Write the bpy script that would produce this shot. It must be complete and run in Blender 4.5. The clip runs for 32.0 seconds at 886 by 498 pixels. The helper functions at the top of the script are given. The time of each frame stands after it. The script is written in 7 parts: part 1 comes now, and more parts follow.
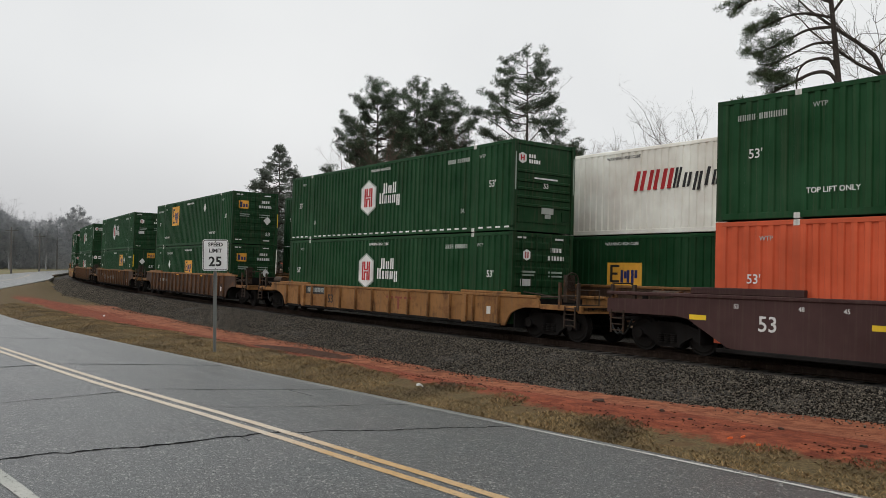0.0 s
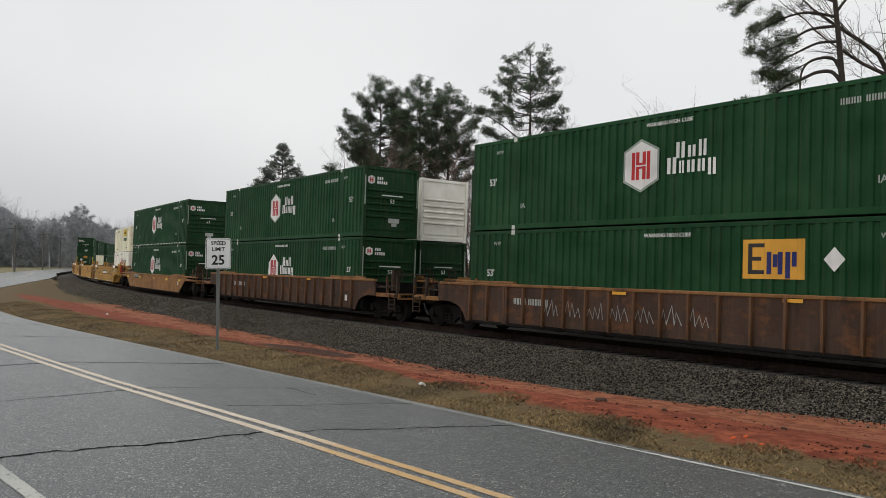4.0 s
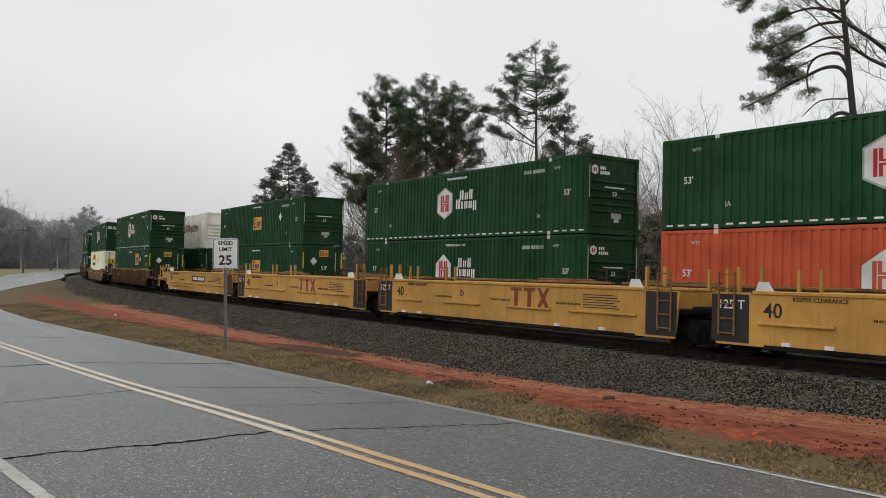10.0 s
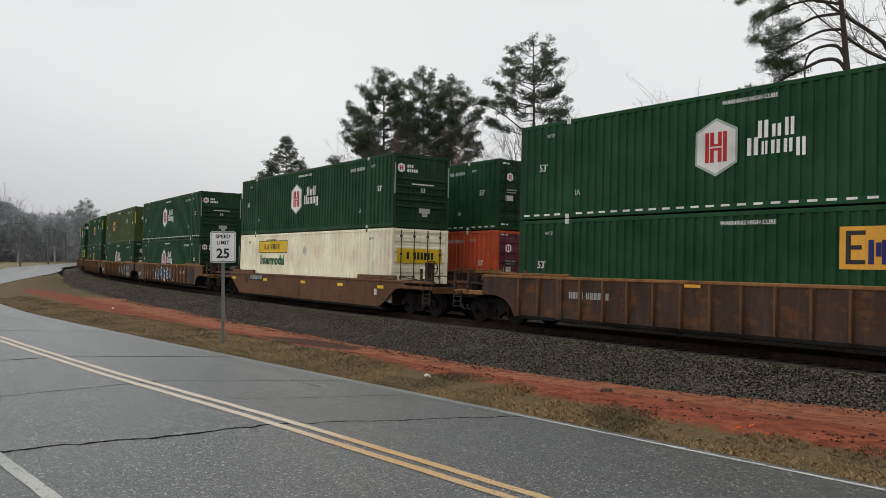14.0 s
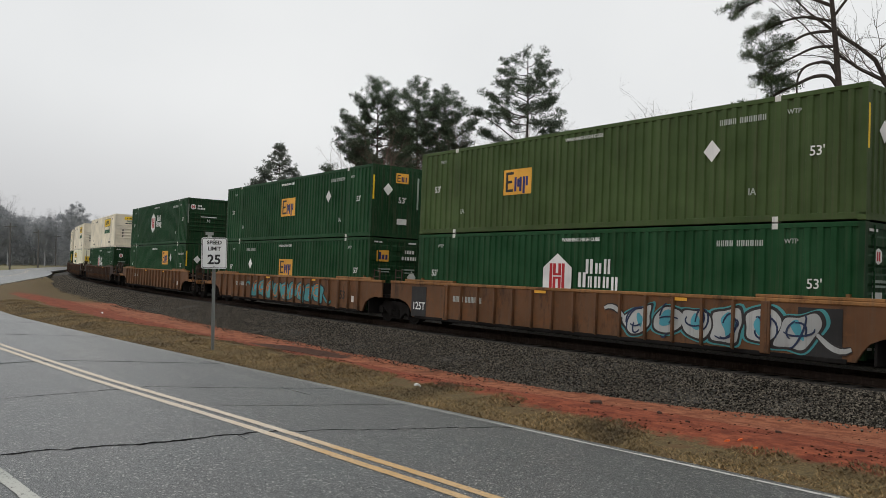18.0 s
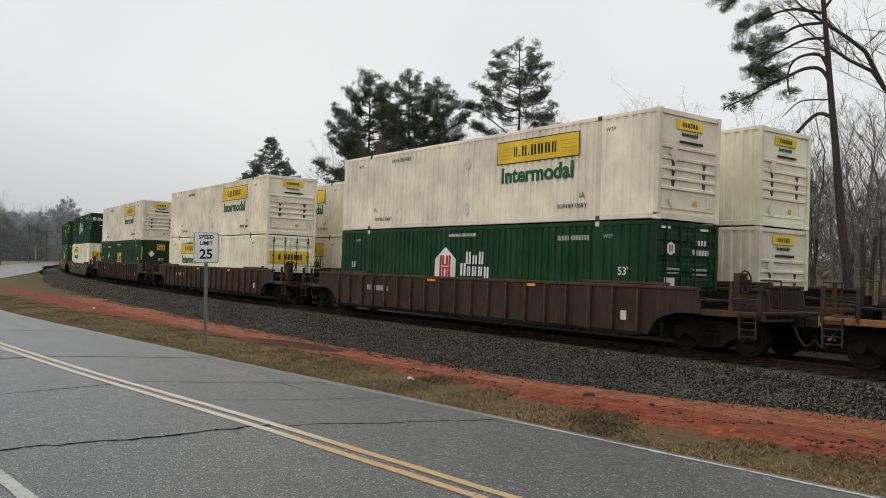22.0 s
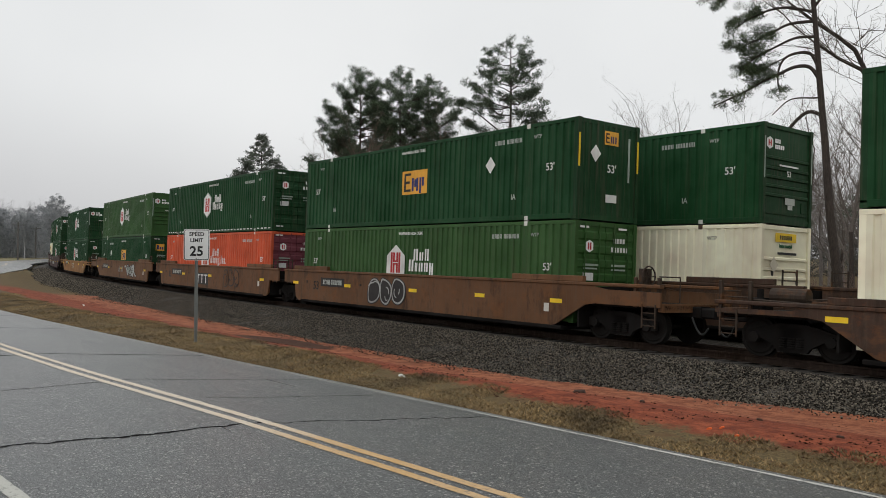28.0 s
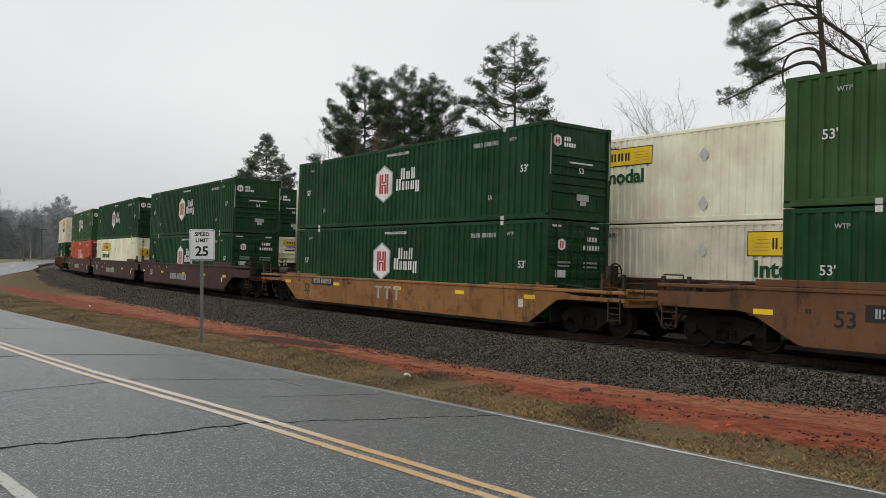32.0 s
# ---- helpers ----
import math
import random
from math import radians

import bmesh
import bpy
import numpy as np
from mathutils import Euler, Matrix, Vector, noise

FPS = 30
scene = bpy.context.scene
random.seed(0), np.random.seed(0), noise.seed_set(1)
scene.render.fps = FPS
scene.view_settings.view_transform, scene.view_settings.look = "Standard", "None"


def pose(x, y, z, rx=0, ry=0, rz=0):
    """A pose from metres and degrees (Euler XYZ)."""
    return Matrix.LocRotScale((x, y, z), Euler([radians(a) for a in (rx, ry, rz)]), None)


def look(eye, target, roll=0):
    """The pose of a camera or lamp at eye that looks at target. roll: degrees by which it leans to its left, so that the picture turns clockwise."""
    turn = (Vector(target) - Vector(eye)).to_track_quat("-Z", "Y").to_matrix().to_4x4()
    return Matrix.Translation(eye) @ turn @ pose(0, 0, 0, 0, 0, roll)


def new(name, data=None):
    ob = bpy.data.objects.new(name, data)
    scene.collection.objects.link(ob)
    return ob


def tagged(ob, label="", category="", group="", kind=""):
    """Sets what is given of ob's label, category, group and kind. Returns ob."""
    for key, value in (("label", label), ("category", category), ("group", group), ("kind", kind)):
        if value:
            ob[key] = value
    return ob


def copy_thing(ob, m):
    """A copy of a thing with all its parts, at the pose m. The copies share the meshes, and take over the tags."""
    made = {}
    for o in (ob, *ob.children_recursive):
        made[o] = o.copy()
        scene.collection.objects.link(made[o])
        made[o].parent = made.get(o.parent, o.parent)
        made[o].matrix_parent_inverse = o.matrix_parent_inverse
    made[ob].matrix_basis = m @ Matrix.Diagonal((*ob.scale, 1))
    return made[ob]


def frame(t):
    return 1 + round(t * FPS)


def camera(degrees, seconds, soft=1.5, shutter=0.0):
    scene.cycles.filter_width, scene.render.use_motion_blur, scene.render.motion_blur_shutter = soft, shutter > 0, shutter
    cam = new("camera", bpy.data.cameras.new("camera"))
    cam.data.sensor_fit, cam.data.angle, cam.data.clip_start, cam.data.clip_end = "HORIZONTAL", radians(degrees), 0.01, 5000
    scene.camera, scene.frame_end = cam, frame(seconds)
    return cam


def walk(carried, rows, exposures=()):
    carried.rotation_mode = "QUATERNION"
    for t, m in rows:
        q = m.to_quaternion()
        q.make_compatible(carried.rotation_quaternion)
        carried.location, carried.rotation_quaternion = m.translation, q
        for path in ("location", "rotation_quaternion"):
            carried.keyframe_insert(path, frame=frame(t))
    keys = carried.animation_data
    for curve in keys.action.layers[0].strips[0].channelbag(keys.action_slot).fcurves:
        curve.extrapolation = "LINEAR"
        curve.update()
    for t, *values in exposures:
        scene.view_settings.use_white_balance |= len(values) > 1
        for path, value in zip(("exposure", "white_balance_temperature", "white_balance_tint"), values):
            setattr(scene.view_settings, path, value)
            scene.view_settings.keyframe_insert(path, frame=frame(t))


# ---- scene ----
cam = camera(55.5, 32.0, soft=0.8)
EYE = (0.0, 0.0, 2.15)
CAM_ROWS = [
    (0, 90.951, -0.257, 54.435), (0.5, 90.886, -0.327, 54.238), (1, 90.962, -0.274, 54.147), (1.5, 91.097, -0.247, 54.124),
    (2, 91.179, -0.295, 54.210), (2.5, 91.270, -0.332, 54.236), (3, 91.134, -0.372, 54.299), (3.5, 90.950, -0.414, 54.461),
    (5.5, 90.856, -0.103, 54.989), (6, 90.762, -0.157, 55.040), (6.5, 90.730, -0.179, 55.155), (7, 90.714, -0.159, 55.041),
    (7.5, 90.789, -0.093, 55.063), (8, 90.844, -0.110, 55.082), (8.5, 90.757, -0.060, 55.160), (9, 90.703, -0.039, 55.224),
    (9.5, 90.764, 0.007, 55.178), (10, 90.791, -0.003, 55.081), (10.5, 90.763, -0.055, 55.079), (11, 90.667, -0.098, 55.013),
    (11.5, 90.644, -0.060, 55.048), (12, 90.585, 0.069, 55.143), (12.5, 90.561, 0.106, 55.177), (13, 90.474, 0.055, 55.178),
    (13.5, 90.332, 0.026, 55.077), (14, 90.315, 0.065, 54.924), (14.5, 90.359, 0.132, 54.834), (16.5, 90.753, -0.429, 54.793),
    (17, 90.904, -0.491, 54.612), (17.5, 90.996, -0.640, 54.363), (18, 90.963, -0.796, 54.360), (18.5, 90.990, -0.897, 54.437),
    (19, 90.949, -0.922, 54.488), (19.5, 90.834, -0.824, 54.457), (20, 90.789, -0.744, 54.398), (20.5, 90.670, -0.726, 54.342),
    (21, 90.575, -0.693, 54.195), (21.5, 90.607, -0.664, 53.953), (22, 90.519, -0.514, 53.854), (22.5, 90.482, -0.535, 53.694),
    (23, 90.504, -0.528, 53.544), (23.5, 90.518, -0.484, 53.410), (24, 90.619, -0.529, 53.252), (24.5, 90.569, -0.584, 53.193),
    (25, 90.396, -0.730, 53.331), (25.5, 90.289, -0.724, 53.411), (27.5, 90.391, -0.533, 53.310), (28, 90.342, -0.553, 53.254),
    (28.5, 90.308, -0.504, 53.319), (29, 90.377, -0.486, 53.496), (29.5, 90.333, -0.442, 53.493), (30, 90.332, -0.368, 53.329),
    (30.5, 90.345, -0.324, 53.133), (31, 90.383, -0.292, 53.114), (31.5, 90.368, -0.314, 53.285), (32, 90.257, -0.256, 53.590),
]
walk(cam, [(t, pose(*EYE, rx, ry, rz)) for t, rx, ry, rz in CAM_ROWS])

# ---- light: a bright overcast sky and a broad, weak sun behind the cloud ----
world = bpy.data.worlds.new("overcast_sky")
scene.world = world
world.use_nodes = True
wn, wl = world.node_tree.nodes, world.node_tree.links
wn.clear()
sky = wn.new("ShaderNodeTexSky")
sky.sky_type, sky.sun_disc = "NISHITA", False
sky.sun_elevation, sky.sun_rotation, sky.dust_density = radians(52), radians(200), 6.0
grey = wn.new("ShaderNodeHueSaturation")
grey.inputs["Saturation"].default_value = 0.06
grey.inputs["Value"].default_value = 0.065
cloud = wn.new("ShaderNodeTexNoise")
cloud.inputs["Scale"].default_value, cloud.inputs["Detail"].default_value = 1.6, 5.0
ramp = wn.new("ShaderNodeValToRGB")
ramp.color_ramp.elements[0].position, ramp.color_ramp.elements[0].color = 0.25, (0.80, 0.815, 0.825, 1)
ramp.color_ramp.elements[1].position, ramp.color_ramp.elements[1].color = 0.75, (0.97, 0.975, 0.97, 1)
blend = wn.new("ShaderNodeMixRGB")
blend.inputs[0].default_value = 0.86
back = wn.new("ShaderNodeBackground")
back.inputs["Strength"].default_value = 1.0
outw = wn.new("ShaderNodeOutputWorld")
wl.new(sky.outputs[0], grey.inputs["Color"])
wl.new(cloud.outputs["Fac"], ramp.inputs[0])
wl.new(grey.outputs[0], blend.inputs[1])
wl.new(ramp.outputs[0], blend.inputs[2])
# the cloud is thinner overhead and thick with mist towards the horizon
where = wn.new("ShaderNodeTexCoord")
split = wn.new("ShaderNodeSeparateXYZ")
wl.new(where.outputs["Generated"], split.inputs[0])
side = wn.new("ShaderNodeMath")
side.operation = "ABSOLUTE"
wl.new(split.outputs["Y"], side.inputs[0])
climb = wn.new("ShaderNodeMath")
climb.operation = "MULTIPLY_ADD"
climb.inputs[1].default_value = 0.13
wl.new(side.outputs[0], climb.inputs[0])
wl.new(split.outputs["Z"], climb.inputs[2])
mist = wn.new("ShaderNodeValToRGB")
mist.color_ramp.interpolation = "EASE"
mist.color_ramp.elements[0].position, mist.color_ramp.elements[0].color = 0.03, (0.755, 0.75, 0.76, 1)
mist.color_ramp.elements[1].position, mist.color_ramp.elements[1].color = 0.24, (1.025, 1.03, 1.035, 1)
wl.new(climb.outputs[0], mist.inputs[0])
veil = wn.new("ShaderNodeMixRGB")
veil.blend_type = "MULTIPLY"
veil.inputs[0].default_value = 1.0
wl.new(blend.outputs[0], veil.inputs[1])
wl.new(mist.outputs[0], veil.inputs[2])
wl.new(veil.outputs[0], back.inputs["Color"])
wl.new(back.outputs[0], outw.inputs["Surface"])

sun_data = bpy.data.lights.new("sun", "SUN")
sun_data.energy, sun_data.angle, sun_data.color = 0.5, radians(50), (1.0, 0.97, 0.93)
sun = new("sun", sun_data)
sun.matrix_world = look((0, -30, 60), (-12, 0, 0))
scene.view_settings.exposure = 0.0


# ---- materials ----
def material(name, build):
    m = bpy.data.materials.new(name)
    m.use_nodes = True
    n, l = m.node_tree.nodes, m.node_tree.links
    build(n, l, n["Principled BSDF"])
    return m


def ramp_node(n, a, b, lo=0.35, hi=0.65):
    r = n.new("ShaderNodeValToRGB")
    r.color_ramp.elements[0].position, r.color_ramp.elements[0].color = lo, (*a, 1)
    r.color_ramp.elements[1].position, r.color_ramp.elements[1].color = hi, (*b, 1)
    return r


def noise_node(n, l, scale, detail=4.0, stretch=None, space="Object", rough=0.6):
    t = n.new("ShaderNodeTexNoise")
    t.inputs["Scale"].default_value, t.inputs["Detail"].default_value = scale, detail
    t.inputs["Roughness"].default_value = rough
    c = n.new("ShaderNodeTexCoord")
    if stretch:
        mp = n.new("ShaderNodeMapping")
        mp.inputs["Scale"].default_value = stretch
        l.new(c.outputs[space], mp.inputs[0])
        l.new(mp.outputs[0], t.inputs["Vector"])
    else:
        l.new(c.outputs[space], t.inputs["Vector"])
    return t


def mix_node(n, l, fac, a, b, mode="MIX"):
    m = n.new("ShaderNodeMixRGB")
    m.blend_type = mode
    for i, v in ((0, fac), (1, a), (2, b)):
        if isinstance(v, (int, float)):
            m.inputs[i].default_value = v if i == 0 else (v, v, v, 1)
        elif isinstance(v, tuple):
            m.inputs[i].default_value = (*v, 1)
        else:
            l.new(v, m.inputs[i])
    return m.outputs[0]


def bump_node(n, l, height, bsdf, strength=0.3, distance=0.02):
    b = n.new("ShaderNodeBump")
    b.inputs["Strength"].default_value, b.inputs["Distance"].default_value = strength, distance
    l.new(height, b.inputs["Height"])
    l.new(b.outputs[0], bsdf.inputs["Normal"])


def paint(name, col, dirt=(0.10, 0.075, 0.055), amount=0.35, rough=0.5, rust=0.0, metal=0.0, spec=0.28):
    """Weathered steel paint: fading, streaks that run down, grime in patches and rust spots."""
    def build(n, l, b):
        fade = noise_node(n, l, 0.7, 3)
        streak = noise_node(n, l, 2.0, 5, (6.0, 6.0, 0.25))
        spots = noise_node(n, l, 5.0, 8, rough=0.7)
        info = n.new("ShaderNodeObjectInfo")
        light = tuple(min(1, c * 1.22 + 0.012) for c in col)
        dark = tuple(c * 0.82 for c in col)
        base = mix_node(n, l, ramp_out(n, l, fade, 0.3, 0.7), dark, light)
        hsv = n.new("ShaderNodeHueSaturation")
        mr = n.new("ShaderNodeMapRange")
        mr.inputs["To Min"].default_value, mr.inputs["To Max"].default_value = 0.88, 1.12
        l.new(info.outputs["Random"], mr.inputs[0])
        l.new(mr.outputs[0], hsv.inputs["Value"])
        l.new(base, hsv.inputs["Color"])
        s = n.new("ShaderNodeMath")
        s.operation = "MULTIPLY"
        s.inputs[1].default_value = amount
        l.new(ramp_out(n, l, streak, 0.5, 0.78), s.inputs[0])
        out = mix_node(n, l, s.outputs[0], hsv.outputs[0], dirt)
        if rust:
            rr = n.new("ShaderNodeMath")
            rr.operation = "MULTIPLY"
            rr.inputs[1].default_value = min(1.0, rust * 1.4)
            l.new(ramp_out(n, l, spots, 0.66 - 0.16 * rust, 0.78 - 0.1 * rust), rr.inputs[0])
            out = mix_node(n, l, rr.outputs[0], out, (0.12, 0.045, 0.02))
            if rust >= 0.3:
                # whole panels gone to rust or black with soot, in patches of a hand to an arm's length
                patch = noise_node(n, l, 1.3, 6, (1.0, 1.0, 1.8), rough=0.65)
                soot = noise_node(n, l, 0.9, 6, (2.5, 2.5, 1.0), rough=0.7)
                k = n.new("ShaderNodeMath")
                k.operation = "MULTIPLY"
                k.inputs[1].default_value = 0.65
                l.new(ramp_out(n, l, patch, 0.52, 0.64), k.inputs[0])
                out = mix_node(n, l, k.outputs[0], out, (0.155, 0.062, 0.020))
                k2 = n.new("ShaderNodeMath")
                k2.operation = "MULTIPLY"
                k2.inputs[1].default_value = 0.7
                l.new(ramp_out(n, l, soot, 0.53, 0.68), k2.inputs[0])
                out = mix_node(n, l, k2.outputs[0], out, (0.022, 0.014, 0.009))
        l.new(out, b.inputs["Base Color"])
        rg = n.new("ShaderNodeMapRange")
        rg.inputs["To Min"].default_value, rg.inputs["To Max"].default_value = rough - 0.1, min(1, rough + 0.25)
        l.new(spots.outputs["Fac"], rg.inputs[0])
        l.new(rg.outputs[0], b.inputs["Roughness"])
        b.inputs["Metallic"].default_value = metal
        b.inputs["Specular IOR Level"].default_value = spec
        bump_node(n, l, spots.outputs["Fac"], b, 0.12, 0.01)
    return material(name, build)


def ramp_out(n, l, tex, lo, hi):
    r = ramp_node(n, (0, 0, 0), (1, 1, 1), lo, hi)
    l.new(tex.outputs["Fac"], r.inputs[0])
    return r.outputs[0]


def grainy(name, a, b, scale=20, rough=0.9, bump=0.4, big=None, bigscale=1.0, bd=0.02):
    def build(n, l, s):
        t = noise_node(n, l, scale, 8, rough=0.7)
        r = ramp_node(n, a, b)
        l.new(t.outputs["Fac"], r.inputs[0])
        out = r.outputs[0]
        if big:
            g = noise_node(n, l, bigscale, 4)
            out = mix_node(n, l, ramp_out(n, l, g, 0.42, 0.62), out, big)
        l.new(out, s.inputs["Base Color"])
        s.inputs["Roughness"].default_value = rough
        bump_node(n, l, t.outputs["Fac"], s, bump, bd)
    return material(name, build)


GREEN = paint("container_green", (0.0045, 0.049, 0.0130), amount=0.25, rough=0.5, spec=0.15)
GREEN_END = paint("container_green_end", (0.0055, 0.040, 0.0115), amount=0.5, rough=0.5, spec=0.15)
OLIVE = paint("container_olive", (0.040, 0.072, 0.0135), amount=0.35, rough=0.55, rust=0.1)
LEAF_GREEN = paint("container_leaf_green", (0.023, 0.080, 0.0145), amount=0.3, rough=0.5)
ORANGE = paint("container_orange", (0.53, 0.086, 0.030), amount=0.2, rough=0.55)
MAROON = paint("container_maroon", (0.14, 0.03, 0.045), amount=0.2, rough=0.55)
CREAM = paint("container_cream", (0.92, 0.825, 0.62), dirt=(0.52, 0.42, 0.28), amount=0.07, rough=0.5, rust=0.08)
GREY_WHITE = paint("container_grey_white", (0.78, 0.71, 0.57), dirt=(0.36, 0.30, 0.21), amount=0.10, rough=0.55, rust=0.12)
WHITE = paint("container_white", (0.90, 0.845, 0.74), dirt=(0.6, 0.55, 0.46), amount=0.08, rough=0.45)
RED = paint("container_red", (0.45, 0.03, 0.03), amount=0.2)
CASTING = paint("casting_steel", (0.05, 0.05, 0.045), amount=0.3, rust=0.4)
CASTING_WHITE = paint("casting_white", (0.6, 0.6, 0.56), amount=0.5, rust=0.2)
GASKET = paint("dark_gap", (0.012, 0.014, 0.013), amount=0.1)
MARK_WHITE = paint("decal_white", (0.72, 0.72, 0.70), dirt=(0.35, 0.35, 0.32), amount=0.25)
MARK_GREY = paint("decal_grey", (0.30, 0.36, 0.31), amount=0.2)
MARK_RED = paint("decal_red", (0.42, 0.018, 0.02), amount=0.1)
MARK_DIM = paint("stencil_dim_white", (0.40, 0.43, 0.40), dirt=(0.12, 0.14, 0.12), amount=0.5)
MARK_SMOKE = paint("stencil_smoke", (0.16, 0.15, 0.13), amount=0.3)
MARK_PALE = paint("decal_pale", (0.62, 0.60, 0.55), amount=0.2)
MARK_RUST = paint("decal_rust_red", (0.17, 0.035, 0.018), amount=0.3)
MARK_YELLOW = paint("decal_yellow", (0.80, 0.54, 0.022), amount=0.15)
MARK_NAVY = paint("decal_navy", (0.012, 0.02, 0.12), amount=0.1)
MARK_BLACK = paint("decal_black", (0.015, 0.015, 0.015), amount=0.1)
MARK_DKGREEN = paint("decal_dark_green", (0.008, 0.09, 0.035), amount=0.1)
MARK_GOLD = paint("decal_gold", (0.72, 0.36, 0.04), amount=0.2)
CAR_BROWN = paint("car_brown", (0.050, 0.025, 0.0140), amount=0.5, rough=0.65, rust=0.6)
CAR_DARK = paint("car_dark_brown", (0.036, 0.0185, 0.0115), amount=0.5, rough=0.65, rust=0.25)
CAR_TAN = paint("car_tan", (0.120, 0.053, 0.0195), amount=0.55, rough=0.6, rust=0.35)
CAR_OCHRE = paint("car_ochre", (0.27, 0.125, 0.036), amount=0.5, rough=0.6, rust=0.45)
CAR_YELLOW = paint("car_yellow", (0.46, 0.245, 0.050), amount=0.5, rough=0.55, rust=0.26)
CAR_MAROON = paint("car_maroon", (0.045, 0.017, 0.015), amount=0.4, rough=0.6, rust=0.2)
CHORD_OCHRE = paint("chord_ochre", (0.23, 0.108, 0.033), amount=0.6, rough=0.6, rust=0.6)
TRUCK_STEEL = paint("truck_steel", (0.008, 0.007, 0.0065), dirt=(0.020, 0.014, 0.010), amount=0.4, rough=0.85, spec=0.03)
WHEEL_STEEL = paint("wheel_steel", (0.009, 0.008, 0.007), dirt=(0.022, 0.015, 0.011), amount=0.4, rough=0.75, spec=0.05)
PIPE = paint("hand_brake_steel", (0.040, 0.028, 0.020), amount=0.5, rust=0.4, spec=0.12)
SPRAY_BLUE = paint("spray_blue", (0.018, 0.085, 0.20), amount=0.3)
SPRAY_NAVY = paint("spray_navy", (0.008, 0.020, 0.055), amount=0.3)
SPRAY_SKY = paint("spray_sky", (0.06, 0.27, 0.33), amount=0.3)
SPRAY_TEAL = paint("spray_teal", (0.05, 0.23, 0.24), amount=0.4)
SPRAY_SILVER = paint("spray_silver", (0.34, 0.35, 0.34), amount=0.5)
SPRAY_BLACK = paint("spray_black", (0.02, 0.018, 0.018), amount=0.2)
SPRAY_ORANGE = paint("spray_orange", (0.45, 0.14, 0.03), amount=0.2)
RAIL = paint("rail_steel", (0.024, 0.015, 0.011), amount=0.4, rough=0.9, spec=0.03)
TIE = grainy("creosoted_tie", (0.012, 0.010, 0.008), (0.036, 0.029, 0.024), 12)
GALV = paint("sign_post_steel", (0.20, 0.21, 0.20), amount=0.4, rough=0.5, metal=0.6)
SIGN_WHITE = paint("sign_sheeting_white", (0.80, 0.81, 0.80), amount=0.1)


# ---- mesh helpers ----
class Shape:
    """Collects plain geometry for one mesh."""

    def __init__(self):
        self.v, self.f = [], []

    def add(self, verts, faces):
        k = len(self.v)
        self.v += [tuple(p) for p in verts]
        self.f += [tuple(i + k for i in q) for q in faces]
        return self

    def box(self, x0, x1, y0, y1, z0, z1):
        return self.add([(x0, y0, z0), (x1, y0, z0), (x1, y1, z0), (x0, y1, z0), (x0, y0, z1), (x1, y0, z1), (x1, y1, z1), (x0, y1, z1)],
                        [(0, 3, 2, 1), (4, 5, 6, 7), (0, 1, 5, 4), (1, 2, 6, 5), (2, 3, 7, 6), (3, 0, 4, 7)])

    def bbox(self, x0, x1, y0, y1, z0, z1, c=0.02):
        """A box with its edges along x chamfered."""
        return self.prism_x([(y0 + c, z0), (y1 - c, z0), (y1, z0 + c), (y1, z1 - c), (y1 - c, z1), (y0 + c, z1), (y0, z1 - c), (y0, z0 + c)], x0, x1)

    def prism_x(self, prof, x0, x1):
        n = len(prof)
        v = [(x0, y, z) for y, z in prof] + [(x1, y, z) for y, z in prof]
        return self.add(v, [tuple(range(n))[::-1], tuple(range(n, 2 * n))] + [(i, (i + 1) % n, n + (i + 1) % n, n + i) for i in range(n)])

    def prism_y(self, prof, y0, y1):
        n = len(prof)
        v = [(x, y0, z) for x, z in prof] + [(x, y1, z) for x, z in prof]
        return self.add(v, [tuple(range(n)), tuple(range(n, 2 * n))[::-1]] + [((i + 1) % n, i, n + i, n + (i + 1) % n) for i in range(n)])

    def tube(self, p, q, r0, r1=None, n=8, caps=True):
        r1 = r0 if r1 is None else r1
        p, q = Vector(p), Vector(q)
        d = (q - p).normalized()
        a = d.orthogonal().normalized()
        b = d.cross(a)
        v = []
        for c, r in ((p, r0), (q, r1)):
            for i in range(n):
                w = 2 * math.pi * i / n
                v.append(c + a * (r * math.cos(w)) + b * (r * math.sin(w)))
        f = [(i, (i + 1) % n, n + (i + 1) % n, n + i) for i in range(n)]
        if caps:
            f += [tuple(range(n))[::-1], tuple(range(n, 2 * n))]
        return self.add(v, f)

    def mesh(self, name, mat, smooth=False):
        me = bpy.data.meshes.new(name)
        me.from_pydata(self.v, [], self.f)
        for m in (mat if isinstance(mat, (list, tuple)) else [mat]):
            me.materials.append(m)
        if smooth:
            me.polygons.foreach_set("use_smooth", [True] * len(me.polygons))
        me.update()
        return me


def array_mesh(name, verts, faces, mat):
    """A mesh from an array of places and an array of faces that all have as many corners."""
    me = bpy.data.meshes.new(name)
    verts, faces = np.asarray(verts, np.float32), np.asarray(faces, np.int32)
    n, k = faces.shape
    me.vertices.add(len(verts))
    me.vertices.foreach_set("co", verts.ravel())
    me.loops.add(n * k)
    me.loops.foreach_set("vertex_index", faces.ravel())
    me.polygons.add(n)
    me.polygons.foreach_set("loop_start", np.arange(0, n * k, k, dtype=np.int32))
    me.materials.append(mat)
    me.update(calc_edges=True)
    return me


# parts of many strokes too small to take apart
STROKES = ("serial_marking", "stencil_marking", "number_marking", "name_mark", "height_warning", "lift_notice", "spray_stroke", "logo_mark", "rust_stain")


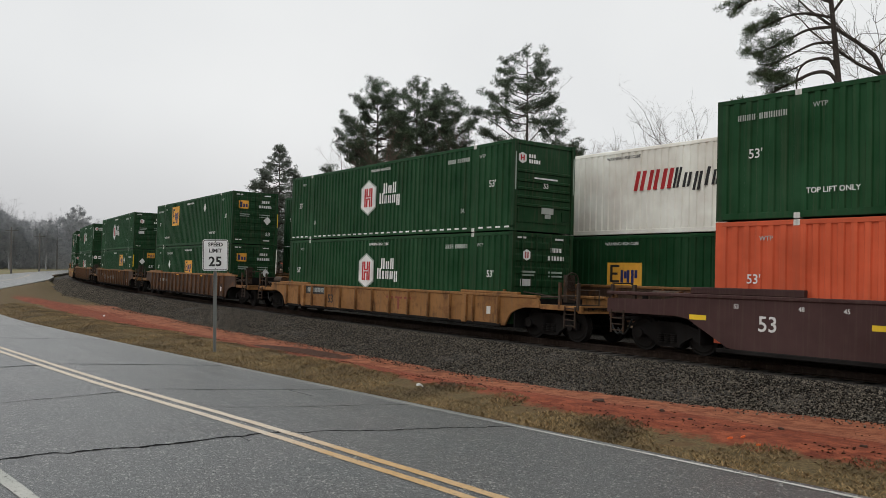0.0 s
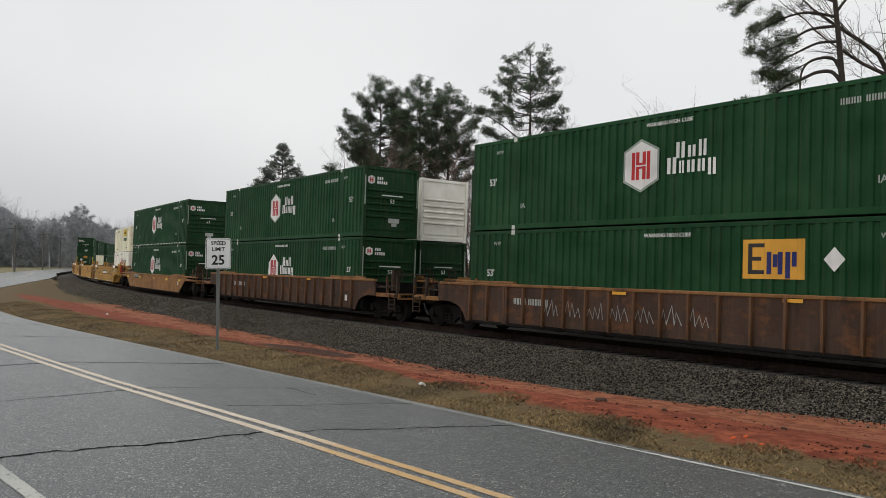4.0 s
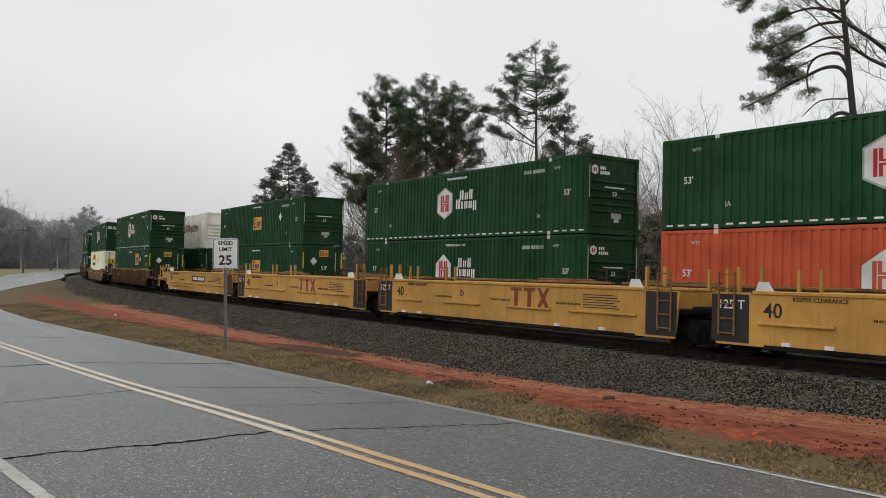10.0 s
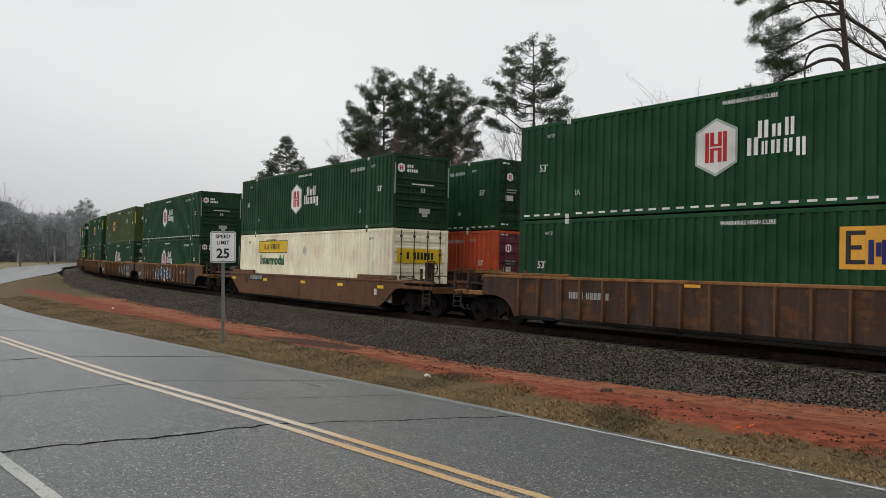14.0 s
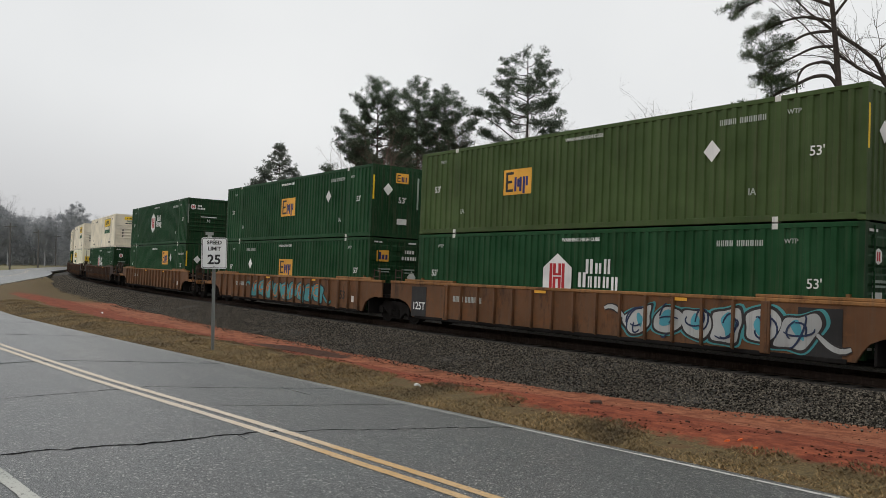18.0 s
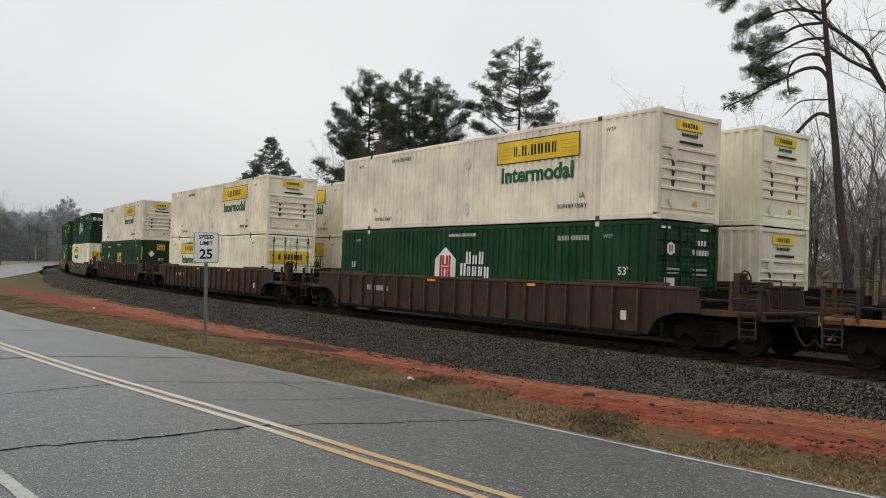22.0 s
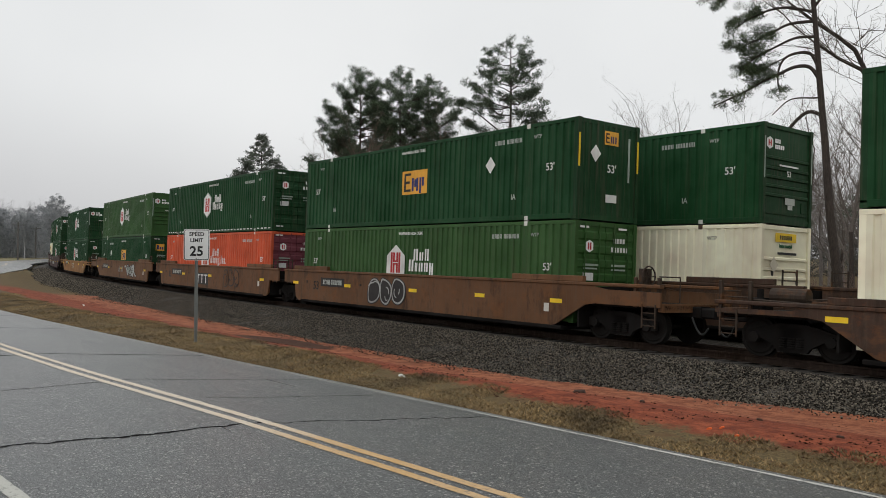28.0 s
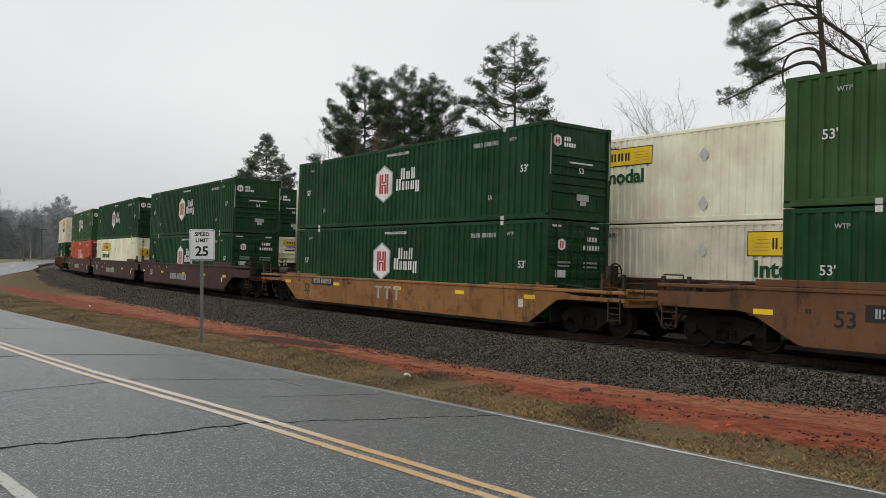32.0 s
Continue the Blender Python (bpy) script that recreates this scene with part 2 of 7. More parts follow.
def part(name, shape, mat, parent, label="", at=None, smooth=False):
    """One mesh object under a thing or under a part."""
    data = shape if isinstance(shape, bpy.types.Mesh) else shape.mesh(name, mat, smooth)
    ob = new(name, data)
    ob.parent = parent
    if at is not None:
        ob.matrix_basis = at
    return tagged(ob, label, kind="stuff" if name in STROKES else "")


def thing(name, label, category, group="", kind=""):
    ob = new(name)
    ob.empty_display_size = 0.3
    return tagged(ob, label, category, group, kind)


FONT_CACHE = {}


def lettering(text, height, thick=0.004, bold=0.012):
    """The mesh of a line of words in the built-in font: in the x-z plane, facing -y, centred, capitals of that height."""
    bold = 0.045 if text == "Intermodal" else bold
    key = (text, round(height, 3))
    if key not in FONT_CACHE:
        cu = bpy.data.curves.new("lettering", "FONT")
        cu.body, cu.size, cu.extrude = text, height / 0.73, thick
        cu.align_x, cu.resolution_u, cu.offset = "CENTER", 3, bold * height
        ob = bpy.data.objects.new("lettering", cu)
        scene.collection.objects.link(ob)
        dg = bpy.context.evaluated_depsgraph_get()
        me = bpy.data.meshes.new_from_object(ob.evaluated_get(dg))
        bpy.data.objects.remove(ob)
        me.transform(Matrix.Rotation(radians(90), 4, "X"))
        FONT_CACHE[key] = me
    return FONT_CACHE[key].copy()


def words(name, text, height, mat, parent, m, label=""):
    me = lettering(text, height)
    me.materials.clear()
    me.materials.append(mat)
    return part(name, me, mat, parent, label, at=m)


# ---- the two curved tracks ----
RADIUS, START_X, START_Y = 547.74, -25.458, 18.2
RAIL_TOP, FAR_OFFSET, BANK = -0.164, 4.37, 1.85


def on_track(s, d=0.0):
    """Place and heading at s metres along the near track, d metres further from the road."""
    a = s / RADIUS
    return START_X + (RADIUS - d) * math.sin(a), START_Y + RADIUS - (RADIUS - d) * math.cos(a), a


def track_sd(x, y):
    """Metres along the track and metres beyond its centre line of a place on the ground."""
    cx, cy = START_X, START_Y + RADIUS
    r = math.hypot(x - cx, y - cy)
    return math.atan2(x - cx, cy - y) * RADIUS, RADIUS - r


def car_pose(s, far=False, half=8.5):
    d = FAR_OFFSET if far else 0.0
    ax, ay, _ = on_track(s - half, d)
    bx, by, _ = on_track(s + half, d)
    z = RAIL_TOP - (0.05 if far else 0.0)
    return pose((ax + bx) / 2, (ay + by) / 2, z, 0, 0, math.degrees(math.atan2(by - ay, bx - ax))) @ pose(0, 0, 0, -BANK, 0, 0)


# ---- ground, road and ballast ----
ROAD_KNOTS = [(120.0, 16.0), (60.0, 10.7), (20.0, 7.1), (-9.0, 4.53), (-23.0, 3.29), (-37.0, 2.38), (-53.0, 3.0), (-70.0, 5.9), (-90.0, 11.4), (-108.0, 16.6), (-128.0, 21.2), (-160.0, 28.2), (-230.0, 53.0), (-330.0, 105.0)]


def spline(knots, step=2.0):
    pts = []
    k = [Vector(p) for p in knots]
    k = [2 * k[0] - k[1]] + k + [2 * k[-1] - k[-2]]
    for i in range(1, len(k) - 2):
        n = max(2, int((k[i + 1] - k[i]).length / step))
        for j in range(n):
            u = j / n
            pts.append(0.5 * (2 * k[i] + (k[i + 1] - k[i - 1]) * u + (2 * k[i - 1] - 5 * k[i] + 4 * k[i + 1] - k[i + 2]) * u * u + (3 * k[i] - k[i - 1] - 3 * k[i + 1] + k[i + 2]) * u ** 3))
    return pts + [k[-2]]


ROAD = spline(ROAD_KNOTS)
ROAD_DIR = [(ROAD[min(i + 1, len(ROAD) - 1)] - ROAD[max(i - 1, 0)]).normalized() for i in range(len(ROAD))]
ROAD_NP = np.array([(p.x, p.y) for p in ROAD])


def road_offset(x, y):
    """How far a place lies from the road's centre line, positive on the railway's side."""
    d2 = (ROAD_NP[:, 0] - x) ** 2 + (ROAD_NP[:, 1] - y) ** 2
    i = int(d2.argmin())
    t = ROAD_DIR[i]
    return (x - ROAD[i].x) * t.y - (y - ROAD[i].y) * t.x


def road_height(u):
    return 0.08 - 0.026 * -u if u < 0 else 0.08 - 0.048 * u


def smooth(a, b, x):
    u = min(1.0, max(0.0, (x - a) / (b - a)))
    return u * u * (3 - 2 * u)


def toe_of(x):
    """Where the ballast ends on the road's side: metres beyond the track's centre, and height."""
    w = smooth(-5.5, -15, x)
    return -3.75 - 0.95 * w, -0.55 - 0.22 * w


def ground_height(x, y):
    s, d = track_sd(x, y)
    u = road_offset(x, y)
    bumps = 0.05 * noise.noise((x * 0.35, y * 0.35, 0)) + 0.025 * noise.noise((x * 1.3, y * 1.3, 3))
    td, toe = toe_of(x)
    verge = road_height(3.2) - 0.02
    if d < 12 and u < 2.6:
        z = -0.2 if u > -5.2 else -0.08 + 0.1 * smooth(-6, -14, u)
        return z + (bumps * smooth(5.4, 7.0, -u) if u < -5.4 else 0.0)
    if d <= 0:
        w = smooth(3.6, max(3.9, u + (-d + td)), u)
        z = verge + (toe - verge) * smooth(0.1, 1.0, w) + 0.10 * math.exp(-((u - 4.6) / 0.7) ** 2)
        if d > td + 0.35:
            return toe - 0.45
        return z + bumps * smooth(3.3, 4.2, u) * 0.8
    fall = -1.0 - 0.75 * smooth(9, 32, d) + 1.25 * smooth(50, 130, d)
    return (-1.3 if d < 8.2 else fall) + bumps * (1 + smooth(8, 30, d) * 4)


def axis(lo, hi, fine_lo, fine_hi, fine, grow=1.16):
    a = list(np.arange(fine_lo, fine_hi, fine))
    step, x = fine, fine_lo
    left = []
    while x > lo:
        step *= grow
        x -= step
        left.append(x)
    step, x = fine, a[-1]
    right = []
    while x < hi:
        step *= grow
        x += step
        right.append(x)
    return left[::-1] + a + right


def clay_edge(x):
    """Where the grass gives way to bare clay, metres from the road's centre line."""
    return 4.0 + 0.4 * smooth(-8, -13, x) + 1.2 * smooth(-13, -27, x) - 1.0 * smooth(-46, -60, x)


def clay_amount(x, y):
    s, d = track_sd(x, y)
    u = road_offset(x, y)
    if d > 0 or u < 3:
        return 0.0
    edge = clay_edge(x) + 0.12 * noise.noise((x * 0.25, 1.7, 0)) + 0.3 * noise.noise((x * 0.9, y * 0.9, 5))
    return smooth(edge - 0.5, edge + 0.7, u) * smooth(-68, -50, x)


def pale_amount(x, y):
    """Dry pale clay that has washed down below the ballast."""
    d = track_sd(x, y)[1]
    return 0.0 if d > 0 else smooth(-8.2, -5.2, d + 1.1 * noise.noise((x * 0.22, y * 0.5, 2)))


def lawn_amount(x, y):
    """The mown field at the end of the road."""
    return smooth(-95, -125, x) * smooth(150, 90, y)


def damp_amount(x, y):
    """A dark trodden patch between the road sign and the ballast."""
    wob = 0.5 * noise.noise((x * 0.7, y * 0.7, 4)) + 0.3 * noise.noise((x * 2.1, y * 2.1, 6))
    return smooth(1.25, 0.55, math.hypot((x + 25.2) / 3.0, (y - 12.25 - 0.12 * (x + 25.2)) / 0.85) + 0.5 * wob)


def build_ground():
    xs = axis(-1600, 1200, -60, 6, 0.4)
    ys = axis(-1200, 1600, -2, 27, 0.4)
    v = [(x, y, ground_height(x, y)) for y in ys for x in xs]
    nx = len(xs)
    f = [(j * nx + i, j * nx + i + 1, (j + 1) * nx + i + 1, (j + 1) * nx + i) for j in range(len(ys) - 1) for i in range(nx - 1)]
    me = bpy.data.meshes.new("ground")
    me.from_pydata(v, [], f)
    at = me.attributes.new("clay", "FLOAT", "POINT")
    at.data.foreach_set("value", [clay_amount(p[0], p[1]) for p in v])
    pl = me.attributes.new("pale", "FLOAT", "POINT")
    pl.data.foreach_set("value", [pale_amount(q[0], q[1]) for q in v])
    lw = me.attributes.new("lawn", "FLOAT", "POINT")
    lw.data.foreach_set("value", [lawn_amount(q[0], q[1]) for q in v])
    dp = me.attributes.new("damp", "FLOAT", "POINT")
    dp.data.foreach_set("value", [damp_amount(q[0], q[1]) for q in v])
    me.materials.append(GROUND)
    me.polygons.foreach_set("use_smooth", [True] * len(me.polygons))
    return tagged(new("ground", me), "red clay shoulder and dormant winter grass beside the railway", "ground", kind="structure")


def mul(n, l, value, k):
    m = n.new("ShaderNodeMath")
    m.operation = "MULTIPLY"
    m.inputs[1].default_value = k
    l.new(value, m.inputs[0])
    return m.outputs[0]


def ground_material(n, l, b):
    def attribute(name):
        a = n.new("ShaderNodeAttribute")
        a.attribute_name = name
        return a.outputs["Fac"]

    def ragged(value, tex, lo, hi, k):
        """A soft border broken up by a noise."""
        off = n.new("ShaderNodeMath")
        off.operation = "SUBTRACT"
        off.inputs[1].default_value = 0.5
        l.new(tex.outputs["Fac"], off.inputs[0])
        m = n.new("ShaderNodeMath")
        m.operation = "MULTIPLY_ADD"
        m.inputs[1].default_value = k
        l.new(off.outputs[0], m.inputs[0])
        l.new(value, m.inputs[2])
        r = ramp_node(n, (0, 0, 0), (1, 1, 1), lo, hi)
        l.new(m.outputs[0], r.inputs[0])
        return r.outputs[0]

    fine = noise_node(n, l, 24, 8, rough=0.82)
    mid = noise_node(n, l, 3.1, 8, (1.0, 1.2, 1.0), rough=0.74)
    wide = noise_node(n, l, 0.45, 5)
    border = noise_node(n, l, 4.5, 8, rough=0.8)
    rc = ramp_node(n, (0.140, 0.028, 0.0115), (0.310, 0.080, 0.036), 0.42, 0.60)
    l.new(mid.outputs["Fac"], rc.inputs[0])
    pale = ramp_node(n, (0.195, 0.058, 0.029), (0.385, 0.146, 0.076), 0.42, 0.60)
    l.new(mid.outputs["Fac"], pale.inputs[0])
    clay = mix_node(n, l, ragged(attribute("pale"), mid, 0.40, 0.62, 1.5), rc.outputs[0], pale.outputs[0])
    clay = mix_node(n, l, mul(n, l, ramp_out(n, l, fine, 0.52, 0.66), 0.45), clay, (0.055, 0.020, 0.012))
    clods = noise_node(n, l, 38, 5, (1.0, 1.6, 1.0), rough=0.8)
    clay = mix_node(n, l, ramp_out(n, l, clods, 0.61, 0.66), clay, (0.026, 0.014, 0.010))
    clay = mix_node(n, l, mul(n, l, ramp_out(n, l, wide, 0.58, 0.68), 0.45), clay, (0.062, 0.026, 0.016))
    rg = ramp_node(n, (0.048, 0.036, 0.016), (0.200, 0.148, 0.066), 0.42, 0.60)
    l.new(fine.outputs["Fac"], rg.inputs[0])
    grass = mix_node(n, l, ramp_out(n, l, mid, 0.50, 0.64), rg.outputs[0], (0.125, 0.072, 0.032))
    grass = mix_node(n, l, mul(n, l, ramp_out(n, l, border, 0.56, 0.66), 0.6), grass, (0.085, 0.030, 0.017))
    grass = mix_node(n, l, mul(n, l, ramp_out(n, l, wide, 0.42, 0.58), 0.45), grass, (0.105, 0.068, 0.030))
    lawn = mix_node(n, l, ramp_out(n, l, wide, 0.4, 0.6), (0.150, 0.150, 0.070), (0.230, 0.185, 0.110))
    grass = mix_node(n, l, attribute("lawn"), grass, lawn)
    soil = mix_node(n, l, ragged(attribute("clay"), border, 0.40, 0.60, 1.1), grass, clay)
    l.new(mix_node(n, l, mul(n, l, ragged(attribute("damp"), border, 0.35, 0.6, 1.0), 0.85), soil, (0.030, 0.019, 0.014)), b.inputs["Base Color"])
    b.inputs["Roughness"].default_value = 0.88
    b.inputs["Specular IOR Level"].default_value = 0.25
    bump_node(n, l, fine.outputs["Fac"], b, 0.5, 0.025)


GROUND = material("clay_and_grass", ground_material)


def asphalt_material(n, l, b):
    grain = noise_node(n, l, 60, 6, rough=0.85)
    patch = noise_node(n, l, 0.55, 4)
    wheel = noise_node(n, l, 0.9, 3, (0.12, 1.3, 1))
    r = ramp_node(n, (0.020, 0.022, 0.024), (0.118, 0.122, 0.122), 0.36, 0.66)
    l.new(grain.outputs["Fac"], r.inputs[0])
    coarse = noise_node(n, l, 24, 6, rough=0.8)
    r2 = mix_node(n, l, ramp_out(n, l, coarse, 0.50, 0.72), r.outputs[0], (0.175, 0.178, 0.176))
    base = mix_node(n, l, mul(n, l, ramp_out(n, l, patch, 0.4, 0.7), 0.40), r2, (0.055, 0.072, 0.073))
    base = mix_node(n, l, mul(n, l, ramp_out(n, l, wheel, 0.55, 0.75), 0.25), base, (0.095, 0.098, 0.098))
    # pale chips of stone that show through the worn binder, at two sizes
    for size, share, col in ((34.0, 0.85, (0.44, 0.43, 0.405)), (62.0, 0.78, (0.38, 0.38, 0.36)), (42.0, 0.64, (0.012, 0.014, 0.015))):
        v = n.new("ShaderNodeTexVoronoi")
        v.inputs["Scale"].default_value = size
        co = n.new("ShaderNodeTexCoord")
        l.new(co.outputs["Object"], v.inputs["Vector"])
        sp = n.new("ShaderNodeSeparateColor")
        l.new(v.outputs["Color"], sp.inputs[0])
        th = n.new("ShaderNodeMath")
        th.operation = "GREATER_THAN"
        th.inputs[1].default_value = share
        l.new(sp.outputs[0], th.inputs[0])
        near = n.new("ShaderNodeMath")
        near.operation = "LESS_THAN"
        near.inputs[1].default_value = 0.42
        l.new(v.outputs["Distance"], near.inputs[0])
        both = n.new("ShaderNodeMath")
        both.operation = "MULTIPLY"
        l.new(th.outputs[0], both.inputs[0])
        l.new(near.outputs[0], both.inputs[1])
        base = mix_node(n, l, mul(n, l, both.outputs[0], 0.95), base, col)
    l.new(base, b.inputs["Base Color"])
    mr = n.new("ShaderNodeMapRange")
    mr.inputs["To Min"].default_value, mr.inputs["To Max"].default_value = 0.22, 0.40
    l.new(wheel.outputs["Fac"], mr.inputs[0])
    l.new(mr.outputs[0], b.inputs["Roughness"])
    bump_node(n, l, grain.outputs["Fac"], b, 0.6, 0.010)


ASPHALT = material("damp_asphalt", asphalt_material)


def worn_line(name, col, pale=0.39, hole=0.60):
    def build(n, l, b):
        t = noise_node(n, l, 9, 8, rough=0.8)
        g = noise_node(n, l, 0.45, 4)
        # worn pale along the far stretch, fresher where the road comes near
        c = n.new("ShaderNodeTexCoord")
        sx = n.new("ShaderNodeSeparateXYZ")
        l.new(c.outputs["Object"], sx.inputs[0])
        along = n.new("ShaderNodeMapRange")
        along.inputs["From Min"].default_value, along.inputs["From Max"].default_value = -7.0, -11.0
        along.inputs["To Min"].default_value, along.inputs["To Max"].default_value = 0.0, 0.95
        l.new(sx.outputs["X"], along.inputs[0])
        both = n.new("ShaderNodeMath")
        both.operation, both.use_clamp = "MULTIPLY_ADD", True
        both.inputs[1].default_value = 0.45
        l.new(ramp_out(n, l, g, 0.38, 0.62), both.inputs[0])
        l.new(along.outputs[0], both.inputs[2])
        base = mix_node(n, l, both.outputs[0], col, tuple(0.45 * c + k for c, k in zip(col, (pale - 0.01, pale + 0.01, pale))))
        s = noise_node(n, l, 30, 6, rough=0.8)
        base = mix_node(n, l, mul(n, l, ramp_out(n, l, s, 0.52, 0.66), 0.55), base, (0.13, 0.12, 0.10))
        l.new(mix_node(n, l, ramp_out(n, l, t, hole, hole + 0.05), base, (0.10, 0.097, 0.088)), b.inputs["Base Color"])
        b.inputs["Roughness"].default_value = 0.6
        bump_node(n, l, t.outputs["Fac"], b, 0.3, 0.004)
    return material(name, build)


LINE_YELLOW = worn_line("road_paint_yellow", (0.50, 0.265, 0.045))
LINE_WHITE = worn_line("road_paint_white", (0.56, 0.545, 0.49), 0.12, 0.56)
SEALANT = paint("crack_sealant", (0.008, 0.008, 0.0085), amount=0.05, rough=0.9, spec=0.05)


def strip(u0, u1, lift, lo=0, hi=None, cuts=1):
    """A ribbon along the road between two offsets from its centre line."""
    sh = Shape()
    hi = len(ROAD) if hi is None else hi
    us = [u0 + (u1 - u0) * i / cuts for i in range(cuts + 1)]
    n = len(us)
    for i in range(lo, hi):
        p, t = ROAD[i], ROAD_DIR[i]
        for u in us:
            sh.v.append((p.x + t.y * u, p.y - t.x * u, road_height(u) + lift))
    for i in range(hi - lo - 1):
        for j in range(n - 1):
            sh.f.append((i * n + j, (i + 1) * n + j, (i + 1) * n + j + 1, i * n + j + 1))
    return sh


def build_road():
    k = len(ROAD)
    sh2 = Shape()
    us = [-4.9, -3.4, 0.0, 2.98, 3.06]
    for i in range(k):
        p, t = ROAD[i], ROAD_DIR[i]
        for u in us + [3.10, -5.0]:
            z = road_height(u) - (0.25 if u > 3.08 or u < -4.95 else 0.0)
            jag = 0.05 * noise.noise((p.x * 1.7, p.y * 1.7, u)) if u > 3.0 else 0.0
            sh2.v.append((p.x + t.y * (u + jag), p.y - t.x * (u + jag), z))
    order = [6, 0, 1, 2, 3, 4, 5]
    for i in range(k - 1):
        for a, b in zip(order[:-1], order[1:]):
            sh2.f.append((i * 7 + a, (i + 1) * 7 + a, (i + 1) * 7 + b, i * 7 + b))
    road = tagged(new("road", sh2.mesh("road", ASPHALT)), "damp grey asphalt road with worn paint and cracks", "road", kind="structure")
    def line(u0, u1, rag, fray, drift=0.0):
        """A painted line with ragged edges, fine where the road is near."""
        sh = Shape()
        for i in range(k - 1):
            p, q, t, t2 = ROAD[i], ROAD[i + 1], ROAD_DIR[i], ROAD_DIR[i + 1]
            m = 14 if -45 < p.x < 4 else 1
            for j in range(m + (i == k - 2)):
                c, d = p.lerp(q, j / m), t.lerp(t2, j / m)
                off = drift * smooth(-9, -16, c.x)
                for e, u in enumerate((u0 + off, u1 + off)):
                    uu = u + rag * noise.noise((c.x * 6.0, e * 7.3 + u0, 1.0)) + fray * noise.noise((c.x * 1.1, e * 3.1 + u0, 4.0))
                    sh.v.append((c.x + d.y * uu, c.y - d.x * uu, road_height(uu) + 0.005))
        sh.f = [(2 * i, 2 * i + 2, 2 * i + 3, 2 * i + 1) for i in range(len(sh.v) // 2 - 1)]
        return sh

    part("centre_line", line(-0.305, -0.200, 0.010, 0.008, -0.14), LINE_YELLOW, road, "worn yellow centre line")
    part("centre_line", line(-0.100, 0.005, 0.010, 0.008, -0.14), LINE_YELLOW, road, "worn yellow centre line")
    part("edge_line", line(2.868, 2.936, 0.022, 0.020), LINE_WHITE, road, "narrow worn white edge line")
    part("edge_line", line(-3.22, -3.08, 0.014, 0.008), LINE_WHITE, road, "worn white edge line")
    rnd = random.Random(5)

    def crack(xa, ua, xb, ub, w, label, wob=0.06):
        sh, n = Shape(), 60
        for i in range(n + 1):
            f = i / n
            x, u = xa + (xb - xa) * f, ua + (ub - ua) * f
            j = min(range(len(ROAD)), key=lambda q: abs(ROAD[q].x - x))
            t = ROAD_DIR[j]
            px = x + wob * noise.noise((u * 2.1, x, 0)) + wob * 0.5 * noise.noise((u * 7.0, x, 2))
            py = ROAD[j].y + (x - ROAD[j].x) * t.y / t.x - t.x * u
            ww = w * (0.5 + rnd.random())
            z = road_height(u) + 0.004
            sh.v += [(px - ww / 2, py, z), (px + ww / 2, py, z)]
            if i:
                k0 = 2 * i
                sh.f.append((k0 - 2, k0 - 1, k0 + 1, k0))
        part("crack", sh, SEALANT, road, label)

    crack(-10.3, -3.3, -9.45, 0.0, 0.055, "sealed transverse crack", 0.16)
    crack(-9.45, 0.0, -8.75, 2.9, 0.032, "hairline transverse crack", 0.14)
    crack(-19.2, -3.0, -17.4, 2.9, 0.05, "sealed transverse crack")
    crack(-14.2, -3.2, -13.9, 0.0, 0.028, "hairline transverse crack")
    crack(-13.9, 0.0, -13.0, 2.9, 0.024, "hairline transverse crack")
    crack(-26.5, -2.5, -25.0, 2.9, 0.05, "sealed transverse crack")
    crack(-11.6, 0.2, -11.0, 2.9, 0.02, "hairline transverse crack")
    crack(-33.0, -2.5, -31.0, 2.9, 0.05, "sealed transverse crack")


def ballast_material(n, l, b):
    v = n.new("ShaderNodeTexVoronoi")
    v.inputs["Scale"].default_value = 17.0
    c = n.new("ShaderNodeTexCoord")
    l.new(c.outputs["Object"], v.inputs["Vector"])
    r = ramp_node(n, (0.009, 0.0078, 0.0063), (0.095, 0.083, 0.067), 0.15, 0.95)
    sep = n.new("ShaderNodeSeparateColor")
    l.new(v.outputs["Color"], sep.inputs[0])
    l.new(sep.outputs[0], r.inputs[0])
    g = noise_node(n, l, 0.6, 4)
    l.new(mix_node(n, l, ramp_out(n, l, g, 0.45, 0.75), r.outputs[0], (0.024, 0.020, 0.016)), b.inputs["Base Color"])
    b.inputs["Roughness"].default_value = 0.8
    bump_node(n, l, v.outputs["Distance"], b, 1.0, 0.06)


BALLAST = material("crushed_granite_ballast", ballast_material)


def stone_material(n, l, b):
    g = n.new("ShaderNodeNewGeometry")
    r = ramp_node(n, (0.014, 0.0120, 0.0096), (0.245, 0.214, 0.172), 0.34, 1.0)
    l.new(g.outputs["Random Per Island"], r.inputs[0])
    t = noise_node(n, l, 40, 4)
    l.new(mix_node(n, l, ramp_out(n, l, t, 0.5, 0.7), r.outputs[0], (0.013, 0.0105, 0.008)), b.inputs["Base Color"])
    b.inputs["Roughness"].default_value = 0.85
    b.inputs["Specular IOR Level"].default_value = 0.08


STONE = material("granite_stone", stone_material)
BED_TOP = RAIL_TOP - 0.15


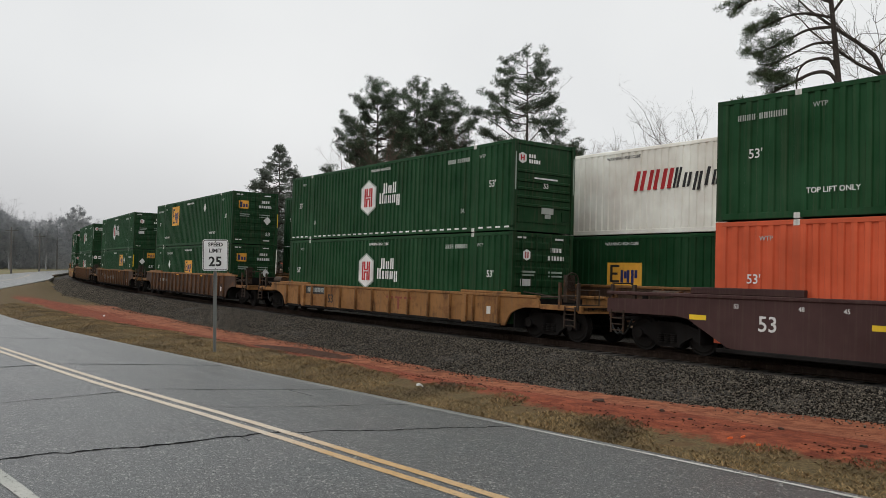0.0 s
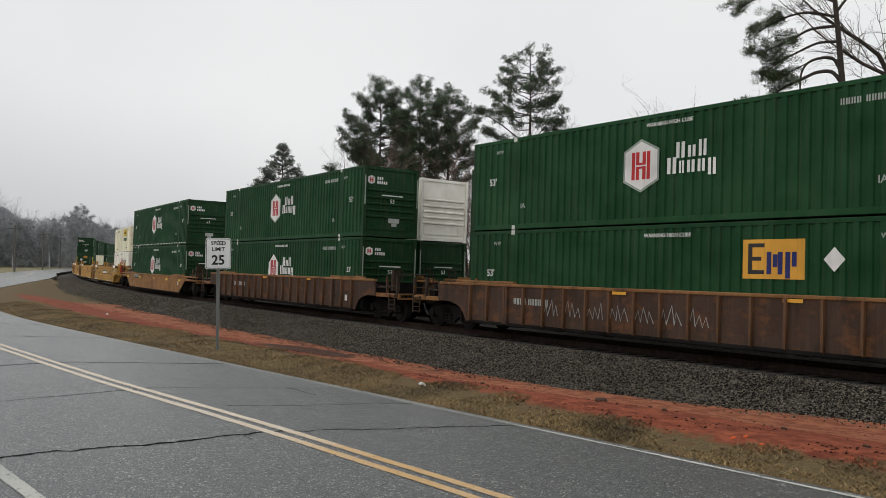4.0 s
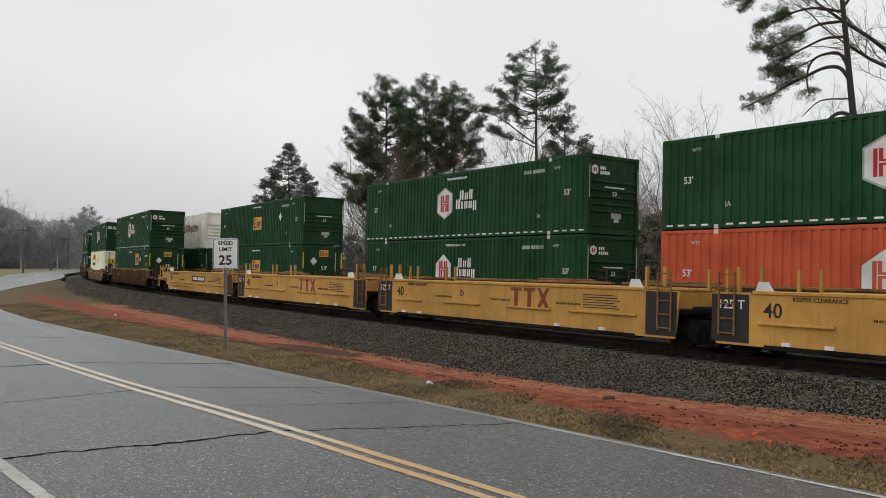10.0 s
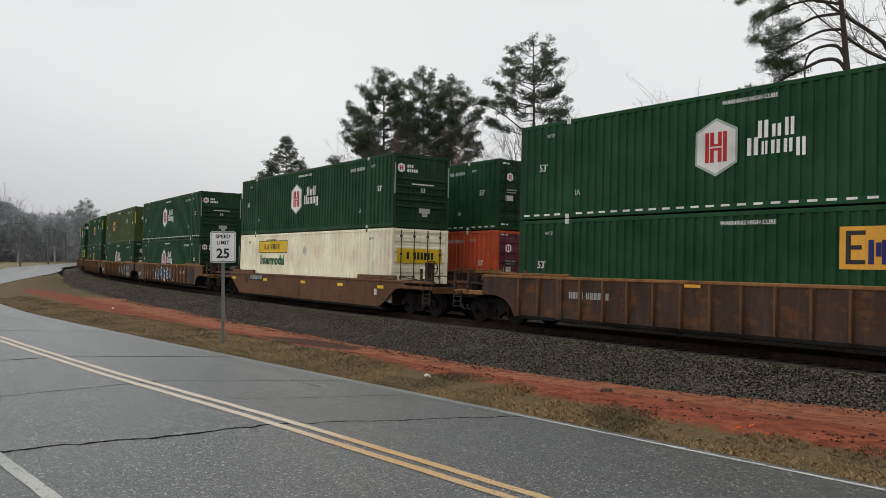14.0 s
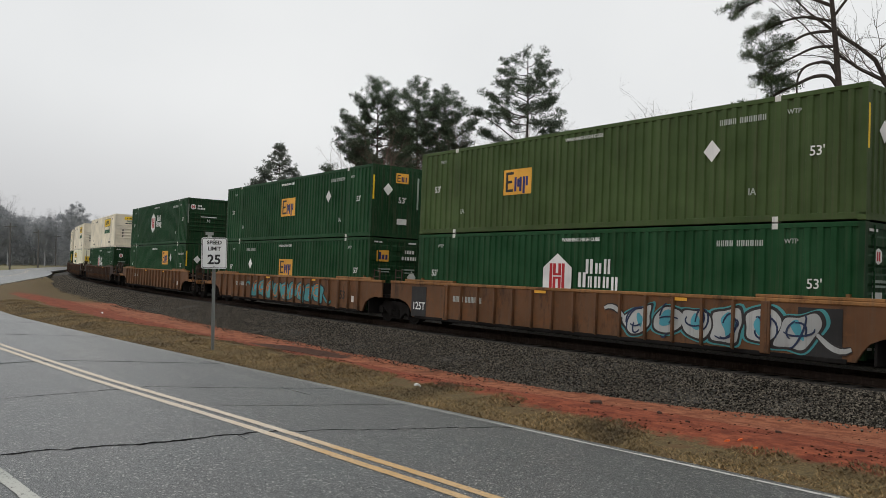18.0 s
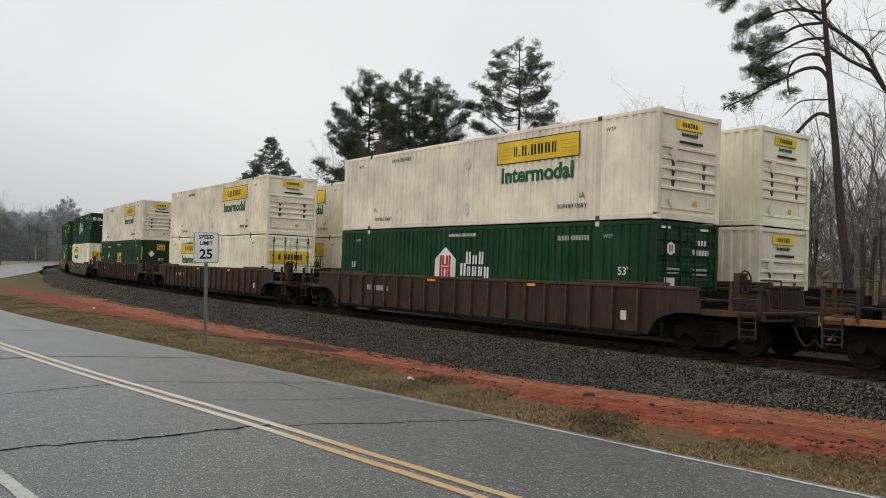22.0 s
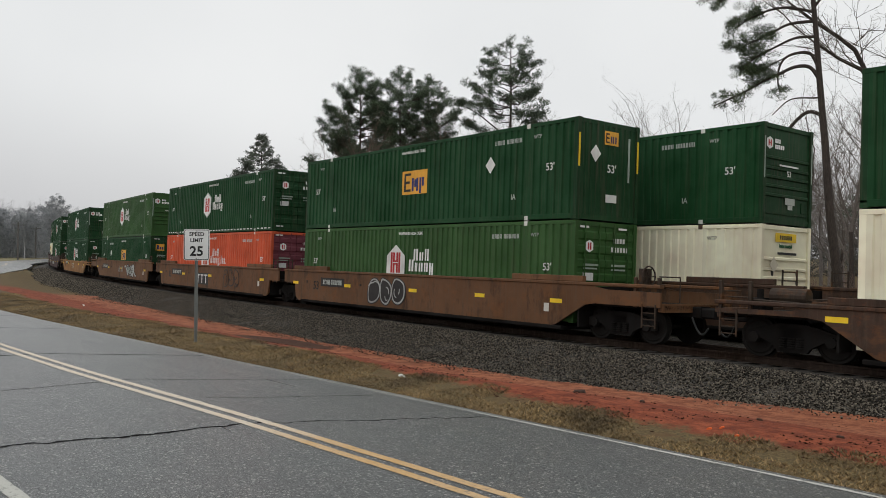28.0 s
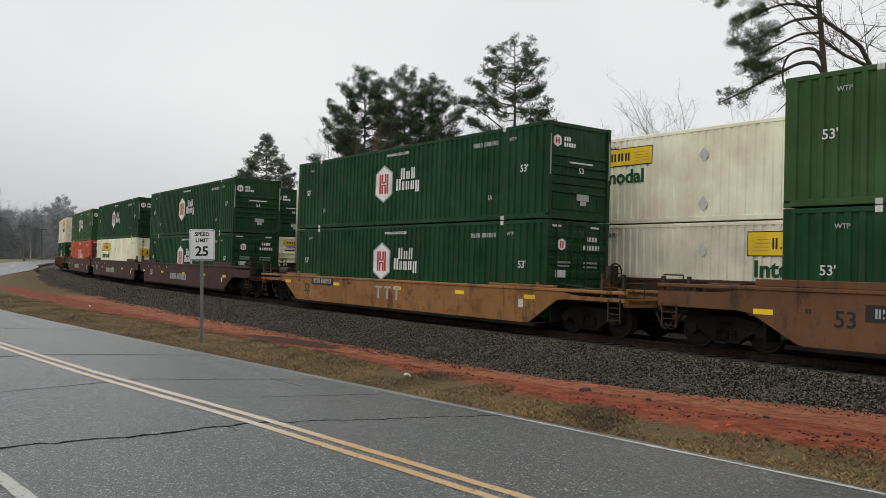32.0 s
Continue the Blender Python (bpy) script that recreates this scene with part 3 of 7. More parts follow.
def bed_height(d, x):
    """The ballast's height over its section; d metres beyond the near track's centre."""
    if d < -2.2:
        td, tz = toe_of(x)
        return BED_TOP + (tz - BED_TOP) * (d + 2.2) / (td + 2.2) if d > td else tz - (td - d) * 0.5
    if d > FAR_OFFSET + 2.3:
        return BED_TOP - (d - FAR_OFFSET - 2.3) * 0.30
    dip = 0.05 if abs(d) < 0.7 or abs(d - FAR_OFFSET) < 0.7 else 0.0
    return BED_TOP - dip - 0.06 * math.exp(-((d - FAR_OFFSET / 2) / 0.8) ** 2)


def build_tracks():
    ds = [-5.4, -5.0, -4.7, -4.4, -4.0, -3.75, -3.4, -3.0, -2.6, -2.2, -1.9, -1.3, -0.6, 0, 0.6, 1.3, 1.9, 2.2, 2.6, 3.1, 3.8, 4.4, 5.0, 5.8, 6.7, 7.6, 9.0]
    sh = Shape()
    ss = [-640 + 4 * i for i in range(135)] + [-100 + 0.8 * i for i in range(181)] + [45 + 6 * i for i in range(26)]
    for s in ss:
        for d in ds:
            x, y, a = on_track(s, d)
            z = bed_height(d, x) + 0.03 * noise.noise((x * 0.8, y * 0.8, 0))
            sh.v.append((x, y, z))
    n = len(ds)
    sh.f = [(i * n + j, (i + 1) * n + j, (i + 1) * n + j + 1, i * n + j + 1) for i in range(len(ss) - 1) for j in range(n - 1)]
    bed = tagged(new("ballast_bed", sh.mesh("ballast_bed", BALLAST, True)), "dark crushed-stone ballast bed under the tracks", "ballast", kind="structure")
    # loose stones on the shoulder beside the road
    rnd = np.random.RandomState(11)
    base = np.array([(1, 0, 0), (-1, 0, 0), (0, 1, 0), (0, -1, 0), (0, 0, 1), (0, 0, -1)], float)
    tri = np.array([(0, 2, 4), (2, 1, 4), (1, 3, 4), (3, 0, 4), (2, 0, 5), (1, 2, 5), (3, 1, 5), (0, 3, 5)])
    n = 215000
    s_r = 32 - 135 * rnd.rand(n) ** 1.5
    ang = s_r / RADIUS
    w = np.clip((START_X + RADIUS * np.sin(ang) + 5.5) / -9.5, 0, 1)
    w = w * w * (3 - 2 * w)
    td, tz = -3.75 - 0.95 * w, -0.55 - 0.22 * w
    g = rnd.rand(n)
    d_r = np.where(rnd.rand(n) < 0.035, td - 0.7 * rnd.rand(n) ** 2.2, -1.55 + (td + 1.55 - 0.06) * g)
    px = START_X + (RADIUS - d_r) * np.sin(ang)
    py = START_Y + RADIUS - (RADIUS - d_r) * np.cos(ang)
    pz = np.where(d_r > -2.2, BED_TOP, BED_TOP + (tz - BED_TOP) * np.minimum(1, (d_r + 2.2) / (td + 2.2))) + 0.01
    size = (0.013 + 0.019 * rnd.rand(n) ** 1.6) * (1 + 0.9 * np.clip((-s_r - 30) / 70, 0, 1))
    v = base[None] * (0.55 + 0.75 * rnd.rand(n, 6, 3)) * np.array([1.25, 0.95, 0.8]) * size[:, None, None]
    w = rnd.rand(n) * 6.28
    cw, sw = np.cos(w)[:, None], np.sin(w)[:, None]
    v = np.stack([v[:, :, 0] * cw - v[:, :, 1] * sw + px[:, None], v[:, :, 0] * sw + v[:, :, 1] * cw + py[:, None], v[:, :, 2] + pz[:, None]], 2)
    f = tri[None] + 6 * np.arange(n)[:, None, None]
    ob = part("loose_stones", array_mesh("loose_stones", v.reshape(-1, 3), f.reshape(-1, 3), STONE), STONE, bed, "dark angular granite stones")
    ob["kind"] = "stuff"
    for d0, lab in ((0.0, "steel rail track nearest the road"), (FAR_OFFSET, "second steel rail track")):
        track = thing("railway_track", lab, "railway track", "parallel tracks", "structure")
        for side in (-1, 1):
            rail = Shape()
            prof = [(-0.07, -0.18), (0.07, -0.18), (0.07, -0.16), (0.012, -0.14), (0.012, -0.05), (0.037, -0.04), (0.037, 0.0), (-0.037, 0.0), (-0.037, -0.04), (-0.012, -0.05), (-0.012, -0.14), (-0.07, -0.16)]
            m = len(prof)
            for s in ss[::3]:
                for (py, pz) in prof:
                    lat = d0 + side * 0.755 + py
                    x, y, a = on_track(s, lat)
                    tilt = -(lat - d0) * math.tan(radians(BANK)) if abs(s) < 1e6 else 0
                    rail.v.append((x, y, RAIL_TOP + pz + tilt))
            q = len(ss[::3])
            rail.f = [(i * m + j, i * m + (j + 1) % m, (i + 1) * m + (j + 1) % m, (i + 1) * m + j) for i in range(q - 1) for j in range(m)]
            part("rail", rail, RAIL, track)
        tie = Shape().bbox(-0.115, 0.115, -1.3, 1.3, -0.17, 0.0, 0.015).mesh("tie", TIE)
        if d0 == 0.0:
            for i in range(96):
                s = -32 + i * 0.54
                x, y, a = on_track(s, d0)
                part("tie", tie, TIE, track, at=pose(x, y, RAIL_TOP - 0.178, -BANK, 0, math.degrees(a)))


build_ground()
build_road()
build_tracks()


# ---- containers ----
LONG, WIDE, TALL = 16.15, 2.59, 2.896
HX, HY = LONG / 2, WIDE / 2


def corrugated(x0, x1, z0, z1, y, depth=0.042, pitch=0.285):
    """A wall of upright corrugations that faces -y."""
    sh, n = Shape(), max(1, round((x1 - x0) / pitch))
    p = (x1 - x0) / n
    line = []
    for i in range(n):
        a = x0 + i * p
        line += [(a, 0), (a + p * 0.43, 0), (a + p * 0.52, depth), (a + p * 0.91, depth)]
    line.append((x1, 0))
    for x, d in line:
        sh.v += [(x, y + d, z0), (x, y + d, z1)]
    sh.f = [(2 * i, 2 * i + 2, 2 * i + 3, 2 * i + 1) for i in range(len(line) - 1)]
    return sh


def turned(sh):
    """The same shape on the opposite side of the thing."""
    o = Shape()
    o.v = [(-x, -y, z) for x, y, z in sh.v]
    o.f = list(sh.f)
    return o


def flat(x0, x1, z0, z1, y=-HY - 0.004):
    return Shape().box(x0, x1, y, y + 0.005, z0, z1)


def flat_poly(pts, y=-HY - 0.004):
    return Shape().prism_y(pts, y, y + 0.005)


GAP = 0.38


def letter_blocks(x0, x1, z0, z1, gaps, y=-HY - 0.004, slant=0.0):
    """A row of plain bars in place of letters, a pair for each: gaps gives a pair's relative width, foot and head."""
    sh, total = Shape(), sum(w for w, _, _ in gaps) + GAP * (len(gaps) - 1)
    k, x = (x1 - x0) / total, x0
    for w, lo, hi in gaps:
        b, t = z0 + lo * (z1 - z0), z0 + hi * (z1 - z0)
        a, e = x, x + w * k
        st = 0.38 * (e - a)
        for p, q in ([(a, e)] if w < 0.55 else [(a, a + st), (e - st, e)]):
            s0, s1 = slant * (b - z0), slant * (t - z0)
            sh.prism_y([(p + s0, b), (q + s0, b), (q + s1, t), (p + s1, t)], y, y + 0.005)
        x += (w + GAP) * k
    return sh


def hexagon(cx, cz, w, h):
    return [(cx - w / 2, cz - h * 0.29), (cx, cz - h / 2), (cx + w / 2, cz - h * 0.29), (cx + w / 2, cz + h * 0.29), (cx, cz + h / 2), (cx - w / 2, cz + h * 0.29)]


def small_marks(box, mat=None, sx=(5.1, 2.46), warn=True, dark=False, tops=(6.42, -6.75), feet=(5.4, -5.6)):
    m = MARK_WHITE if not dark else MARK_BLACK
    m = mat or m
    f = Matrix.Translation((0, -HY - 0.002, 0))
    part("serial_marking", letter_blocks(sx[0] - 0.62, sx[0] + 0.62, sx[1] - 0.07, sx[1] + 0.07, [(1, 0, 1)] * 4 + [(0.5, 0.4, 0.41)] + [(1, 0, 1)] * 6), MARK_SMOKE if dark else MARK_DIM, box)
    if not dark:
        for x in (6.98, -7.05):
            words("size_mark", "53'", 0.225, m, box, f @ Matrix.Translation((x, 0, 1.45)))
    if warn:
        words("height_warning", "WARNING HIGH CUBE", 0.105, m, box, f @ Matrix.Translation((-0.05, 0, 2.57)))
    code = MARK_SMOKE if dark else MARK_DIM
    for x in tops:
        words("stencil_marking", "WTP", 0.115, code, box, f @ Matrix.Translation((x, 0, 2.44)))
    for x in feet:
        words("stencil_marking", "IA", 0.17, code, box, f @ Matrix.Translation((x, 0, 0.66)))


def hub_logo(box, cx=-0.95, cz=1.565, house=False, long=False):
    if house:
        w, z0, z1 = 1.18, cz - 0.72, cz + 0.66
        pts = [(cx - w / 2, z0), (cx + w / 2, z0), (cx + w / 2, cz + 0.25), (cx, z1), (cx - w / 2, cz + 0.25)]
        part("emblem", flat_poly(pts), MARK_WHITE, box, "white emblem panel")
    else:
        part("emblem_rim", flat_poly(hexagon(cx, cz, 1.20, 1.43)), MARK_GREY, box)
        part("emblem", flat_poly(hexagon(cx, cz, 1.08, 1.29), -HY - 0.008), MARK_WHITE, box, "white hexagonal emblem")
    c = MARK_RED if not long else ORANGE
    y0, y1 = -HY - 0.012, -HY - 0.007
    sh = Shape()
    for sg in (-1, 1):
        sh.box(*sorted((cx + sg * 0.31, cx + sg * 0.20)), y0, y1, cz - 0.37, cz + 0.37)
        sh.box(*sorted((cx + sg * 0.165, cx + sg * 0.055)), y0, y1, cz - 0.37, cz - 0.02)
        sh.box(*sorted((cx + sg * 0.165, cx + sg * 0.055)), y0, y1, cz + 0.02, cz + 0.37)
    sh.box(cx - 0.055, cx + 0.055, y0, y1, cz - 0.08, cz - 0.02).box(cx - 0.055, cx + 0.055, y0, y1, cz + 0.02, cz + 0.08)
    part("emblem_mark", sh, c, box, "upright bars of the emblem")
    part("name_mark", letter_blocks(cx + 1.14, cx + 2.05, cz + 0.09, cz + 0.50, [(1, 0, 1), (0.85, 0, 0.72), (0.85, 0, 1)]), MARK_WHITE, box, "plain white upright bars")
    g = [(1.15, 0.2, 1), (0.6, 0.2, 0.8), (0.9, 0.2, 0.8), (0.85, 0.2, 0.8), (0.9, 0, 0.8)]
    end = cx + 2.33
    if long:
        g += [(0.25, 0.12, 0.28), (0.35, 0.2, 1), (0.8, 0.2, 0.8), (0.7, 0.2, 0.8), (0.25, 0.2, 0.32)]
        end += 0.85
    part("name_mark", letter_blocks(cx + 0.86, end, cz - 0.40, cz + 0.12, g), MARK_WHITE, box, "plain white upright bars")


def emp_logo(box, x0=-0.7, x1=0.85, z0=1.1, z1=1.95, diamond=(4.27, 1.8), mat=None):
    part("logo_panel", flat(x0, x1, z0, z1), mat or MARK_GOLD, box, "gold logo panel")
    w, h = x1 - x0, z1 - z0
    y = -HY - 0.008
    e = Shape().box(x0 + 0.09 * w, x0 + 0.16 * w, y, y + 0.005, z0 + 0.12 * h, z0 + 0.9 * h)
    for k in (0.12, 0.46, 0.8):
        e.box(x0 + 0.16 * w, x0 + (0.36 if k != 0.46 else 0.31) * w, y, y + 0.005, z0 + k * h, z0 + (k + 0.1) * h)
    part("logo_mark", e, MARK_BLACK, box, "dark bars on the logo panel")
    g = Shape()
    for k, (lo, hi) in ((0.40, (0.12, 0.68)), (0.50, (0.3, 0.62)), (0.58, (0.12, 0.68)), (0.70, (0.02, 0.68)), (0.80, (0.32, 0.68))):
        g.box(x0 + k * w, x0 + (k + 0.075) * w, y, y + 0.005, z0 + lo * h, z0 + hi * h)
    part("logo_mark", g, MARK_NAVY, box, "navy bars on the logo panel")
    if diamond:
        dx, dz = diamond
        part("placard", flat_poly([(dx - 0.24, dz), (dx, dz - 0.27), (dx + 0.24, dz), (dx, dz + 0.27)]), MARK_WHITE, box, "white diamond placard holder")


def hunt_logo(box, x0, x1, z0, z1, tx, tz, th):
    part("logo_panel", flat(x0, x1, z0, z1), MARK_BLACK, box)
    part("logo_panel", flat(x0 + 0.03, x1 - 0.03, z0 + 0.03, z1 - 0.03, -HY - 0.008), MARK_YELLOW, box, "yellow logo panel")
    w, h = x1 - x0, z1 - z0
    b = [(0.7, 0, 1), (0.2, 0, 0.18), (0.9, 0, 1), (0.2, 0, 0.18), (0.95, 0, 1), (0.95, 0, 1), (0.95, 0, 1), (0.8, 0, 1)]
    part("name_mark", letter_blocks(x0 + 0.22 * w, x0 + 0.74 * w, z0 + 0.28 * h, z0 + 0.72 * h, b, -HY - 0.012), MARK_BLACK, box, "plain dark upright bars")
    sw = Shape()
    for k in range(4):
        sw.box(x0 + (0.05 + 0.012 * k) * w, x0 + 0.19 * w, -HY - 0.012, -HY - 0.008, z0 + (0.2 + 0.15 * k) * h, z0 + (0.24 + 0.15 * k) * h)
        sw.box(x0 + (0.78 + 0.012 * k) * w, x0 + 0.96 * w, -HY - 0.012, -HY - 0.008, z0 + (0.68 - 0.15 * k) * h, z0 + (0.72 - 0.15 * k) * h)
    part("logo_mark", sw, MARK_GOLD, box)
    words("service_word", "Intermodal", th * 0.92, MARK_DKGREEN, box, Matrix.Translation(((tx[0] + tx[1]) / 2, -HY - 0.004, tz)) @ Matrix.Diagonal((1.1, 1, 1, 1)), "dark green lettering")


def diamonds(box, places, mat=None):
    for x, z in places:
        part("placard", flat_poly([(x - 0.2, z), (x, z - 0.24), (x + 0.2, z), (x, z + 0.24)]), mat or MARK_WHITE, box, "diamond placard holder")


def front_end(box, paint_, dark, logo=None):
    """The closed end: a frame round upright and level corrugations."""
    x = HX - 0.07
    wall = Shape().box(x - 0.03, x, -HY + 0.1, HY - 0.1, 0.16, TALL - 0.1)
    part("end_wall", wall, paint_, box)
    for z in (1.92, 1.62, 1.36, 1.10, 0.84):
        rib = Shape().prism_y([(x, z - 0.055), (x + 0.045, z - 0.03), (x + 0.045, z + 0.03), (x, z + 0.055)], -HY + 0.16, HY - 0.16)
        part("end_rib", rib, paint_, box)
    lower = Shape().box(x, x + 0.025, -HY + 0.2, HY - 0.2, 0.3, 0.36).box(x, x + 0.025, -HY + 0.2, -HY + 0.26, 0.36, 0.72).box(x, x + 0.025, HY - 0.5, HY - 0.2, 0.4, 0.7)
    part("end_rib", lower, paint_, box)
    f = Matrix.Translation((x + 0.05, 0, 0)) @ Matrix.Rotation(radians(90), 4, "Z")
    if dark:
        words("size_mark", "53", 0.17, MARK_WHITE, box, f @ Matrix.Translation((0.05, 0.0, 1.42)))
        part("stencil_marking", Shape().box(x + 0.046, x + 0.05, -0.45, 0.55, 1.70, 1.75), MARK_WHITE, box)
        part("data_plate", Shape().box(x + 0.03, x + 0.034, -0.1, 0.42, 0.60, 0.80), MARK_DIM, box, "white data plate")
        part("data_plate", Shape().box(x + 0.03, x + 0.034, 0.05, 0.3, 0.46, 0.59), MARK_DIM, box)
        for y in (-HY + 0.05, HY - 0.05):
            part("serial_marking", Shape().box(HX + 0.001, HX + 0.005, y - 0.025, y + 0.025, 1.3, 2.5), MARK_GREY, box)
    if logo == "hub":
        part("emblem", Shape().prism_x([(-0.95 + p[0], 2.33 + p[1]) for p in hexagon(0, 0, 0.32, 0.36)], x + 0.03, x + 0.035), MARK_WHITE, box)
        part("emblem_mark", Shape().box(x + 0.035, x + 0.038, -1.03, -0.98, 2.24, 2.42).box(x + 0.035, x + 0.038, -0.92, -0.87, 2.24, 2.42).box(x + 0.035, x + 0.038, -0.98, -0.92, 2.31, 2.35), MARK_RED, box)
        sh = Shape()
        for k in range(3):
            sh.box(x + 0.03, x + 0.034, -0.68 + 0.1 * k, -0.61 + 0.1 * k, 2.35, 2.47)
        for k in range(5):
            sh.box(x + 0.03, x + 0.034, -0.68 + 0.1 * k, -0.61 + 0.1 * k, 2.18, 2.30)
        part("name_mark", sh, MARK_WHITE, box)
    if logo == "hunt":
        part("logo_panel", Shape().box(x + 0.03, x + 0.036, -0.55, 0.55, 2.42, 2.68), MARK_YELLOW, box, "yellow logo panel")
        sh = Shape()
        for k in range(6):
            sh.box(x + 0.036, x + 0.04, -0.32 + 0.11 * k, -0.25 + 0.11 * k, 2.49, 2.61)
        part("name_mark", sh, MARK_BLACK, box)
        words("service_word", "Intermodal", 0.11, MARK_DKGREEN, box, f @ Matrix.Translation((0, 0.02, 2.26)))
        part("stencil_marking", Shape().box(x + 0.046, x + 0.05, -0.45, 0.55, 2.05, 2.12), MARK_BLACK, box)
        d = Shape()
        for z in (1.75, 0.5):
            d.prism_x([(-0.85, z), (-0.63, z - 0.24), (-0.41, z), (-0.63, z + 0.24)], x + 0.048, x + 0.052)
        part("placard", d, GREY_WHITE, box)
        grime = Shape()
        for y in (-0.62, 0.68):
            for z in (1.52, 1.26, 0.99):
                grime.prism_x([(y - 0.1, z + 0.1), (y - 0.05, z - 0.09), (y + 0.04, z - 0.1), (y + 0.08, z + 0.09)], x + 0.001, x + 0.004)
        part("rust_stain", grime, CASTING, box, "rusty streaks")
        part("data_plate", Shape().box(x + 0.03, x + 0.034, 0.2, 0.36, 0.42, 0.56), MARK_GOLD, box)


def plain_end(box, paint_):
    """A closed end of upright corrugations with the gold panel and yellow corner strips."""
    c = corrugated(-HY + 0.1, HY - 0.1, 0.16, TALL - 0.1, 0.0, 0.03, 0.24)
    o = Shape()
    o.v = [(HX - 0.02 - y, x, z) for x, y, z in c.v]
    o.f = c.f
    part("end_wall", o, paint_, box)
    x = HX - 0.012
    part("logo_panel", Shape().box(x, x + 0.004, -0.2, 0.38, 2.22, 2.62), MARK_GOLD, box, "gold logo panel")
    e = Shape().box(x + 0.004, x + 0.008, -0.15, -0.11, 2.28, 2.56)
    for k in (2.28, 2.40, 2.52):
        e.box(x + 0.004, x + 0.008, -0.11, 0.0, k, k + 0.04)
    part("logo_mark", e, MARK_BLACK, box)
    g = Shape()
    for y in (0.05, 0.13, 0.24):
        g.box(x + 0.004, x + 0.008, y, y + 0.05, 2.28, 2.48)
    part("logo_mark", g, MARK_NAVY, box)
    part("placard", Shape().prism_x([(-0.78, 1.93), (-0.56, 1.68), (-0.34, 1.93), (-0.56, 2.18)], x, x + 0.004), MARK_WHITE, box, "white diamond placard holder")
    words("size_mark", "53'", 0.24, MARK_WHITE, box, Matrix.Translation((x + 0.006, 0.12, 1.42)) @ Matrix.Rotation(radians(90), 4, "Z"))
    part("data_plate", Shape().box(x, x + 0.004, -0.1, 0.36, 0.55, 0.78), MARK_WHITE, box, "white data plate")
    for y in (-HY + 0.06, HY - 0.06):
        part("corner_strip", Shape().box(HX + 0.001, HX + 0.005, y - 0.035, y + 0.035, 1.5, 2.45), MARK_YELLOW, box, "yellow corner strip")
    part("serial_marking", Shape().box(x, x + 0.004, 0.82, 0.9, 1.2, 2.5), MARK_GREY, box)


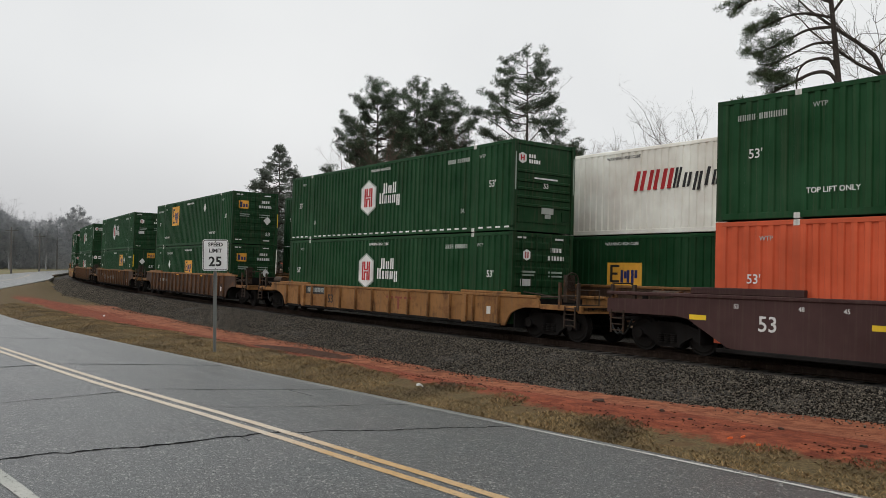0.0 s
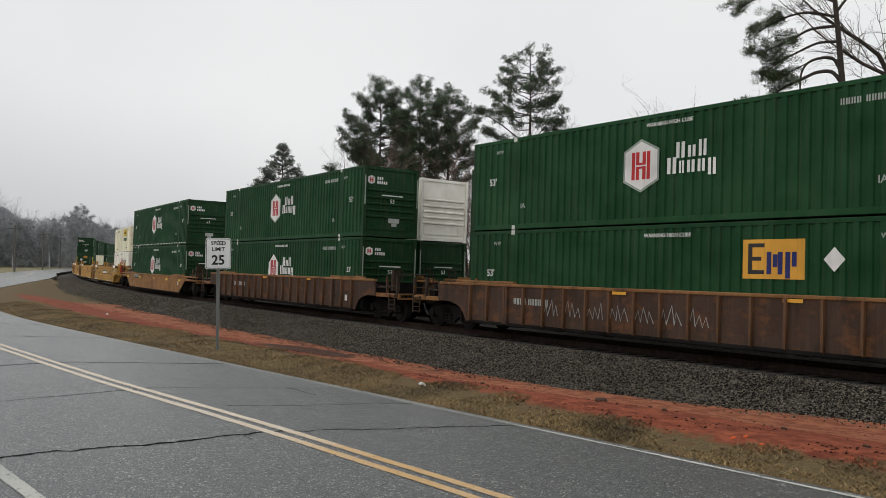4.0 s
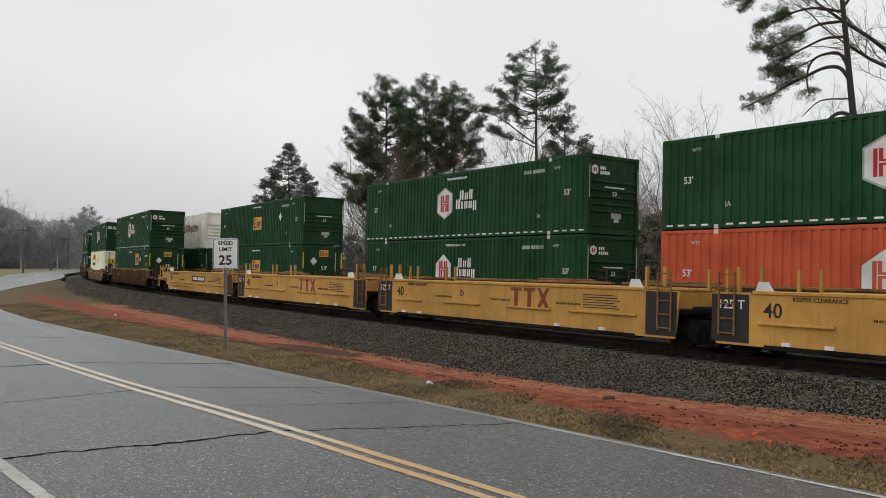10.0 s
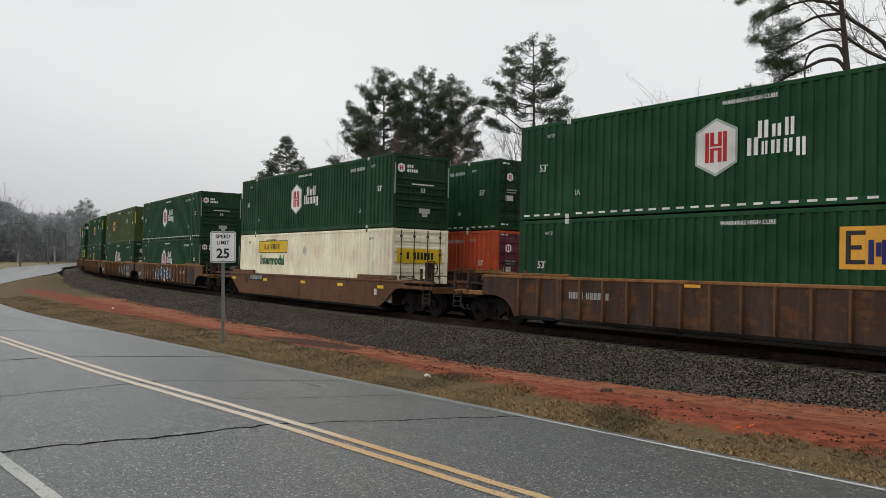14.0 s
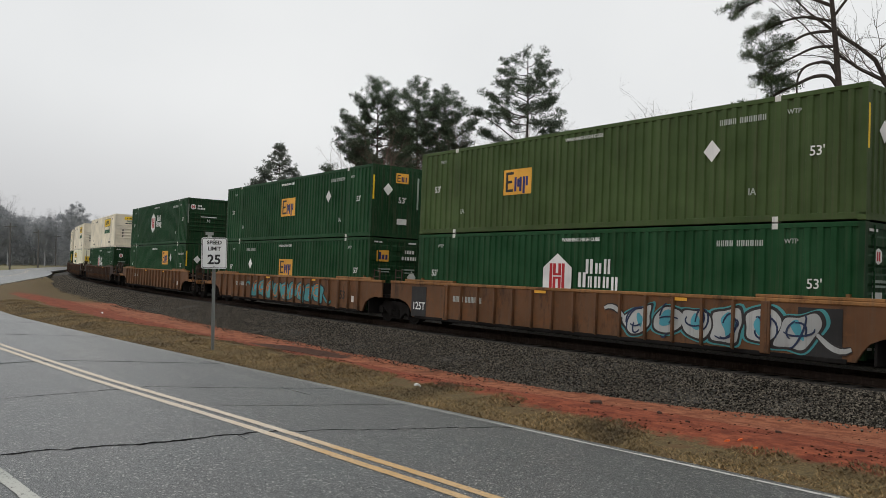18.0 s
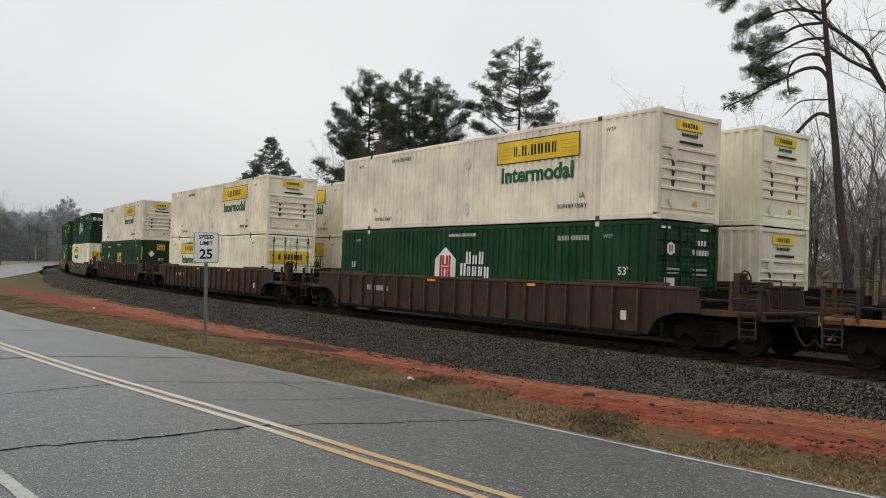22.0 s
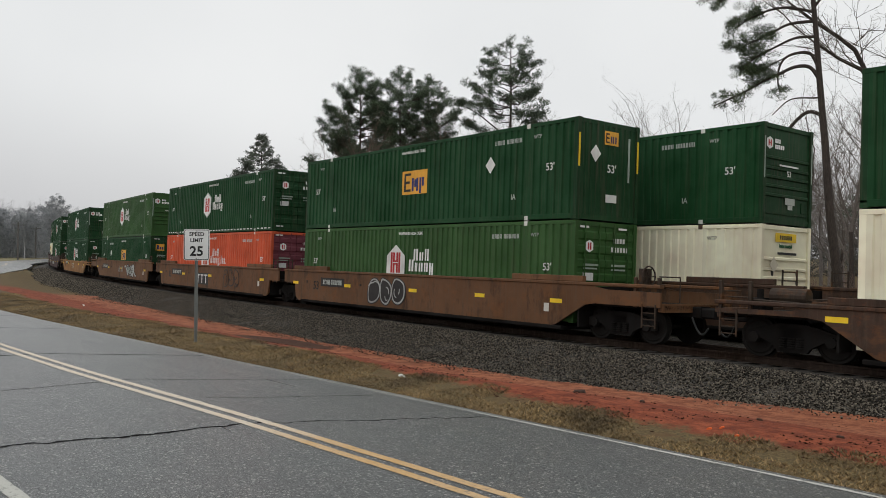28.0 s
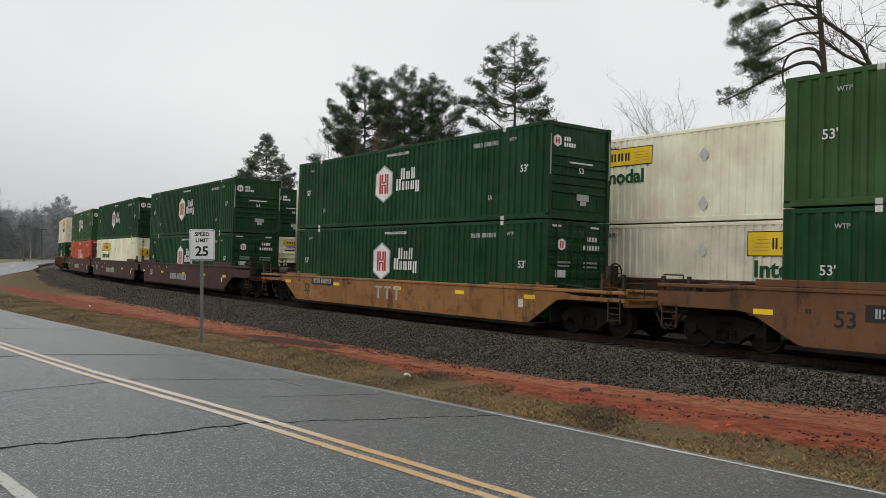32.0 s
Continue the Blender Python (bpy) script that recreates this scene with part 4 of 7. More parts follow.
def door_end(box, paint_, kind="hub"):
    x = HX - 0.06
    for side in (-1, 1):
        y0, y1 = (-HY + 0.09, -0.012) if side < 0 else (0.012, HY - 0.09)
        prof = [(x - 0.04, TALL - 0.1), (x - 0.04, 0.15), (x, 0.15)]
        for k in range(6):
            z = 0.35 + k * 0.4
            prof += [(x, z), (x + 0.025, z + 0.05), (x + 0.025, z + 0.22), (x, z + 0.27)]
        leaf = Shape().prism_y(prof + [(x, TALL - 0.1)], y0, y1)
        door = part("door", leaf, paint_, box, "closed door leaf")
        steel = CASTING if kind == "hunt" else paint_
        for yy in ((y0 + 0.32), (y1 - 0.28)):
            rod = Shape().tube((x + 0.055, yy, 0.12), (x + 0.055, yy, TALL - 0.06), 0.02, n=8)
            for z in (0.3, 1.0, 1.9, 2.6):
                rod.box(x + 0.02, x + 0.075, yy - 0.045, yy + 0.045, z - 0.04, z + 0.04)
            part("lock_rod", rod, steel, door)
        part("lock_handle", Shape().box(x + 0.06, x + 0.085, min(y0 + 0.32, y1 - 0.5), max(y0 + 0.55, y1 - 0.28), 1.02, 1.06), steel, door)
        for z in (0.4, 1.1, 1.8, 2.5):
            part("hinge", Shape().box(x, x + 0.05, y0 - 0.06 if side < 0 else y1 - 0.04, y0 + 0.04 if side < 0 else y1 + 0.06, z, z + 0.16), paint_, door)
    q = x + 0.03
    if kind == "hunt":
        part("logo_panel", Shape().box(q, q + 0.004, -1.05, 1.02, 1.55, 2.12), MARK_YELLOW, box, "yellow logo panel")
        sh = Shape()
        for k in range(8):
            if k not in (1,):
                sh.box(q + 0.004, q + 0.008, -0.62 + 0.16 * k, -0.51 + 0.16 * k, 1.70, 1.98)
        part("name_mark", sh, MARK_BLACK, box)
    else:
        for yy in (-0.9, 0.7):
            part("reflector", Shape().box(q, q + 0.004, yy - 0.18, yy + 0.18, TALL - 0.2, TALL - 0.14), MARK_WHITE, box)
            part("reflector", Shape().box(q, q + 0.004, yy - 0.18, yy + 0.18, 0.2, 0.26), MARK_WHITE, box)
        if kind == "emp":
            part("logo_panel", Shape().box(q, q + 0.004, -0.95, -0.4, 1.95, 2.4), MARK_GOLD, box, "gold logo panel")
            part("logo_mark", Shape().box(q + 0.004, q + 0.008, -0.9, -0.75, 2.03, 2.32).box(q + 0.004, q + 0.008, -0.7, -0.6, 2.03, 2.22).box(q + 0.004, q + 0.008, -0.55, -0.45, 2.03, 2.22), MARK_NAVY, box)
            part("placard", Shape().prism_x([(0.5, 1.35), (0.72, 1.1), (0.94, 1.35), (0.72, 1.6)], q, q + 0.004), MARK_WHITE, box)
        else:
            part("emblem", Shape().prism_x([(-0.68 + p[0], 2.18 + p[1]) for p in hexagon(0, 0, 0.3, 0.36)], q, q + 0.004), MARK_WHITE, box)
            part("emblem_mark", Shape().box(q + 0.004, q + 0.007, -0.75, -0.7, 2.08, 2.28).box(q + 0.004, q + 0.007, -0.66, -0.61, 2.08, 2.28), MARK_RED, box)
            part("data_plate", Shape().box(q, q + 0.004, -0.92, -0.5, 1.2, 1.42), MARK_WHITE, box, "white data plate")
        sh = Shape()
        for k in range(4):
            sh.box(q, q + 0.004, 0.32 + 0.13 * k, 0.41 + 0.13 * k, 2.3, 2.44)
        for k in range(6):
            sh.box(q, q + 0.004, 0.22 + 0.13 * k, 0.31 + 0.13 * k, 2.04, 2.18)
        part("serial_marking", sh, MARK_WHITE, box)
        words("size_mark", "53'", 0.2, MARK_WHITE, box, Matrix.Translation((q + 0.004, 0.8, 0.5)) @ Matrix.Rotation(radians(90), 4, "Z"))
        part("stencil_marking", Shape().box(q, q + 0.004, -0.9, -0.3, 1.62, 1.68).box(q, q + 0.004, -0.9, -0.35, 1.52, 1.57).box(q, q + 0.004, 0.25, 0.85, 1.62, 1.68).box(q, q + 0.004, 0.25, 0.85, 1.5, 1.55), MARK_GREY, box)


CONTAINERS = {}


def build_container(kind, colour, end, dashes):
    label = {"green": "dark green", "olive": "faded olive green", "leaf": "bright leaf green", "orange": "orange-red", "cream": "cream-white", "grey": "weathered off-white", "white": "clean white", "red": "red"}[colour]
    what = {"hub": "with white hexagon emblem", "house": "with white house-shaped emblem", "emp": "with gold logo panel", "empl": "with gold logo panel", "empr": "with gold logo panel", "empb": "with gold logo panel", "empo": "with faded gold logo panel", "hunt_up": "with yellow logo panel", "hunt_low": "with yellow logo panel", "xpo": "with red and black logo blocks", "plain": "without a logo"}[kind]
    body = {"green": GREEN, "olive": OLIVE, "leaf": LEAF_GREEN, "orange": ORANGE, "cream": CREAM, "grey": GREY_WHITE, "white": WHITE, "red": RED}[colour]
    endp = {"green": GREEN_END, "leaf": LEAF_GREEN, "olive": OLIVE, "orange": ORANGE}.get(colour, body)
    pale = colour in ("cream", "grey", "white")
    box = thing("shipping_container", f"{label} corrugated steel container {what}", "shipping container", "containers on the trains")
    for x0, x1 in ((-HX + 0.14, -6.10), (-5.92, 5.92), (6.10, HX - 0.14)):
        part("side_panel", corrugated(x0, x1, 0.17, TALL - 0.11, -HY), body, box)
    part("side_panel", turned(corrugated(-HX + 0.14, HX - 0.14, 0.17, TALL - 0.11, -HY, pitch=0.57)), body, box)
    part("roof", Shape().box(-HX + 0.05, HX - 0.05, -HY + 0.05, HY - 0.05, TALL - 0.05, TALL - 0.02), body, box)
    part("floor", Shape().box(-HX + 0.05, HX - 0.05, -HY + 0.05, HY - 0.05, 0.08, 0.14), CASTING, box)
    for y in (-HY - 0.002, HY - 0.078):
        part("top_rail", Shape().bbox(-HX, HX, y, y + 0.08, TALL - 0.115, TALL, 0.012), body, box)
        part("bottom_rail", Shape().bbox(-HX, HX, y, y + 0.08, 0.02, 0.175, 0.012), body, box)
    for x in (-HX, HX - 0.145):
        for y in (-HY - 0.002, HY - 0.118):
            part("corner_post", Shape().box(x, x + 0.145, y, y + 0.12, 0.1, TALL - 0.05), endp, box)
        part("end_beam", Shape().box(x, x + 0.12, -HY + 0.1, HY - 0.1, TALL - 0.13, TALL - 0.01), endp, box)
        part("end_beam", Shape().box(x, x + 0.12, -HY + 0.1, HY - 0.1, 0.02, 0.17), endp, box)
    for x in (-6.01, 6.01):
        part("lift_post", Shape().box(x - 0.09, x + 0.09, -HY - 0.003, -HY + 0.09, 0.1, TALL - 0.05), body, box)
        for z in (0.0, TALL - 0.14):
            part("corner_casting", Shape().bbox(x - 0.075, x + 0.075, -HY - 0.006, -HY + 0.13, z + 0.002, z + 0.142, 0.01), CASTING if pale else CASTING_WHITE, box)
    for x in (-HX - 0.003, HX - 0.175):
        for y in (-HY - 0.005, HY - 0.155):
            for z in (0.0, TALL - 0.118):
                part("corner_casting", Shape().bbox(x, x + 0.178, y, y + 0.16, z, z + 0.12, 0.01), endp, box)
    part("rear_wall", Shape().box(-HX + 0.03, -HX + 0.06, -HY + 0.1, HY - 0.1, 0.16, TALL - 0.1), endp, box)
    if end == "front":
        front_end(box, endp, not pale, "hunt" if kind.startswith("hunt") else "hub" if kind in ("hub", "house") else None)
    elif end == "plain":
        plain_end(box, endp)
    else:
        door_end(box, MAROON if colour == "orange" else endp, "hunt" if kind.startswith("hunt") else "emp" if kind.startswith("emp") else "hub")
    if dashes:
        for i in range(36):
            x = -7.75 + i * 0.443
            if not 5.85 < abs(x) < 6.2:
                part("reflector", flat(x - 0.12, x + 0.12, 0.105, 0.16, -HY - 0.006), MARK_WHITE, box)
    if kind in ("hub", "house"):
        hub_logo(box, house=kind == "house", long=colour == "orange")
        small_marks(box)
    elif kind == "emp":
        emp_logo(box)
        small_marks(box)
    elif kind == "empl":
        emp_logo(box, -0.67, 0.85, 1.22, 1.98, (-4.35, 1.73))
        small_marks(box, sx=(-4.3, 2.46))
    elif kind == "empo":
        emp_logo(box, -3.5, -2.2, 1.15, 1.95)
        small_marks(box)
    elif kind == "empr":
        emp_logo(box, 2.18, 3.73, 1.55, 2.46, (4.4, 2.0))
        small_marks(box, sx=(6.95, 2.26), tops=(5.55, -6.75))
    elif kind == "empb":
        emp_logo(box, -4.09, -2.46, 1.36, 2.6, (3.05, 2.2))
        small_marks(box, sx=(-6.9, 2.42), tops=(6.42, -5.5), feet=())
        words("lift_notice", "TOP LIFT ONLY", 0.125, MARK_WHITE, box, Matrix.Translation((4.6, -HY - 0.004, 0.62)))
        words("lift_notice", "TOP LIFT ONLY", 0.125, MARK_WHITE, box, Matrix.Translation((-5.2, -HY - 0.004, 0.55)))
    elif kind in ("hunt_up", "hunt_low"):
        if kind == "hunt_up":
            hunt_logo(box, 1.64, 5.25, 1.88, 2.60, (1.80, 5.10), 1.30, 0.52)
        else:
            hunt_logo(box, -5.48, -1.85, 1.94, 2.55, (-5.35, -2.05), 1.38, 0.50)
        small_marks(box, MARK_BLACK, sx=(-3.9, 2.55), warn=False, dark=True)
        diamonds(box, ((0.1, 2.05), (0.1, 0.55)), MARK_PALE)
        words("lift_notice", "TOP LIFT ONLY", 0.125, MARK_BLACK, box, Matrix.Translation((5.0, -HY - 0.004, 0.40)))
        words("lift_notice", "TOP LIFT ONLY", 0.125, MARK_BLACK, box, Matrix.Translation((-5.0, -HY - 0.004, 0.32)))
    elif kind == "xpo":
        part("name_mark", letter_blocks(0.42, 1.95, 1.45, 2.1, [(1, 0, 1), (0.95, 0, 1), (1, 0, 1)], slant=0.22), MARK_RED, box, "plain red upright bars")
        part("name_mark", letter_blocks(2.0, 5.0, 1.33, 2.1, [(0.6, 0.16, 1), (0.7, 0.16, 0.75), (0.7, 0, 0.75), (0.3, 0.16, 0.9), (0.6, 0.16, 0.75), (0.4, 0.16, 0.9), (0.3, 0.16, 0.9), (0.6, 0.16, 0.75), (0.6, 0.16, 0.75)], slant=0.22), MARK_BLACK, box, "plain black upright bars")
        small_marks(box, MARK_BLACK, sx=(-3.9, 2.55), warn=True, dark=True)
    elif kind == "plain":
        small_marks(box)
    return box


def container(spec):
    """A container of that kind; the first of a kind is built, the others are copied."""
    if spec in CONTAINERS:
        return copy_thing(CONTAINERS[spec], Matrix.Identity(4))
    CONTAINERS[spec] = build_container(*spec)
    return CONTAINERS[spec]


# ---- well cars ----
WHEELSETS = {"near": [[], []], "far": [[], []]}


def build_truck(car, x, train):
    """A two-axle truck under a car: bolster, side frames with springs, and wheelsets."""
    at = Matrix.Translation((x, 0, 0))
    truck = part("truck", Shape().bbox(-0.22, 0.22, -1.05, 1.05, 0.42, 0.72, 0.03), TRUCK_STEEL, car, at=at)
    for y in (-1.05, 0.93):
        prof = [(-1.15, 0.36), (-1.15, 0.58), (-0.62, 0.74), (-0.3, 0.80), (0.3, 0.80), (0.62, 0.74), (1.15, 0.58), (1.15, 0.36), (0.95, 0.36), (0.72, 0.44), (0.42, 0.28), (0.34, 0.17), (-0.34, 0.17), (-0.42, 0.28), (-0.72, 0.44), (-0.95, 0.36)]
        part("side_frame", Shape().prism_y(prof, y, y + 0.12), TRUCK_STEEL, truck)
        sp = Shape()
        for k in (-0.2, 0.0, 0.2):
            for j in range(5):
                sp.tube((k, y + 0.06 - 0.09, 0.27 + j * 0.05), (k, y + 0.06 - 0.09, 0.295 + j * 0.05), 0.085, n=8)
        part("spring_nest", sp, WHEEL_STEEL, truck)
        for k in (-0.9, 0.9):
            part("bearing_cap", Shape().tube((k, y - 0.06 if y < 0 else y + 0.18, 0.457), (k, y + 0.1, 0.457), 0.12, n=12), WHEEL_STEEL, truck)
    for i, k in enumerate((-0.9, 0.9)):
        ax = Shape().tube((0, -0.98, 0), (0, 0.98, 0), 0.075, n=10)
        for y in (-0.755, 0.755):
            o = 1 if y > 0 else -1
            ax.tube((0, y - 0.07 * o, 0), (0, y + 0.07 * o, 0), 0.457, 0.455, n=28)
            ax.tube((0, y - 0.10 * o, 0), (0, y - 0.07 * o, 0), 0.485, n=28)
            ax.tube((0, y + 0.07 * o, 0), (0, y + 0.10 * o, 0), 0.40, 0.36, n=28)
            ax.tube((0, y + 0.10 * o, 0), (0, y + 0.13 * o, 0), 0.15, n=14)
            for q in range(4):
                w = q * math.pi / 2
                ax.box(math.cos(w) * 0.25 - 0.03, math.cos(w) * 0.25 + 0.03, y + 0.1 * o - 0.01, y + 0.11 * o + 0.01, math.sin(w) * 0.25 - 0.03, math.sin(w) * 0.25 + 0.03)
        ws = part("wheelset", ax, WHEEL_STEEL, truck, at=Matrix.Translation((k, 0, 0.457)))
        WHEELSETS[train][i].append(ws)


def ladder(car, x, y, z0, z1, mat, n=4, width=0.42):
    sh = Shape()
    for dx in (-width / 2, width / 2):
        sh.box(x + dx - 0.018, x + dx + 0.018, y - 0.02, y + 0.02, z0, z1)
    for i in range(n):
        z = z0 + 0.06 + (z1 - z0 - 0.12) * i / (n - 1)
        sh.box(x - width / 2, x + width / 2, y - 0.014, y + 0.014, z - 0.014, z + 0.014)
    part("ladder", sh, mat, car)


def tank_end(car, sgn, hb, e):
    """What stands on the low deck of a yellow car: side beams, air tank, brake gear and the pipe along the side."""
    for y in (-1.50, 1.42):
        part("deck_beam", Shape().bbox(*sorted((sgn * (hb + 2.05), sgn * e)), y, y + 0.08, 0.98, 1.12, 0.015), CAR_YELLOW, car)
    part("air_tank", Shape().tube((sgn * (hb + 1.0), -1.05, 1.68), (sgn * (hb + 1.75), -1.05, 1.68), 0.18, n=14), CAR_YELLOW, car, "yellow air tank")
    part("tank_bracket", Shape().box(*sorted((sgn * (hb + 1.5), sgn * (hb + 1.75))), -1.25, -0.85, 1.05, 1.82), CAR_YELLOW, car)
    part("cross_beam", Shape().bbox(*sorted((sgn * (hb + 1.9), sgn * (e - 0.3))), -1.45, -1.3, 1.62, 1.78, 0.02), CAR_YELLOW, car)
    gear = Shape().tube((sgn * (hb + 0.7), -1.2, 1.66), (sgn * (hb - 1.2), -1.2, 1.62), 0.04, n=6)
    gear.box(*sorted((sgn * (hb + 0.9), sgn * (hb + 1.3))), -1.3, -0.7, 1.5, 1.62)
    part("brake_gear", gear, TRUCK_STEEL, car)
    path = [(e - 0.55, 1.12), (e - 0.62, 0.99), (hb + 0.95, 0.94), (hb + 0.75, 0.86), (hb + 0.5, 0.66), (0.0, 0.62)]
    pipe = Shape()
    for a, b in zip(path[:-1], path[1:]):
        pipe.tube((sgn * a[0], -1.55, a[1]), (sgn * b[0], -1.55, b[1]), 0.024, n=6)
    part("brake_pipe", pipe, CAR_YELLOW, car)
    for k, (a, b) in enumerate(((0.2, 0.75), (-0.75, -0.1))):
        part("stencil_panel", Shape().box(*sorted((sgn * (hb + a), sgn * (hb + b))), -1.512, -1.504, 1.2 + 0.1 * k, 1.42), CHORD_OCHRE if k else MARK_GREY, car)


def well_car(style, paint_, chord, ends, train, short=False, black_ends=False, brake=True, panel=False):
    """One unit. style: ribbed or smooth; ends: what each end has (couple, joint), -x first."""
    hb = 6.15 if short else 8.15
    name = {"ribbed": "ribbed", "smooth": "smooth-sided"}[style]
    colour = {CAR_BROWN: "rusty brown", CAR_DARK: "dark brown", CAR_TAN: "weathered tan-orange", CAR_OCHRE: "weathered ochre", CAR_YELLOW: "yellow", CAR_MAROON: "dark maroon"}[paint_]
    car = thing("well_car", f"{colour} {name} intermodal well car on the rails", "railway car", "well cars of the trains")
    low_side = style == "ribbed" and paint_ == CAR_OCHRE
    shallow = style == "smooth" and "joint" not in ends and paint_ != CAR_MAROON
    top = 1.50 if short else 1.24 if low_side else 1.52 if style == "ribbed" else 1.20 if shallow else 1.47
    bot = 0.30 if short else 0.34 if style == "ribbed" else 0.17 if shallow else 0.24
    xe, xt = [], []
    for kind in ends:
        xe.append((9.2 if short else 11.25) if kind == "couple" else (7.28 if short else 9.5))
        xt.append((8.05 if short else 9.6) if kind == "couple" else (7.725 if short else 9.8))
    sill_z = 1.08 if style == "ribbed" else 0.98
    prof = []
    for sgn, e, kind in ((1, xe[1], ends[1]), (-1, xe[0], ends[0])):
        if black_ends:
            p = [(hb, bot), (hb + 0.05, bot), (hb + 0.05, sill_z), (e, sill_z), (e, top - 0.25), (hb + 0.6, top)] if kind == "couple" else [(hb, bot), (e - 0.15, bot), (e, top - 0.1), (e, top)]
            if kind == "couple":
                p = [(hb + 0.15, bot), (hb + 0.8, 1.02), (hb + 2.05, 1.06), (hb + 2.05, top)]
        elif style == "ribbed":
            # the side is cut away in an arch over the wheels
            p = [(hb - 0.12, bot), (hb + 0.02, bot + 0.24), (hb + 0.16, bot + 0.40), (hb + 0.38, sill_z - 0.24), (hb + 0.75, sill_z - 0.14)]
            p += [(hb + 1.45, sill_z - 0.12), (hb + 1.45, 1.14), (hb + 1.36, top)] if kind == "couple" else [(e, sill_z - 0.14), (e, top)]
        else:
            p = [(hb - 0.9, bot), (hb - 0.55, bot + 0.08), (hb + 0.55, sill_z - 0.05), (hb + 0.9, sill_z), (e, sill_z), (e, top - 0.12), (hb + 1.3, top - 0.1), (hb + 0.7, top)]
            if kind == "joint":
                p = [(hb - 0.05, bot), (hb + 0.2, bot + 0.1), (hb + 0.35, sill_z), (e, sill_z), (e, top)]
        p = [(sgn * a, z) for a, z in p]
        prof += p if sgn > 0 else p[::-1]
    for y in (-1.50, 1.44):
        part("side_sill", Shape().prism_y(prof, y, y + 0.06), paint_, car)
    chord_lo, chord_hi = -xe[0], xe[1]
    if black_ends:
        chord_lo, chord_hi = -hb, hb
    elif style == "ribbed":
        chord_lo = -(hb + 1.36) if ends[0] == "couple" else -xe[0]
        chord_hi = hb + 1.36 if ends[1] == "couple" else xe[1]
    for y in (-1.53, 1.36):
        part("top_chord", Shape().bbox(chord_lo, chord_hi, y, y + 0.17, top - 0.02, top + 0.075, 0.02), chord, car)
    part("bottom_chord", Shape().bbox(-hb + 0.3, hb - 0.3, -1.53, -1.38, bot - 0.06, bot + 0.05, 0.02), TRUCK_STEEL, car)
    part("bottom_chord", Shape().bbox(-hb + 0.3, hb - 0.3, 1.38, 1.53, bot - 0.06, bot + 0.05, 0.02), TRUCK_STEEL, car)
    if style == "ribbed":
        rib_mat = CAR_TAN if chord == CHORD_OCHRE else CAR_BROWN if paint_ == CAR_DARK else paint_
        n = (13 if low_side else 19) if train == "near" else 9
        rib = Shape().prism_x([(-1.60, bot + 0.06), (-1.50, bot), (-1.50, top), (-1.60, top - 0.02)], -0.03, 0.03).mesh("rib", rib_mat)
        for i in range(n):
            x = -7.75 + 15.5 * i / (n - 1)
            if abs(x) > hb - 0.3 or (panel and abs(x) > 6.5):
                continue
            part("rib", rib, rib_mat, car, at=Matrix.Translation((x, 0, 0)))
        for x in (-6.0, 6.0):
            part("jacking_post", Shape().bbox(x - 0.11, x + 0.11, -1.585, -1.50, bot, top, 0.02), paint_, car)
    # well floor and cross bearers
    floor = Shape()
    for i in range(9):
        x = (-hb + 0.6) + (2 * hb - 1.2) * i / 8
        floor.box(x - 0.12, x + 0.12, -1.44, 1.44, bot - 0.08, bot + 0.02)
    part("well_floor", floor, TRUCK_STEEL, car)
    for sgn, e, kind, xtr in ((-1, xe[0], ends[0], xt[0]), (1, xe[1], ends[1], xt[1])):
        a, b = sorted((sgn * (hb + 0.15), sgn * e))
        part("end_platform", Shape().box(a, b, -1.30, 1.30, 0.92, 1.03), TRUCK_STEEL, car)
        x = sgn * (hb + 0.22)
        part("bulkhead", Shape().box(min(x, x + sgn * 0.06), max(x, x + sgn * 0.06), -1.42, 1.42, 0.30, top - 0.05), TRUCK_STEEL if not short else paint_, car)
        if kind == "couple":
            c = Shape().bbox(*sorted((sgn * (e - 0.8), sgn * (e + 0.25))), -0.2, 0.2, 0.72, 1.02, 0.03)
            c.bbox(*sorted((sgn * (e + 0.25), sgn * (e + 0.62))), -0.16, 0.16, 0.72, 1.0, 0.05)
            part("coupler", c, TRUCK_STEEL, car)
            if style == "ribbed":
                for y in (-1.46, 1.38):
                    part("deck_beam", Shape().bbox(*sorted((sgn * (hb + 1.45), sgn * (e - 0.12))), y, y + 0.08, 0.92, 1.07, 0.015), chord, car)
            part("end_sill", Shape().bbox(*sorted((sgn * (e - 0.12), sgn * e)), -1.42, 1.42, 0.86, 1.08, 0.02), chord, car)
            ladder(car, sgn * (e - 0.35 + 0.25 * short), -1.5, 0.45, 1.25 - 0.2 * (not short), chord if short else PIPE)
            rail = Shape()
            for xx in (e - 0.1, e - 0.85):
                rail.bbox(sgn * xx - 0.04, sgn * xx + 0.04, -1.46, -1.38, 0.95, 1.95 if short else 1.72, 0.012)
            rail.tube((sgn * (e - 0.1), -1.42, 1.35), (sgn * (e - 0.85), -1.42, 1.35), 0.018, n=6)
            rail.tube((sgn * (e - 0.85), -1.30, 1.30), (sgn * (hb + 0.3), -1.30, 1.24), 0.03, n=6)
            rail.tube((sgn * (e - 0.5), -1.10, 1.22), (sgn * (hb + 0.3), -1.10, 1.40), 0.022, n=6)
            rail.tube((sgn * (e - 0.1), -1.42, top + 0.28), (sgn * (e - 0.1), -0.6, top + 0.28), 0.018, n=6)
            rail.tube((sgn * (e - 0.1), -0.6, 1.1), (sgn * (e - 0.1), -0.6, top + 0.28), 0.018, n=6)
            part("handrail", rail, chord if short else PIPE, car)
